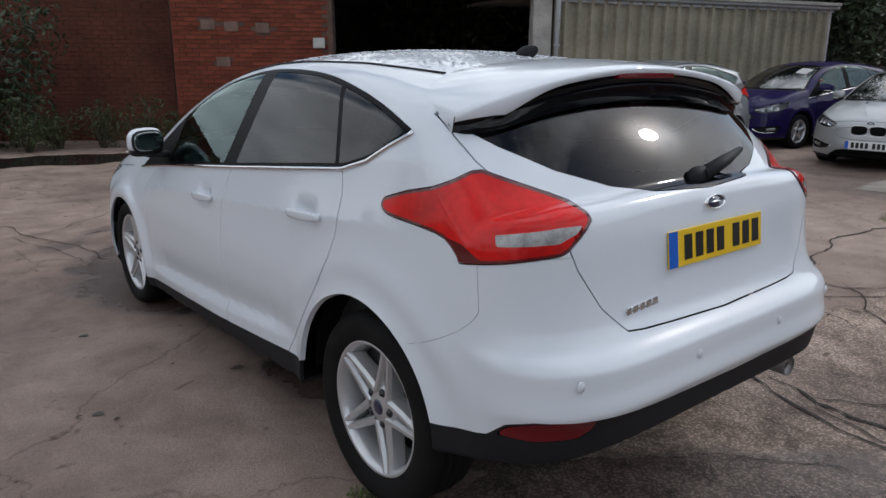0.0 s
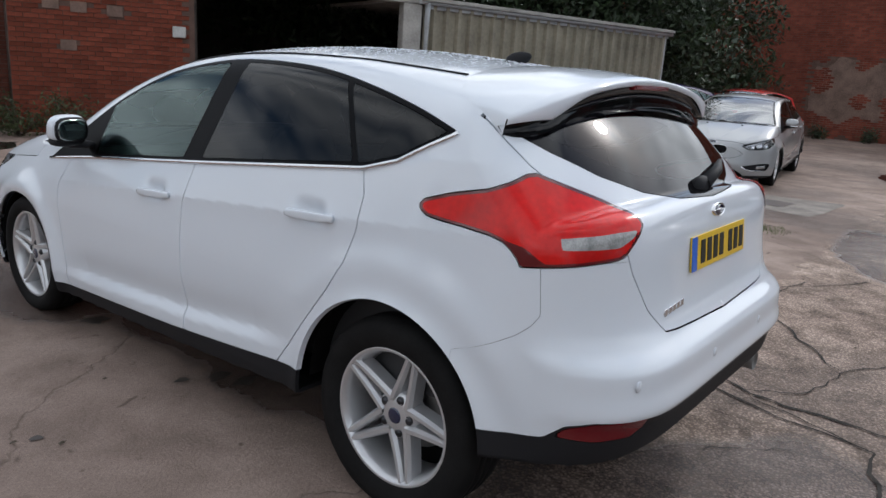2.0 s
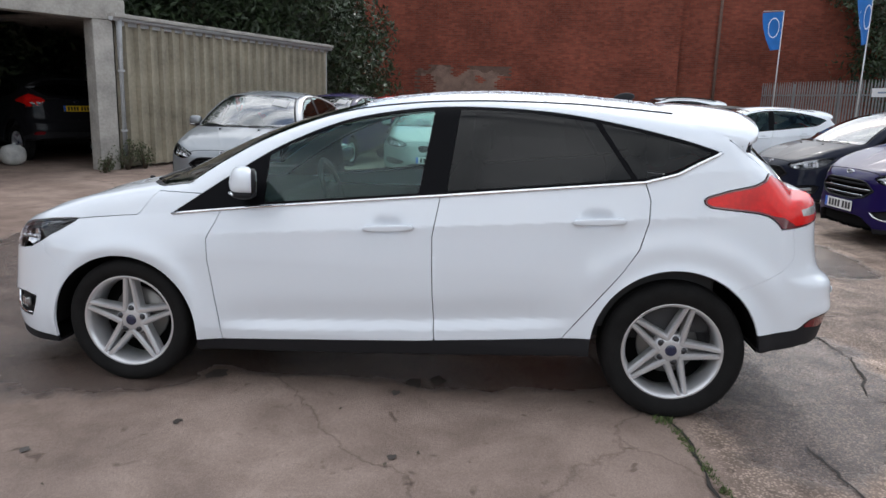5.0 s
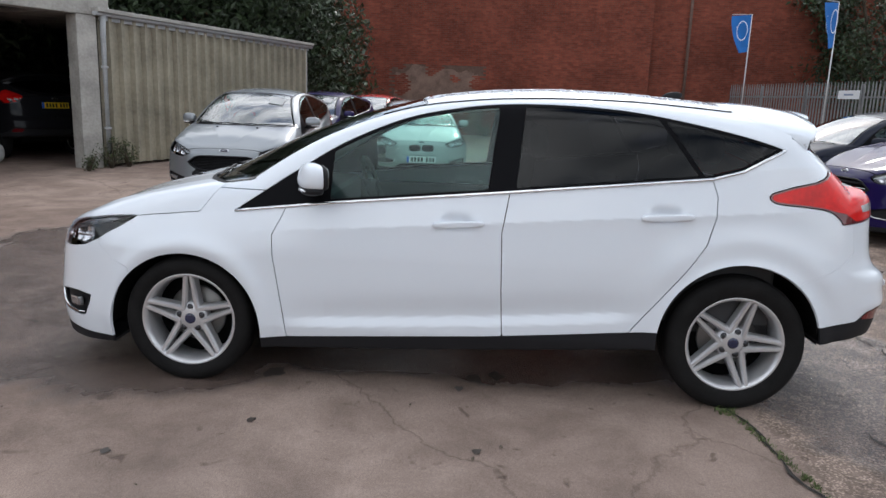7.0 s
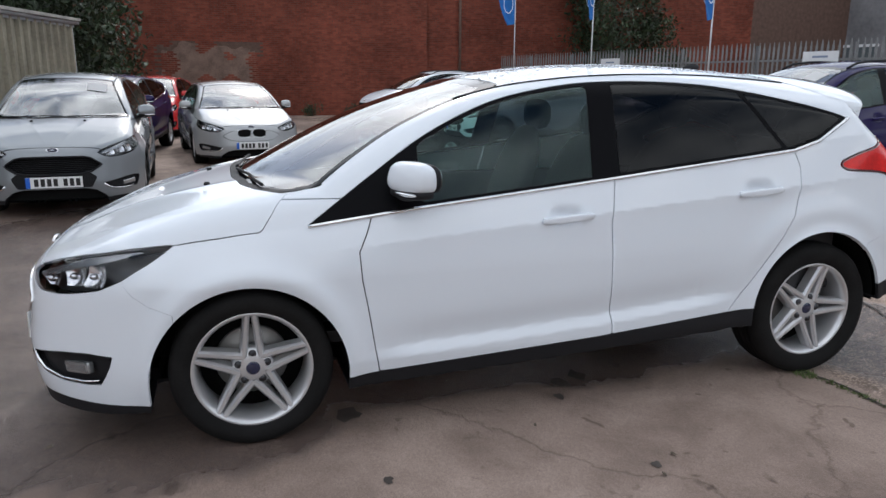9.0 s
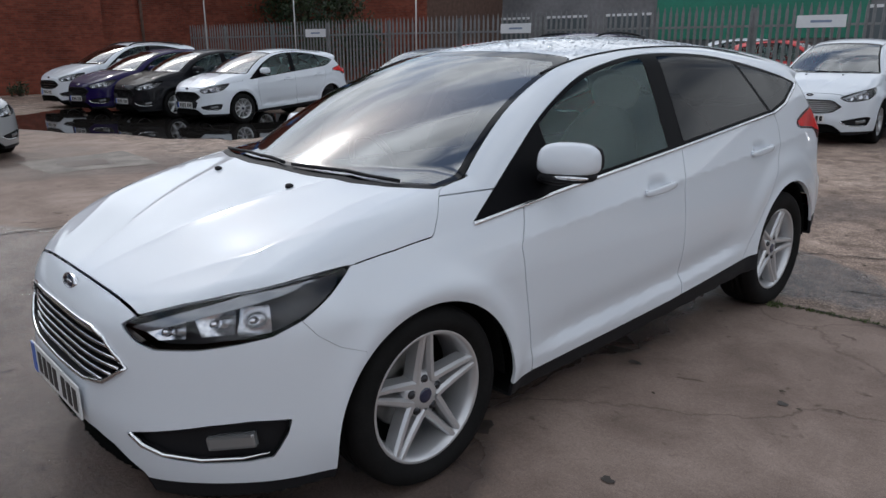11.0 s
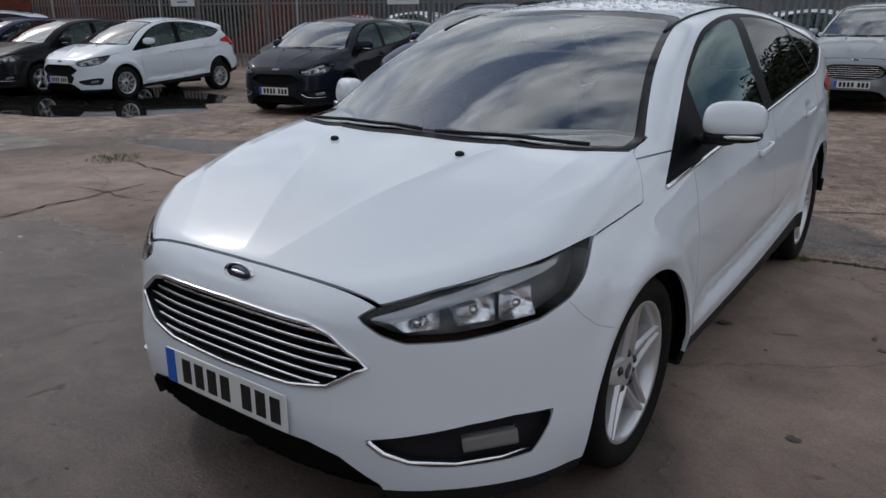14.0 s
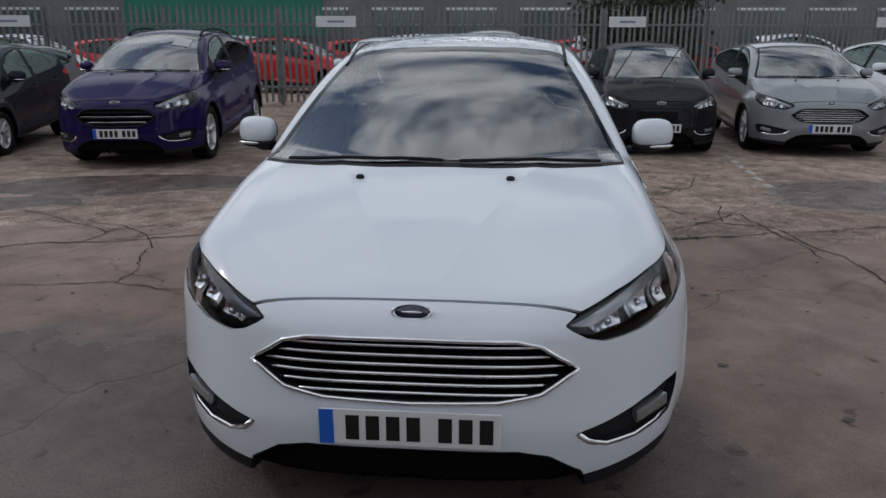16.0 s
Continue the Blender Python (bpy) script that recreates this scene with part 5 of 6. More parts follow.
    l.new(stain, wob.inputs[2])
    # one dark tone serves the damp and the painted shade of the car
    damp_shade = ramp(wob.outputs[0], 0.0, (0.45, 0.44, 0.45), 1.0, (1, 1, 1))
    damp_shade.color_ramp.elements[0].position = 0.0
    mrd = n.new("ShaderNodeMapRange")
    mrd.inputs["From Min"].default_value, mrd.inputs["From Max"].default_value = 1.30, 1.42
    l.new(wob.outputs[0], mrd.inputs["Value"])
    l.new(mrd.outputs[0], damp_shade.inputs["Fac"])
    c = mul(c, damp_shade.outputs["Color"], 1.0)
    # the slab behind the rear wheels is older: bare aggregate, paler and rougher
    sep = n.new("ShaderNodeSeparateXYZ")
    l.new(co.outputs["Object"], sep.inputs[0])
    side_ = n.new("ShaderNodeMath")
    side_.operation = "MULTIPLY_ADD"
    side_.inputs[1].default_value = 0.35
    l.new(tex(2.0, 5, 0.6).outputs["Fac"], side_.inputs[0])
    l.new(sep.outputs["Y"], side_.inputs[2])
    old = n.new("ShaderNodeMapRange")
    old.inputs["From Min"].default_value, old.inputs["From Max"].default_value = -1.22, -1.30
    l.new(side_.outputs[0], old.inputs["Value"])
    vag = n.new("ShaderNodeTexVoronoi")
    vag.inputs["Scale"].default_value = 75
    l.new(co.outputs["Object"], vag.inputs["Vector"])
    agg = ramp(vag.outputs["Distance"], 0.12, (1.75, 1.77, 1.74), 0.55, (0.72, 0.72, 0.71))
    blot = ramp(tex(5.0, 8, 0.7, 0.4).outputs["Fac"], 0.36, (0.70, 0.69, 0.68), 0.60, (1.48, 1.49, 1.48))
    rough_c = mul(agg.outputs["Color"], blot.outputs["Color"])
    x_ = n.new("ShaderNodeMixRGB")
    x_.blend_type = "MULTIPLY"
    l.new(old.outputs[0], x_.inputs["Fac"])
    l.new(c, x_.inputs["Color1"])
    l.new(rough_c, x_.inputs["Color2"])
    c = x_.outputs["Color"]
    grit = ramp(tex(160, 3, 0.8).outputs["Fac"], 0.35, (0.52, 0.52, 0.52), 0.68, (1.4, 1.4, 1.4))
    c = mul(c, grit.outputs["Color"], 0.45)
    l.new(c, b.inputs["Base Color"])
    rr = ramp(tex(0.21, 5, 0.55, 0.8).outputs["Fac"], 0.52, (0.72,) * 3, 0.62, (0.5,) * 3)
    rd = ramp(mrd.outputs[0], 0.0, (0.36,) * 3, 1.0, (1, 1, 1))
    wet_gloss = n.new("ShaderNodeMapRange")
    wet_gloss.inputs["To Min"].default_value, wet_gloss.inputs["To Max"].default_value = 0.42, 0.12
    l.new(mrd.outputs[0], wet_gloss.inputs["Value"])
    l.new(wet_gloss.outputs[0], b.inputs["Specular IOR Level"])
    l.new(mul(rr.outputs["Color"], rd.outputs["Color"]), b.inputs["Roughness"])
    hgt = n.new("ShaderNodeMath")
    hgt.operation = "ADD"
    l.new(tex(70, 6, 0.7).outputs["Fac"], hgt.inputs[0])
    l.new(ck.outputs["Color"], hgt.inputs[1])
    bp = n.new("ShaderNodeBump")
    bp.inputs["Strength"].default_value, bp.inputs["Distance"].default_value = 0.6, 0.012
    l.new(hgt.outputs[0], bp.inputs["Height"])
    l.new(bp.outputs["Normal"], b.inputs["Normal"])
    return m


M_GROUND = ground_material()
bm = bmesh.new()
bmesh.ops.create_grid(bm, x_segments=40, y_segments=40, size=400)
tagged(part("ground", bm, M_GROUND, None), "worn brown-grey concrete yard with cracks, stains and shade painted under the car", "ground", kind="structure")


def flat_patch(name, outline, mat, label, category, z=0.004, wobble=0.18, rough_seed=1.0):
    """An irregular flat patch on the ground from a rough outline."""
    pts = []
    n = len(outline)
    for i, (a, b) in enumerate(zip(outline, outline[1:] + outline[:1])):
        for k in range(14):
            t = k / 14
            p = Vector((a[0] + (b[0] - a[0]) * t, a[1] + (b[1] - a[1]) * t, 0))
            w = noise.noise_vector(p * 1.3 + Vector((rough_seed, 0, 0))) + noise.noise_vector(p * 5 + Vector((0, rough_seed, 0))) * 0.35
            pts.append((p.x + w.x * wobble, p.y + w.y * wobble))
    b = bmesh.new()
    vs = [b.verts.new((x, y, z)) for x, y in pts]
    es = [b.edges.new((vs[i], vs[(i + 1) % len(vs)])) for i in range(len(vs))]
    bmesh.ops.triangle_fill(b, edges=es, use_beauty=True)
    bmesh.ops.recalc_face_normals(b, faces=b.faces)
    for f_ in b.faces:
        if f_.normal.z < 0:
            f_.normal_flip()
    return tagged(part(name, b, mat, None), label, category, kind="structure")


M_PUDDLE = material("shallow dark water", (0.018, 0.016, 0.015), rough=0.03, bump=0.02, bump_scale=3, spec=0.5)
M_DAMP = material("damp concrete", (0.150, 0.122, 0.104), rough=0.30, vary=0.5, scale=1.1, bump=0.06, bump_scale=40)
M_PALE = material("pale cement patch", (0.27, 0.235, 0.205), rough=0.8, vary=0.5, scale=3, bump=0.3, bump_scale=40)
M_LINE = material("worn white road paint", (0.42, 0.40, 0.37), rough=0.7, vary=0.65, scale=14)
flat_patch("puddle", [(8.5, -3.9), (8.8, -2.8), (10.7, -1.8), (13.1, -0.7), (16.0, -0.9), (18.0, -2.6), (17.6, -4.6), (14.0, -6.2), (10.4, -5.9)], M_PUDDLE, "shallow dark puddle before the parked cars", "puddle", 0.005, 0.25)
flat_patch("puddle", [(-1.5, 9.6), (0.5, 9.2), (2.0, 8.6), (1.4, 7.9), (-0.6, 8.2), (-2.4, 8.8)], M_PUDDLE, "dark wet strip below the brick wall", "puddle", 0.005, 0.22, 9.0)
flat_patch("cement_patch", [(7.0, -0.9), (7.1, 0.4), (8.4, 0.5), (8.6, -1.0)], M_PALE, "pale cement patch round a cover", "patch", 0.004, 0.06, 11.0)
flat_patch("drain_cover", [(7.45, -0.45), (7.5, 0.1), (8.0, 0.1), (8.0, -0.5)], M_DAMP, "rusty drain cover in the ground", "drain cover", 0.008, 0.02, 12.0)
M_OIL = material("oil stain", (0.075, 0.062, 0.054), rough=0.45, vary=0.4, scale=12, spec=0.3)
for k, (x, y, r) in enumerate(((-.72, .93, .085), (-.66, -.10, .07), (-.60, -.22, .06), (-.80, -.02, .035), (-1.62, 1.36, .03), (-1.28, .88, .028), (-1.45, -.12, .03))):
    rnd_o = random.Random(60 + k)
    ring_o = [(x + r * rnd_o.uniform(.45, 1.25) * math.cos(a * .628), y + r * rnd_o.uniform(.35, .9) * math.sin(a * .628)) for a in range(10)]
    flat_patch("oil_stain", ring_o, M_OIL, "dark oil stain on the concrete", "stain", 0.005, r * 0.25, 40.0 + k)
for k in range(6):
    y0 = -3.6 - 0.42 * k
    x0 = -3.06 - 0.035 * k
    flat_patch("line_mark", [(x0, y0), (x0 - 0.01, y0 - 0.24), (x0 + 0.07, y0 - 0.24), (x0 + 0.08, y0)], M_LINE, "worn white parking line dash", "line", 0.005, 0.012, 20.0 + k)


def crack(points, width, seed):
    """A jagged open crack: a thin dark ribbon just above the concrete."""
    rnd = random.Random(seed)
    line = []
    for a, b in zip(points, points[1:]):
        a, b = Vector(a), Vector(b)
        n = max(3, int((b - a).length / 0.07))
        for k in range(n):
            p = a.lerp(b, k / n)
            q = noise.noise_vector(Vector((p.x * 2.2, p.y * 2.2, seed))) * 0.10 + noise.noise_vector(Vector((p.x * 9, p.y * 9, seed))) * 0.035
            line.append(Vector((p.x + q.x, p.y + q.y)))
    line.append(Vector(points[-1]))
    b = bmesh.new()
    prev = None
    for i, p in enumerate(line):
        d = (line[min(i + 1, len(line) - 1)] - line[max(i - 1, 0)]).normalized()
        w = width * (0.35 + 0.9 * rnd.random()) * (0.3 if i in (0, len(line) - 1) else 1)
        u = b.verts.new((p.x - d.y * w, p.y + d.x * w, 0.006))
        v = b.verts.new((p.x + d.y * w, p.y - d.x * w, 0.006))
        if prev:
            b.faces.new((prev[0], prev[1], v, u))
        prev = (u, v)
    for f_ in b.faces:
        f_.normal_update()
        if f_.normal.z < 0:
            f_.normal_flip()
    tagged(part("crack", b, M_CRACK, None), "dark jagged crack in the concrete", "crack", "cracks in the yard", "structure")


M_CRACK = material("dirt in a crack", (0.030, 0.025, 0.021), rough=0.95, vary=0.4, scale=20)
CRACKS = [
    ([(-0.72, -1.24), (-0.94, -1.31), (-1.46, -1.40), (-2.7, -1.75), (-4.4, -2.1)], .010),
    ([(1.04, -1.6), (0.95, -1.95), (0.89, -2.23), (0.85, -2.5), (0.2, -2.6), (-0.4, -2.46), (-1.2, -2.9)], .008),
    ([(1.04, -1.6), (1.8, -1.35), (2.75, -1.0), (4.2, -0.6), (6.0, -0.75)], .009),
    ([(2.21, -1.68), (2.45, -1.3), (2.75, -1.0)], .006),
    ([(4.6, 0.25), (2.62, 0.07), (2.19, -0.08), (1.51, 0.12), (1.0, 0.15)], .009),
    ([(2.19, -0.08), (2.3, -0.9), (2.9, -1.5), (3.6, -1.6)], .006),
    ([(-1.0, -1.9), (-2.01, -1.97), (-2.43, -1.86), (-2.55, -1.2), (-2.64, -0.35), (-2.9, 0.5)], .009),
    ([(-2.01, -1.97), (-2.2, -2.6), (-2.05, -3.3), (-2.4, -4.2)], .007),
    ([(-2.0, 4.6), (-1.19, 4.16), (-1.06, 3.59), (-0.9, 3.0), (-0.74, 2.45)], .010),
    ([(-1.06, 3.59), (-0.2, 4.3), (0.3, 5.6)], .007),
    ([(-1.19, 4.16), (-1.9, 3.4), (-2.2, 2.6)], .007),
    ([(3.98, 2.6), (4.08, 1.53), (4.12, 0.96), (4.25, -0.2)], .022),
    ([(5.0, 1.6), (4.2, 2.4), (3.0, 2.7)], .007),
    ([(3.0, -3.0), (4.4, -3.1), (6.5, -2.6)], .008),
    ([(1.08, -1.68), (1.05, -1.93), (1.03, -2.29), (1.10, -2.9)], .011),
    ([(1.05, -1.93), (1.35, -2.15), (1.75, -2.2), (2.3, -2.5)], .006),
    ([(0.85, -2.5), (0.95, -2.2), (1.05, -1.93)], .005),
    ([(2.95, -1.26), (2.29, -1.84), (1.75, -2.2)], .008),
    ([(2.98, -0.94), (2.95, -1.26), (3.25, -1.5), (4.1, -2.0)], .007),
    ([(-1.55, -1.67), (-1.90, -1.98), (-2.33, -2.32), (-2.41, -1.76), (-2.48, -0.85)], .008),
    ([(-1.90, -1.98), (-1.67, -2.94), (-2.21, -3.84)], .006),
    ([(-1.18, 3.66), (-1.05, 3.08), (-0.87, 2.32)], .006),
    ([(0.30, -1.95), (0.62, -2.25), (0.55, -2.75)], .004),
]
for i, (pts, w) in enumerate(CRACKS):
    crack(pts, w * (0.95 if pts[0][1] < 0.2 else 0.6), i + 1)

# leaves and grit scattered over the yard
def scatter_debris():
    rnd = random.Random(5)
    vs, fs = [], []
    for _ in range(260):
        x, y = rnd.uniform(-4.5, 5.5), rnd.uniform(-5.5, 6.5)
        r, a = rnd.uniform(0.004, 0.017), rnd.uniform(0, 6.28)
        k = len(vs)
        n = 6
        for i in range(n):
            t = a + 2 * math.pi * i / n
            rr = r * rnd.uniform(0.5, 1.2) * (1 if i % 3 else 1.7)
            vs.append((x + rr * math.cos(t), y + rr * math.sin(t) * 0.6, 0.007 + rnd.uniform(0, 0.005)))
        vs.append((x, y, 0.016))
        for i in range(n):
            fs.append((k + i, k + (i + 1) % n, k + n))
    tagged(new("yard_debris", to_mesh("yard_debris", vs, fs, M_LEAFDRY, smooth=False)), "dead leaves and grit lying on the concrete", "debris", kind="stuff")


M_LEAFDRY = material("dead leaf", (0.095, 0.075, 0.055), rough=0.9, vary=0.5, scale=15)
scatter_debris()

# ---- foliage ----
def leaf_material(name, col):
    m = material(name, col, rough=0.55, vary=0.5, scale=1.2)
    nt = m.node_tree
    b = nt.nodes["Principled BSDF"]
    geo = nt.nodes.new("ShaderNodeNewGeometry")
    hsv = nt.nodes.new("ShaderNodeHueSaturation")
    mr = nt.nodes.new("ShaderNodeMapRange")
    mr.inputs["To Min"].default_value, mr.inputs["To Max"].default_value = 0.55, 1.5
    src = b.inputs["Base Color"].links[0].from_socket
    nt.links.new(geo.outputs["Random Per Island"], mr.inputs["Value"])
    nt.links.new(mr.outputs[0], hsv.inputs["Value"])
    nt.links.new(src, hsv.inputs["Color"])
    nt.links.new(hsv.outputs["Color"], b.inputs["Base Color"])
    return m


M_LEAF = leaf_material("dark green leaves", (0.026, 0.045, 0.015))
M_LEAF2 = leaf_material("weed leaves", (0.055, 0.072, 0.022))
M_GRASS = leaf_material("grass blades", (0.10, 0.14, 0.04))
M_BARK = material("bark", (0.09, 0.07, 0.05), rough=0.9, vary=0.4, scale=8, bump=0.4, bump_scale=25)


def leaves(centres, spread, count, size, seed):
    """Many small folded leaves round cluster centres."""
    rng = np.random.default_rng(seed)
    c = np.array(centres)[rng.integers(0, len(centres), count)]
    d = rng.normal(size=(count, 3))
    d /= np.linalg.norm(d, axis=1, keepdims=True)
    p = c + d * (spread * rng.random((count, 1)) ** 0.45)
    p[:, 2] = np.maximum(p[:, 2], 0.02)
    a = rng.normal(size=(count, 3))
    a /= np.linalg.norm(a, axis=1, keepdims=True)
    b = np.cross(a, rng.normal(size=(count, 3)))
    b /= np.linalg.norm(b, axis=1, keepdims=True)
    s = size * (0.6 + 0.8 * rng.random((count, 1)))
    n = np.cross(a, b)
    v = np.stack([p - a * s, p - b * s * 0.42 + n * s * 0.15, p + a * s, p + b * s * 0.42 + n * s * 0.15], 1).reshape(-1, 3)
    k = np.arange(count)[:, None] * 4
    f = np.concatenate([k + np.array([0, 1, 2]), k + np.array([0, 2, 3])])
    return v, f


def tree(x, y, height, crown, seed, label, count=9000, low=0.35):
    """A tapered trunk with limbs and a ragged crown of small leaves."""
    rnd = random.Random(seed)
    t = empty("tree", pose(x, y, 0))
    tagged(t, label, "tree")
    trunk = [(0, 0, 0), (0.1, 0.05, height * .2), (0.0, 0.15, height * .45), (0.15, 0.1, height * .75)]
    bm = tube(trunk, [0.24, 0.19, 0.14, 0.06], 10)
    cs = []
    for i in range(16):
        a = rnd.uniform(0, 6.28)
        z = height * rnd.uniform(low, 1.0)
        r = crown * rnd.uniform(0.35, 1.0) * (1.15 - 0.6 * abs(z / height - 0.62))
        e = (r * math.cos(a), r * math.sin(a), z)
        bm = tube([(0, 0.1, z * .55), (e[0] * .5, e[1] * .5, z * .8), e], [0.07, 0.045, 0.015], 6, bm=bm)
        cs.append(e)
        for _ in range(3):
            cs.append((e[0] + rnd.uniform(-.7, .7), e[1] + rnd.uniform(-.7, .7), e[2] + rnd.uniform(-.6, .5)))
    part("trunk", bm, M_BARK, t, "brown bark")
    v, f = leaves(cs, crown * 0.42, int(count * 1.7), 0.095, seed)
    part("crown", to_mesh("crown", v, f, M_LEAF, smooth=False), M_LEAF, t, "dense dark green leaves")
    return t


tree(17.0, 7.0, 7.0, 2.9, 3, "dense dark green tree behind the shed", 13000, 0.25)
tree(13.5, 10.5, 6.5, 2.6, 8, "dark green tree rising over the shed roof", 8000, 0.3)
tree(12.3, 12.0, 8.0, 3.2, 21, "tall dark green tree behind the garage", 14000, 0.25)
tree(15.2, 9.2, 7.0, 2.8, 22, "dense dark green tree behind the shed", 12000, 0.25)
tree(21.5, 6.5, 6.0, 2.4, 4, "dark leafy tree against the brick wall", 9000, 0.2)
tree(24.6, -14.6, 6.5, 2.2, 6, "dark green tree against the tall wall", 8000, 0.2)
tree(-4.6, -21.0, 5.0, 2.0, 7, "green tree beyond the fence", 6000, 0.2)


def shrub(x, y, r, h, seed, label, mat, count=2500, size=0.05):
    rnd = random.Random(seed)
    s = empty("shrub", pose(x, y, 0))
    tagged(s, label, "shrub")
    bm, cs = None, []
    for i in range(9):
        a = rnd.uniform(0, 6.28)
        e = (r * rnd.uniform(.2, .8) * math.cos(a), r * rnd.uniform(.2, .8) * math.sin(a), h * rnd.uniform(.35, .95))
        bm = tube([(e[0] * .1, e[1] * .1, 0), (e[0] * .6, e[1] * .6, e[2] * .6), e], [0.02, 0.014, 0.006], 5, bm=bm)
        cs += [e, (e[0] * .8, e[1] * .8, e[2] * .55)]
    part("stem_clump", bm, M_BARK, s, "thin brown stems")
    v, f = leaves(cs, r * 0.5, count, size, seed)
    part("foliage", to_mesh("foliage", v, f, mat, smooth=False), mat, s, "leafy foliage")


shrub(-1.0, 10.6, 1.5, 2.6, 11, "tall dark shrub against the brick wall", M_LEAF, 7000, 0.06)
shrub(-3.2, 11.6, 1.6, 2.9, 12, "tall dark shrub against the brick wall", M_LEAF, 6000, 0.06)
for i, (x, y) in enumerate(((0.5, 10.2), (1.1, 9.95), (1.7, 9.75), (2.3, 9.5), (2.9, 9.15), (0.0, 10.0))):
    shrub(x, y, 0.42, 0.55 + 0.12 * (i % 3), 30 + i, "low green weeds at the wall's foot", M_LEAF2, 900, 0.03)
for i, (x, y) in enumerate(((8.35, 6.45), (8.7, 6.3), (7.75, 6.55))):
    shrub(x, y, 0.22, 0.55 - 0.1 * i, 50 + i, "dry weeds at the shed corner", M_LEAF2, 300, 0.025)
for i in range(8):
    shrub(25.2, 4.5 - 1.6 * i, 0.4, 0.45, 60 + i, "low weeds at the foot of the tall wall", M_LEAF, 300, 0.05)


def grass(name, spots, seed, label):
    rnd = random.Random(seed)
    vs, fs = [], []
    for x, y, r, n, h in spots:
        for _ in range(n):
            a, d = rnd.uniform(0, 6.28), r * rnd.random() ** .6
            px, py = x + d * math.cos(a), y + d * math.sin(a)
            t, w, hh = rnd.uniform(0, 6.28), rnd.uniform(.002, .004), h * rnd.uniform(.4, 1.1)
            lx, ly = rnd.uniform(-.6, .6) * hh, rnd.uniform(-.6, .6) * hh
            k = len(vs)
            vs += [(px - w * math.cos(t), py - w * math.sin(t), 0.002), (px + w * math.cos(t), py + w * math.sin(t), 0.002), (px + lx, py + ly, hh)]
            fs.append((k, k + 1, k + 2))
    tagged(new(name, to_mesh(name, vs, fs, M_GRASS, smooth=False)), label, "grass", kind="stuff")


joint_tufts = [(-0.80 - 0.055 * k, -1.315 - 0.0085 * k, .028, 26 + 14 * (k * 7 % 4), .010 + .006 * (k * 5 % 3)) for k in range(18)]
grass("grass_tufts", joint_tufts + [(-0.90, -1.30, .05, 90, .03), (5.6, -.72, .3, 250, .06), (-1.75, -3.2, .16, 160, .02), (-1.98, -3.5, .12, 120, .02)], 2, "small green grass tufts growing in cracks")

# ---- brick walls ----
M_BRICK = material("red brick", (0.225, 0.060, 0.036), rough=0.9, vary=0.55, scale=1.6, bump=0.35, bump_scale=45, alpha_rand=0.28, spec=0.15)
M_BRICKD = material("weathered dark red brick", (0.225, 0.066, 0.043), rough=0.9, vary=0.5, scale=0.5, bump=0.3, bump_scale=30, spec=0.15)
M_MORTAR = material("dirty mortar", (0.125, 0.075, 0.058), rough=0.95, vary=0.4, scale=6, bump=0.3, bump_scale=40)
M_RENDER = material("flaking pale render", (0.21, 0.135, 0.105), rough=0.9, vary=0.5, scale=2.5, bump=0.4, bump_scale=20)
_nt = M_BRICKD.node_tree
_geo, _hsv, _mr = _nt.nodes.new("ShaderNodeNewGeometry"), _nt.nodes.new("ShaderNodeHueSaturation"), _nt.nodes.new("ShaderNodeMapRange")
_mr.inputs["To Min"].default_value, _mr.inputs["To Max"].default_value = 0.82, 1.18
_src = _nt.nodes["Principled BSDF"].inputs["Base Color"].links[0].from_socket
_nt.links.new(_geo.outputs["Random Per Island"], _mr.inputs["Value"])
_nt.links.new(_mr.outputs[0], _hsv.inputs["Value"])
_nt.links.new(_src, _hsv.inputs["Color"])
_nt.links.new(_hsv.outputs["Color"], _nt.nodes["Principled BSDF"].inputs["Base Color"])


def wall_frame(a, b):
    """Matrix whose x runs from a to b along the foot of a wall; the face looks along -y."""
    d = Vector(b) - Vector(a)
    return pose(a[0], a[1], 0, 0, 0, math.degrees(math.atan2(d.y, d.x))), d.length


def wall(name, a, b, height, thick, mat, label, z0=0.0):
    m, ln = wall_frame(a, b)
    ob = part(name, box_bm(ln, thick, height, at=(ln / 2, thick / 2, z0 + height / 2)), mat, None)
    ob.matrix_world = m
    return tagged(ob, label, "wall", kind="structure")


def brick_boxes(ln, z0, z1, seed, skip=None, proud=0.012, lx=0.225, lz=0.075):
    """All bricks of a wall face as boxes standing proud of the mortar, in one array."""
    rnd = np.random.default_rng(seed)
    vs, fs = [], []
    rows = int((z1 - z0) / lz)
    for r in range(rows):
        z = z0 + r * lz
        x = -0.5 * lx * (r % 2)
        while x < ln - 0.02:
            a, b = max(x, 0.0) + 0.005, min(x + lx, ln) - 0.005
            if b - a > 0.03 and not (skip and skip((a + b) / 2, z)):
                p = proud * (0.6 + 0.7 * rnd.random())
                k = len(vs)
                vs += [(a, 0, z + .005), (b, 0, z + .005), (b, 0, z + lz - .005), (a, 0, z + lz - .005), (a + .002, -p, z + .007), (b - .002, -p, z + .007), (b - .002, -p, z + lz - .007), (a + .002, -p, z + lz - .007)]
                fs += [(k + 4, k + 5, k + 6, k + 7), (k, k + 1, k + 5, k + 4), (k + 1, k + 2, k + 6, k + 5), (k + 2, k + 3, k + 7, k + 6), (k + 3, k, k + 4, k + 7)]
            x += lx
    return vs, fs


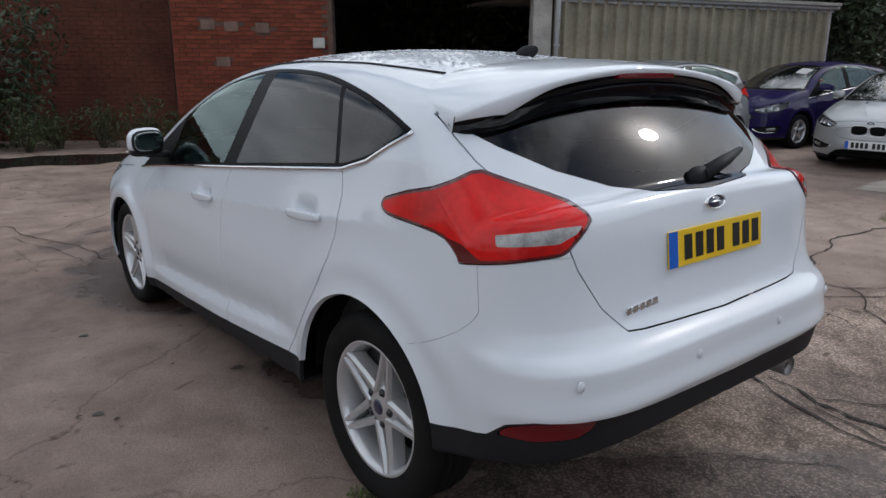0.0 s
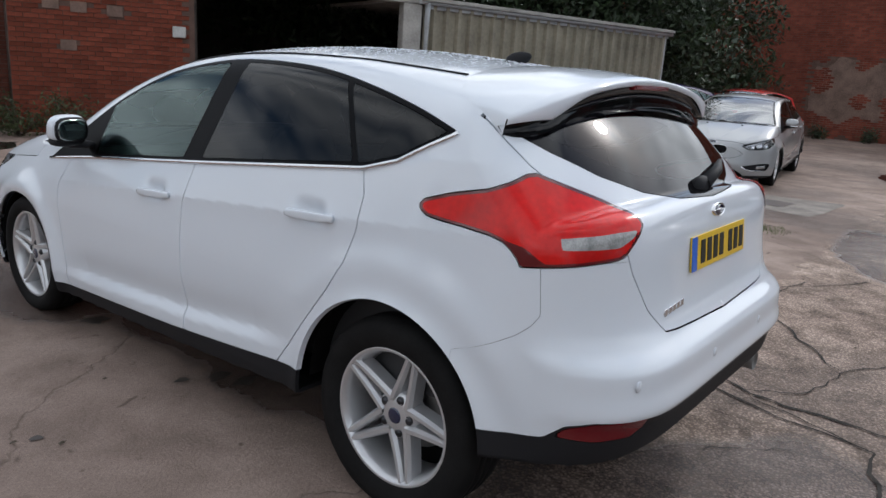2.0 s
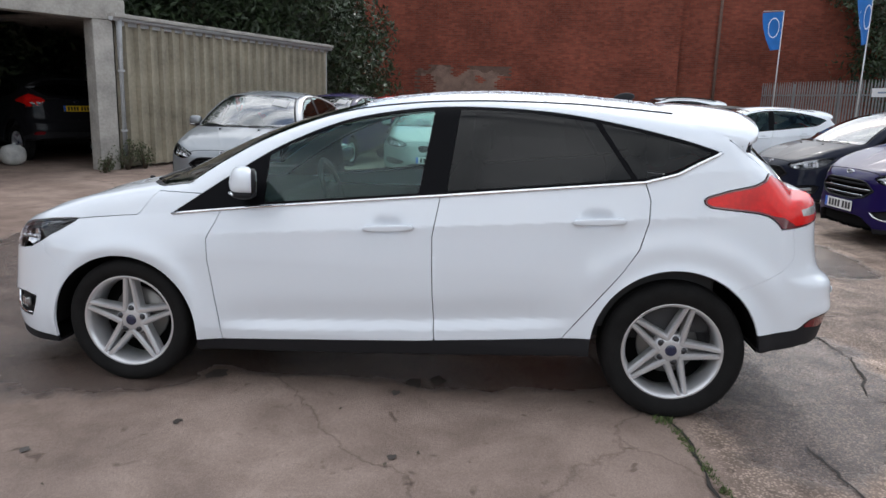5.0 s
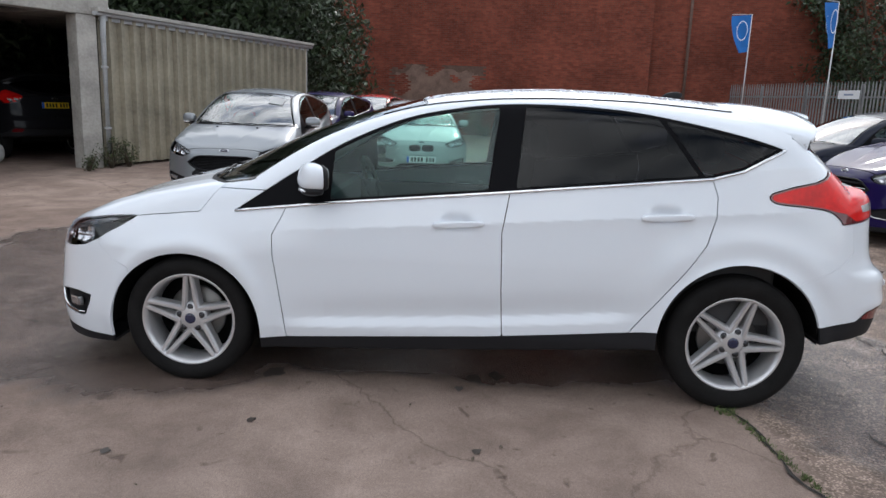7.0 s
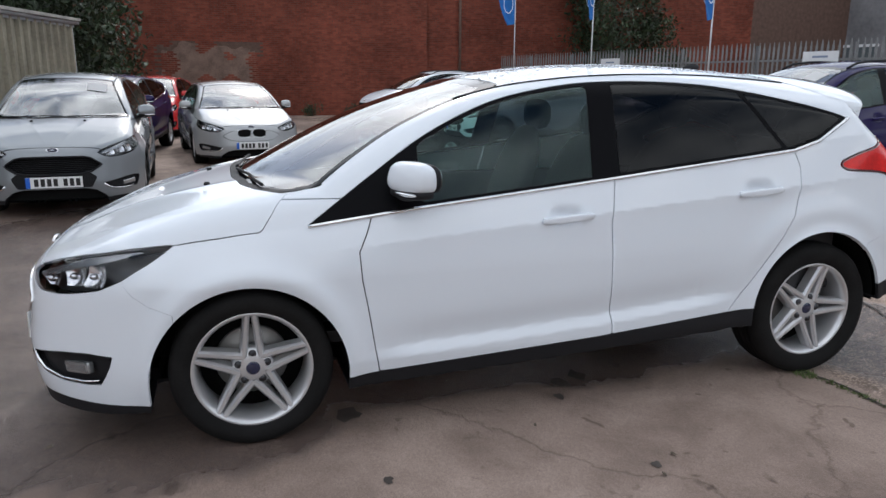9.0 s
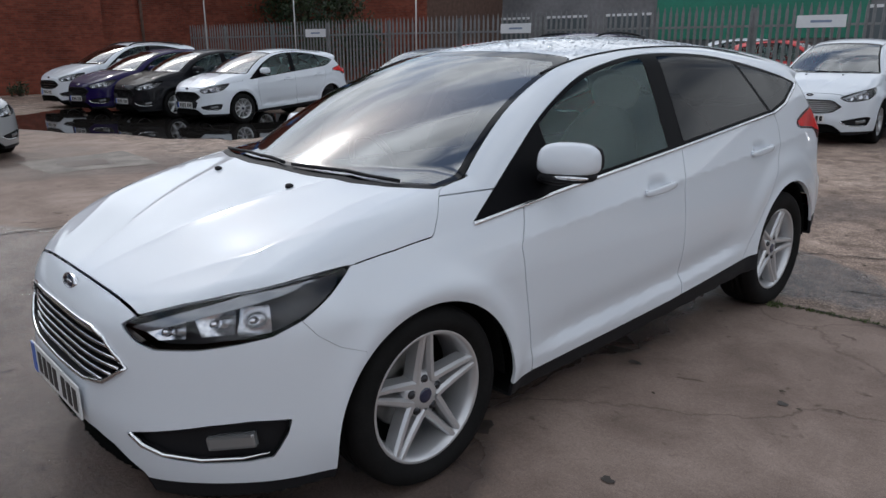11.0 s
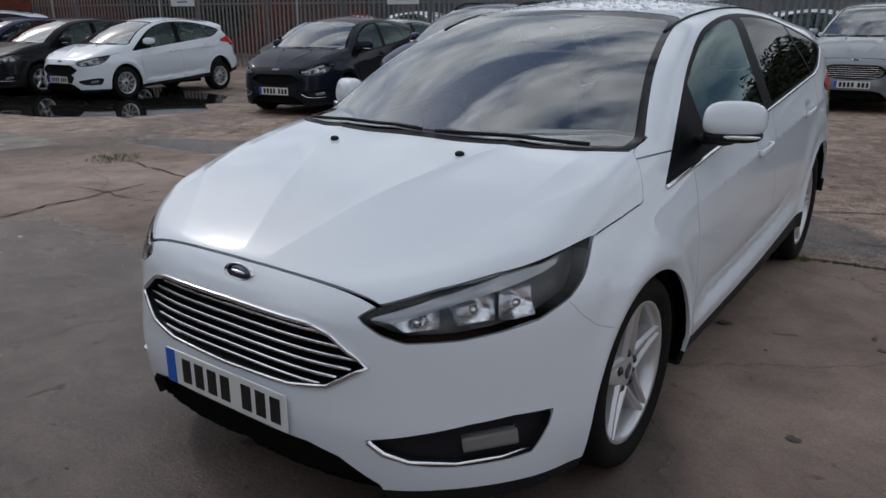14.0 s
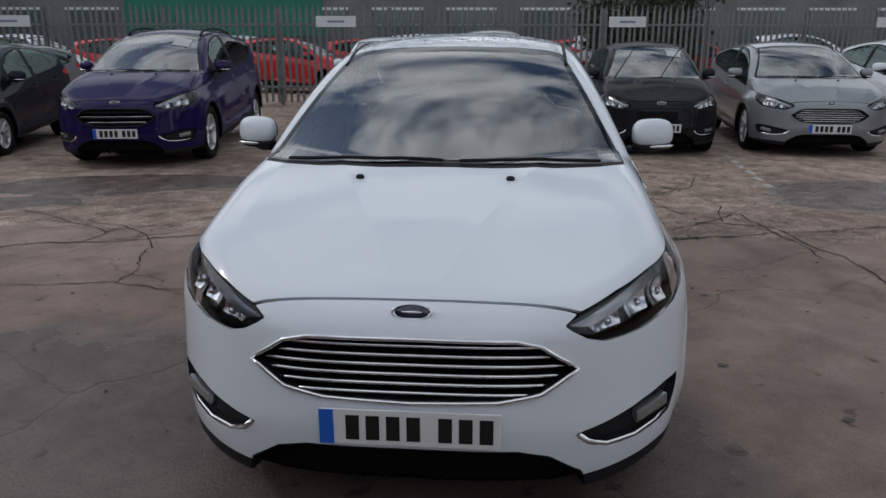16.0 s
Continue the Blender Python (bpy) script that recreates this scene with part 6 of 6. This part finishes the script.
def brick_face(parent, m, ln, z0, z1, seed, mat, skip=None):
    v, f = brick_boxes(ln, z0, z1, seed, skip)
    ob = new("brickwork", to_mesh("brickwork", v, f, mat, smooth=False))
    ob.parent = parent
    ob["kind"] = "stuff"
    return tagged(ob, "rows of weathered red bricks")


# tall warehouse wall at the back
w1 = wall("wall_east", (26.0, 14.0), (26.0, -6.7), 6.6, 0.5, M_MORTAR, "tall weathered red brick warehouse wall")
w2 = wall("wall_east_far", (26.35, -6.7), (26.35, -42.0), 6.4, 0.5, M_MORTAR, "tall dark red brick wall beyond the fence")
brick_face(w1, None, 20.7, 0, 6.6, 1, M_BRICKD, skip=lambda x, z: abs(x - 12.2) < 1.9 and z < 2.75 and noise.noise(Vector((x * 1.1, z * 1.3, 2))) > -0.05)
brick_face(w2, None, 16.0, 0, 6.4, 2, M_BRICKD)
b = bmesh.new()
_vs = []
for k in range(60):
    a = 2 * math.pi * k / 60
    q = Vector((math.copysign(abs(math.cos(a)) ** 0.45, math.cos(a)), math.copysign(abs(math.sin(a)) ** 0.45, math.sin(a)), 0))
    w_ = noise.noise(q * 3.1) * 0.3 + noise.noise(q * 11) * 0.12
    _vs.append(b.verts.new((12.2 + q.x * (1.75 + w_), -0.004, 1.45 + q.y * (1.2 + w_))))
b.faces.new(_vs)
bmesh.ops.recalc_face_normals(b, faces=b.faces)
tagged(part("render_patch", b, M_RENDER, w1), "flaking pale render patch on bricks")
part("drainpipe", tube([(26.2, -8.2, 0), (26.2, -8.2, 6.3)], 0.06, 8), M_MORTAR, w2, "dark iron drainpipe").matrix_parent_inverse = w2.matrix_world.inverted()

# brick building by the garage
FA, FB, FC = (8.32, 6.66), (4.85, 8.65), (2.44, 10.04)
M_FACE = wall_frame(FC, FB)[0]
pier_len = (Vector(FB) - Vector(FC)).length
pier = wall("wall_pier", FC, FB, 3.7, 0.6, M_MORTAR, "red brick pier with pale patched bricks")
left_a = (-9.0, 17.2)
left_b = (2.58, 10.5)
M_SOOT = material("sooty red brick", (0.135, 0.046, 0.032), rough=0.9, vary=0.6, scale=0.9, bump=0.3, bump_scale=30, spec=0.15)
wl_ob = wall("wall_left", left_a, left_b, 3.6, 0.4, M_MORTAR, "dark stained red brick wall behind shrubs")
left_len = (Vector(left_b) - Vector(left_a)).length
brick_face(wl_ob, None, left_len, 0, 3.6, 4, M_SOOT)

# ---- corrugated shed and the open garage ----
M_SHED = material("faded beige steel sheet", (0.31, 0.275, 0.205), rough=0.6, vary=0.42, scale=1.6, bump=0.08, bump_scale=20)
M_CONC = material("weathered concrete frame", (0.40, 0.38, 0.35), rough=0.85, vary=0.4, scale=2.5, bump=0.3, bump_scale=35)
M_GUTTER = material("grey plastic gutter", (0.42, 0.43, 0.44), rough=0.5, vary=0.3, scale=3)
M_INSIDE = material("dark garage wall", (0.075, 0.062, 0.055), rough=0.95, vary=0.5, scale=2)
SA, SB = (8.42, 6.61), (15.1, 4.62)
ms, sl = wall_frame(SA, SB)
SHED_H = 2.62


def corrugated(ln, h, pitch=0.29, depth=0.075):
    vs, fs = [], []
    n = int(ln / pitch)
    xs = []
    for i in range(n):
        x = i * pitch
        xs += [(x, 0), (x + pitch * .55, 0), (x + pitch * .66, -depth), (x + pitch * .89, -depth)]
    xs.append((n * pitch, 0))
    for x, d in xs:
        vs += [(x, d, 0.05), (x, d, h), (x, d + 0.004, 0.05), (x, d + 0.004, h)]
    for i in range(len(xs) - 1):
        k = 4 * i
        fs += [(k, k + 4, k + 5, k + 1), (k + 2, k + 3, k + 7, k + 6)]
    return vs, fs


shed = empty("shed", ms)
tagged(shed, "beige corrugated steel shed with grey gutter", "shed")
v, f = corrugated(sl, SHED_H)
part("side_sheet", to_mesh("side_sheet", v, f, M_SHED, smooth=False), M_SHED, shed, "beige corrugated steel side")
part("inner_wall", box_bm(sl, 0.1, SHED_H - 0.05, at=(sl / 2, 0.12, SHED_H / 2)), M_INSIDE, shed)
part("end_wall", box_bm(0.1, 6.0, SHED_H, at=(sl - 0.05, 3.1, SHED_H / 2)), M_SHED, shed)
part("roof", box_bm(sl + 0.3, 6.6, 0.07, at=(sl / 2, 3.1, SHED_H + 0.07), bevel=0.01), M_CONC, shed, "grey sheet roof")
part("fascia", box_bm(sl + 0.1, 0.03, 0.12, at=(sl / 2 + 0.05, -0.045, SHED_H - 0.03), bevel=0.004), M_GUTTER, shed)
part("gutter", tube([(-0.15, -0.10, SHED_H + 0.02), (sl * .5, -0.10, SHED_H + 0.01), (sl + 0.16, -0.10, SHED_H)], 0.055, 10, flat=0.8), M_GUTTER, shed, "grey gutter")
part("downpipe", tube([(0.03, -0.10, SHED_H), (0.03, -0.085, 2.3), (0.03, -0.085, 0.03)], 0.05, 12), M_GUTTER, shed, "grey downpipe")
for z in (0.7, 1.75):
    part("pipe_bracket", lathe([(0.058, -.02), (0.062, 0), (0.058, .02)], axis="z", seg=16, at=(0.03, -0.085, z)), M_GUTTER, shed)
part("corner_trim", box_bm(0.06, 0.05, SHED_H, at=(sl + 0.01, -0.03, SHED_H / 2), bevel=0.008), M_GUTTER, shed, "pale corner trim")

mg, gl = wall_frame(FB, FA)
garage = empty("garage", mg)
tagged(garage, "open dark garage with pale concrete frame", "garage")
GH = 2.60
part("lintel", box_bm(gl + 1.0, 0.32, 0.36, at=(gl / 2 - 0.2, 0.1, GH + 0.18), bevel=0.015), M_CONC, garage, "pale concrete lintel")
part("post", box_bm(0.36, 0.30, GH, at=(gl - 0.12, 0.10, GH / 2), bevel=0.015), M_CONC, garage, "pale concrete post")
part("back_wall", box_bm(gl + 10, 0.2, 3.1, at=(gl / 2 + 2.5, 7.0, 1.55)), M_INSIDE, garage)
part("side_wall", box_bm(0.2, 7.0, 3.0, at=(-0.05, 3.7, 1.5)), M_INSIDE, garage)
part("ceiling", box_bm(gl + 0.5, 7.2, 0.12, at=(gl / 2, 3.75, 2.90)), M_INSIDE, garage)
M_DRUM = material("blue plastic", (0.05, 0.10, 0.13), rough=0.45, vary=0.3, scale=5)
M_SACK = material("white sacking", (0.5, 0.5, 0.48), rough=0.85, vary=0.4, scale=6)
M_YEL = material("yellow plastic", (0.6, 0.42, 0.03), rough=0.5)
for i, (u, v_) in enumerate(((2.35, 5.0), (2.85, 5.2), (1.9, 5.3), (3.3, 5.6))):
    for st in range(2):
        d = lathe([(0.0, 0.0), (0.19, 0.0), (0.2, 0.03), (0.2, 0.25), (0.205, 0.28), (0.2, 0.31), (0.2, 0.55), (0.16, 0.6), (0, 0.6)], axis="z", seg=20)
        o = tagged(part("plastic_drum", d, M_DRUM, None), "blue plastic drum standing in the garage", "drum", "drums in the garage")
        o.matrix_world = mg @ Matrix.Translation((u, v_, 0.35 + 0.605 * st))
    o = tagged(part("pallet", box_bm(0.46, 0.46, 0.35, at=(0, 0, 0.175), bevel=0.01), M_BARK, None), "low wooden crate under drums", "crate", "crates in the garage")
    o.matrix_world = mg @ Matrix.Translation((u, v_, 0))
for i, (u, v_) in enumerate(((2.2, 1.9), (2.7, 2.1), (3.0, 1.7), (1.9, 1.6))):
    o = tagged(part("sack", blob((0.22, 0.17, 0.19), (0, 0, 0.19), 2.6, 10), M_SACK if i != 3 else M_YEL, None), "filled sack on the garage floor" if i != 3 else "yellow plastic tub on the floor", "sack" if i != 3 else "tub", "sacks in the garage" if i != 3 else "")
    o.matrix_world = mg @ Matrix.Translation((u, v_, 0))
ob = tagged(part("wall_box", box_bm(0.21, 0.12, 0.18, bevel=0.02, at=(0, 0, 0)), M_SACK, None), "pale meter box on the brick pier", "box")
ob.matrix_world = M_FACE @ Matrix.Translation((pier_len - 0.25, -0.075, 1.75))
for k, (u, z) in enumerate(((0.62, 2.05), (1.02, 2.02), (1.55, 2.0), (0.85, 1.42))):
    ob = part("vent", box_bm(0.24, 0.03, 0.17, bevel=0.004, at=(u, -0.014, z)), M_RENDER, pier, "pale patched air brick")

# ---- palisade fence with signs and flags ----
M_GALV = material("galvanised steel", (0.23, 0.235, 0.24), rough=0.5, metal=0.35, vary=0.35, scale=4)
M_SIGN = material("white sign board", (0.72, 0.73, 0.75), rough=0.5, vary=0.1, scale=4)
M_SIGNINK = material("grey blue sign bars", (0.2, 0.25, 0.36), rough=0.5)
M_FLAG = material("blue flag cloth", (0.02, 0.16, 0.50), rough=0.8, vary=0.2, scale=3)
M_FLAGW = material("white flag print", (0.65, 0.7, 0.8), rough=0.8)
M_POLE = material("pale pole", (0.55, 0.55, 0.55), rough=0.4, metal=0.3)
PA, PB = (27.0, -10.0), (-14.0, -17.78)
mf, fl = wall_frame(PA, PB)
fence = empty("palisade_fence", mf)
tagged(fence, "grey galvanised palisade fence with pointed pales", "fence")


def pale_mesh():
    prof = [(-.034, .0), (-.024, -.012), (-.008, -.012), (0.0, -.003), (.008, -.012), (.024, -.012), (.034, .0)]
    vs, fs = [], []
    for z, s in ((0.08, 1), (2.25, 1), (2.42, .15)):
        vs += [(x * s, y, z) for x, y in prof] + [(x * s, y + .004, z) for x, y in prof]
    for r in range(2):
        for o in (0, 7):
            for i in range(6):
                k = r * 14 + o + i
                q = (k, k + 1, k + 15, k + 14)
                fs.append(q if o == 0 else q[::-1])
    return to_mesh("pale", vs, fs, M_GALV, smooth=False)


pm = pale_mesh()
count = int(fl / 0.155)
for i in range(count):
    o = new("pale", pm)
    o.parent = fence
    o.matrix_local = pose(0.07 + 0.155 * i, random.uniform(-.004, .004), random.uniform(-.012, .012), 0, random.uniform(-.5, .5), 0)
for z in (0.45, 1.95):
    part("rail", box_bm(fl, 0.05, 0.05, at=(fl / 2, 0.03, z)), M_GALV, fence)
for i in range(int(fl / 2.75) + 1):
    part("post", box_bm(0.10, 0.06, 2.35, at=(2.75 * i, 0.09, 1.175)), M_GALV, fence)


def along(x):
    """Distance along the fence at a given x of the plan."""
    return (PA[0] - x) / (PA[0] - PB[0]) * fl


for x in (19.35, 11.55, 4.0, -3.3, -10.5):
    s_ = empty("fence_sign", mf @ Matrix.Translation((along(x), -0.03, 2.02)) @ Euler((0, 0, math.pi)).to_matrix().to_4x4())
    tagged(s_, "white rectangular sign with a grey bar on the fence", "sign", "signs on the fence")
    part("board", box_bm(0.98, 0.012, 0.26, bevel=0.004, at=(0, 0.0, 0)), M_SIGN, s_)
    part("bar", box_bm(0.42, 0.004, 0.05, at=(0, 0.009, 0)), M_SIGNINK, s_)
for x, hgt, swing in ((25.0, 5.0, -100), (20.1, 4.85, -62), (14.85, 4.5, -75)):
    fp = empty("flag", mf @ Matrix.Translation((along(x), -0.25, 0)) @ pose(0, 0, 0, 0, 0, swing))
    tagged(fp, "blue feather flag with a pale oval on a pole", "flag", "flags along the fence")
    part("pole", tube([(0, 0, 0), (0, 0, hgt)], [0.03, 0.018], 8), M_POLE, fp, "pale pole")
    part("arm", tube([(0, 0, hgt), (0.75, 0.02, hgt - 0.03)], 0.012, 6), M_POLE, fp)
    vs, fs = [], []
    n, k = 12, 10
    for j in range(n + 1):
        t = j / n
        wdt = 0.72 * (1 - 0.55 * t ** 2.2)
        for i in range(k + 1):
            u = i / k
            vs.append((0.02 + wdt * u, 0.06 * math.sin(5 * u + 4 * t) * u, hgt - 0.03 - 1.35 * t - 0.05 * u))
    for j in range(n):
        for i in range(k):
            a = j * (k + 1) + i
            fs.append((a, a + 1, a + k + 2, a + k + 1))
    me = to_mesh("cloth", vs, fs, M_FLAG)
    part("cloth", me, M_FLAG, fp, "blue cloth")
    b = lathe([(0.24, -.004), (0.27, -.004), (0.27, .004), (0.24, .004), (0.24, -.004)], axis="y", seg=30)
    b = lathe([(0.0, -.004), (0.14, -.004), (0.14, .004), (0, .004)], axis="y", seg=20, bm=b)
    bmesh.ops.transform(b, matrix=Matrix.Translation((0.34, -0.045, hgt - 0.62)) @ Matrix.Diagonal((0.75, 1, 1.35, 1)), verts=b.verts)
    part("oval_print", b, M_FLAGW, fp, "pale oval print")
    b2 = b = lathe([(0.24, -.004), (0.27, -.004), (0.27, .004), (0.24, .004), (0.24, -.004)], axis="y", seg=30)
    bmesh.ops.transform(b2, matrix=Matrix.Translation((0.34, 0.10, hgt - 0.62)) @ Matrix.Diagonal((0.75, 1, 1.35, 1)), verts=b2.verts)
    part("oval_print", b2, M_FLAGW, fp, "pale oval print")

# ---- beyond the fence ----
M_FAR = material("far dark facade", (0.20, 0.20, 0.21), rough=0.9, vary=0.4, scale=0.6)
M_GREEN = material("green shopfront", (0.02, 0.20, 0.13), rough=0.5, vary=0.3, scale=1)
M_FARGLASS = material("far shop glass", (0.10, 0.12, 0.13), rough=0.1)
far = empty("shop_building", pose(0, -32, 0, 0, 0, 8))
tagged(far, "long dark shop building across the road", "building")
part("wall", box_bm(70, 5, 7, at=(0, -2.5, 3.5)), M_FAR, far)
part("roof", box_bm(71, 6, 0.3, at=(0, -2.5, 7.15)), M_FAR, far)
part("green_front", box_bm(9, 0.2, 2.6, at=(13, 0.1, 3.2), bevel=0.03), M_GREEN, far, "green panel shopfront")
for i in range(18):
    wdw = part("window", box_bm(2.2, 0.12, 1.7, at=(-30 + 3.5 * i, 0.03, 2.2), bevel=0.02), M_FARGLASS, far)
    part("window_frame", box_bm(2.4, 0.08, 0.12, at=(-30 + 3.5 * i, 0.06, 3.12)), M_SIGN, wdw)
# trees and a low wall close the yard behind the camera
wall("wall_west", (-24, -30), (-24, 30), 2.2, 0.3, M_BRICKD, "low brick wall behind the yard")
wall("wall_north", (-24, 30), (26, 30), 3.0, 0.3, M_BRICKD, "brick wall closing the yard")
for i, (x, y) in enumerate(((-22, -16), (-23, -9), (-22, -3), (-24, 4), (-22, 11), (-21, 19), (-12, 27))):
    tree(x, y, 4.6 + (i % 3) * 0.8, 2.3, 80 + i, "green tree along the yard's edge", 2500, 0.2)

# ---- the pier's bricks, one by one ----
def brick_meshes():
    out = []
    for ln in (0.215, 0.105):
        for p in (0.010, 0.014):
            v, f = brick_boxes(ln + 0.01, 0, 0.075, 1, proud=p)
            out.append(to_mesh("brick", v, f, M_BRICK, smooth=False))
    return out


BM_ = brick_meshes()
rb = random.Random(4)
for r in range(52):
    x = -0.1125 * (r % 2)
    while x < pier_len - 0.1:
        half = x < 0
        a = max(x, 0.0)
        hole = any(abs(a + 0.11 - u) < 0.14 and abs(r * .075 + .037 - z) < 0.1 for u, z in ((0.62, 2.05), (1.02, 2.02), (1.55, 2.0), (0.85, 1.42)))
        if not hole and a + (0.105 if half else 0.215) < pier_len and (r < 40):
            o = new("brick", BM_[(2 if half else 0) + rb.randrange(2)])
            o.parent = pier
            o.matrix_local = Matrix.Translation((a, 0, r * 0.075))
        x += 0.225
v, f = brick_boxes(pier_len, 40 * 0.075, 3.7, 5)
o = new("brickwork", to_mesh("brickwork", v, f, M_BRICKD, smooth=False))
o.parent = pier
o["kind"] = "stuff"
tagged(o, "rows of red bricks")
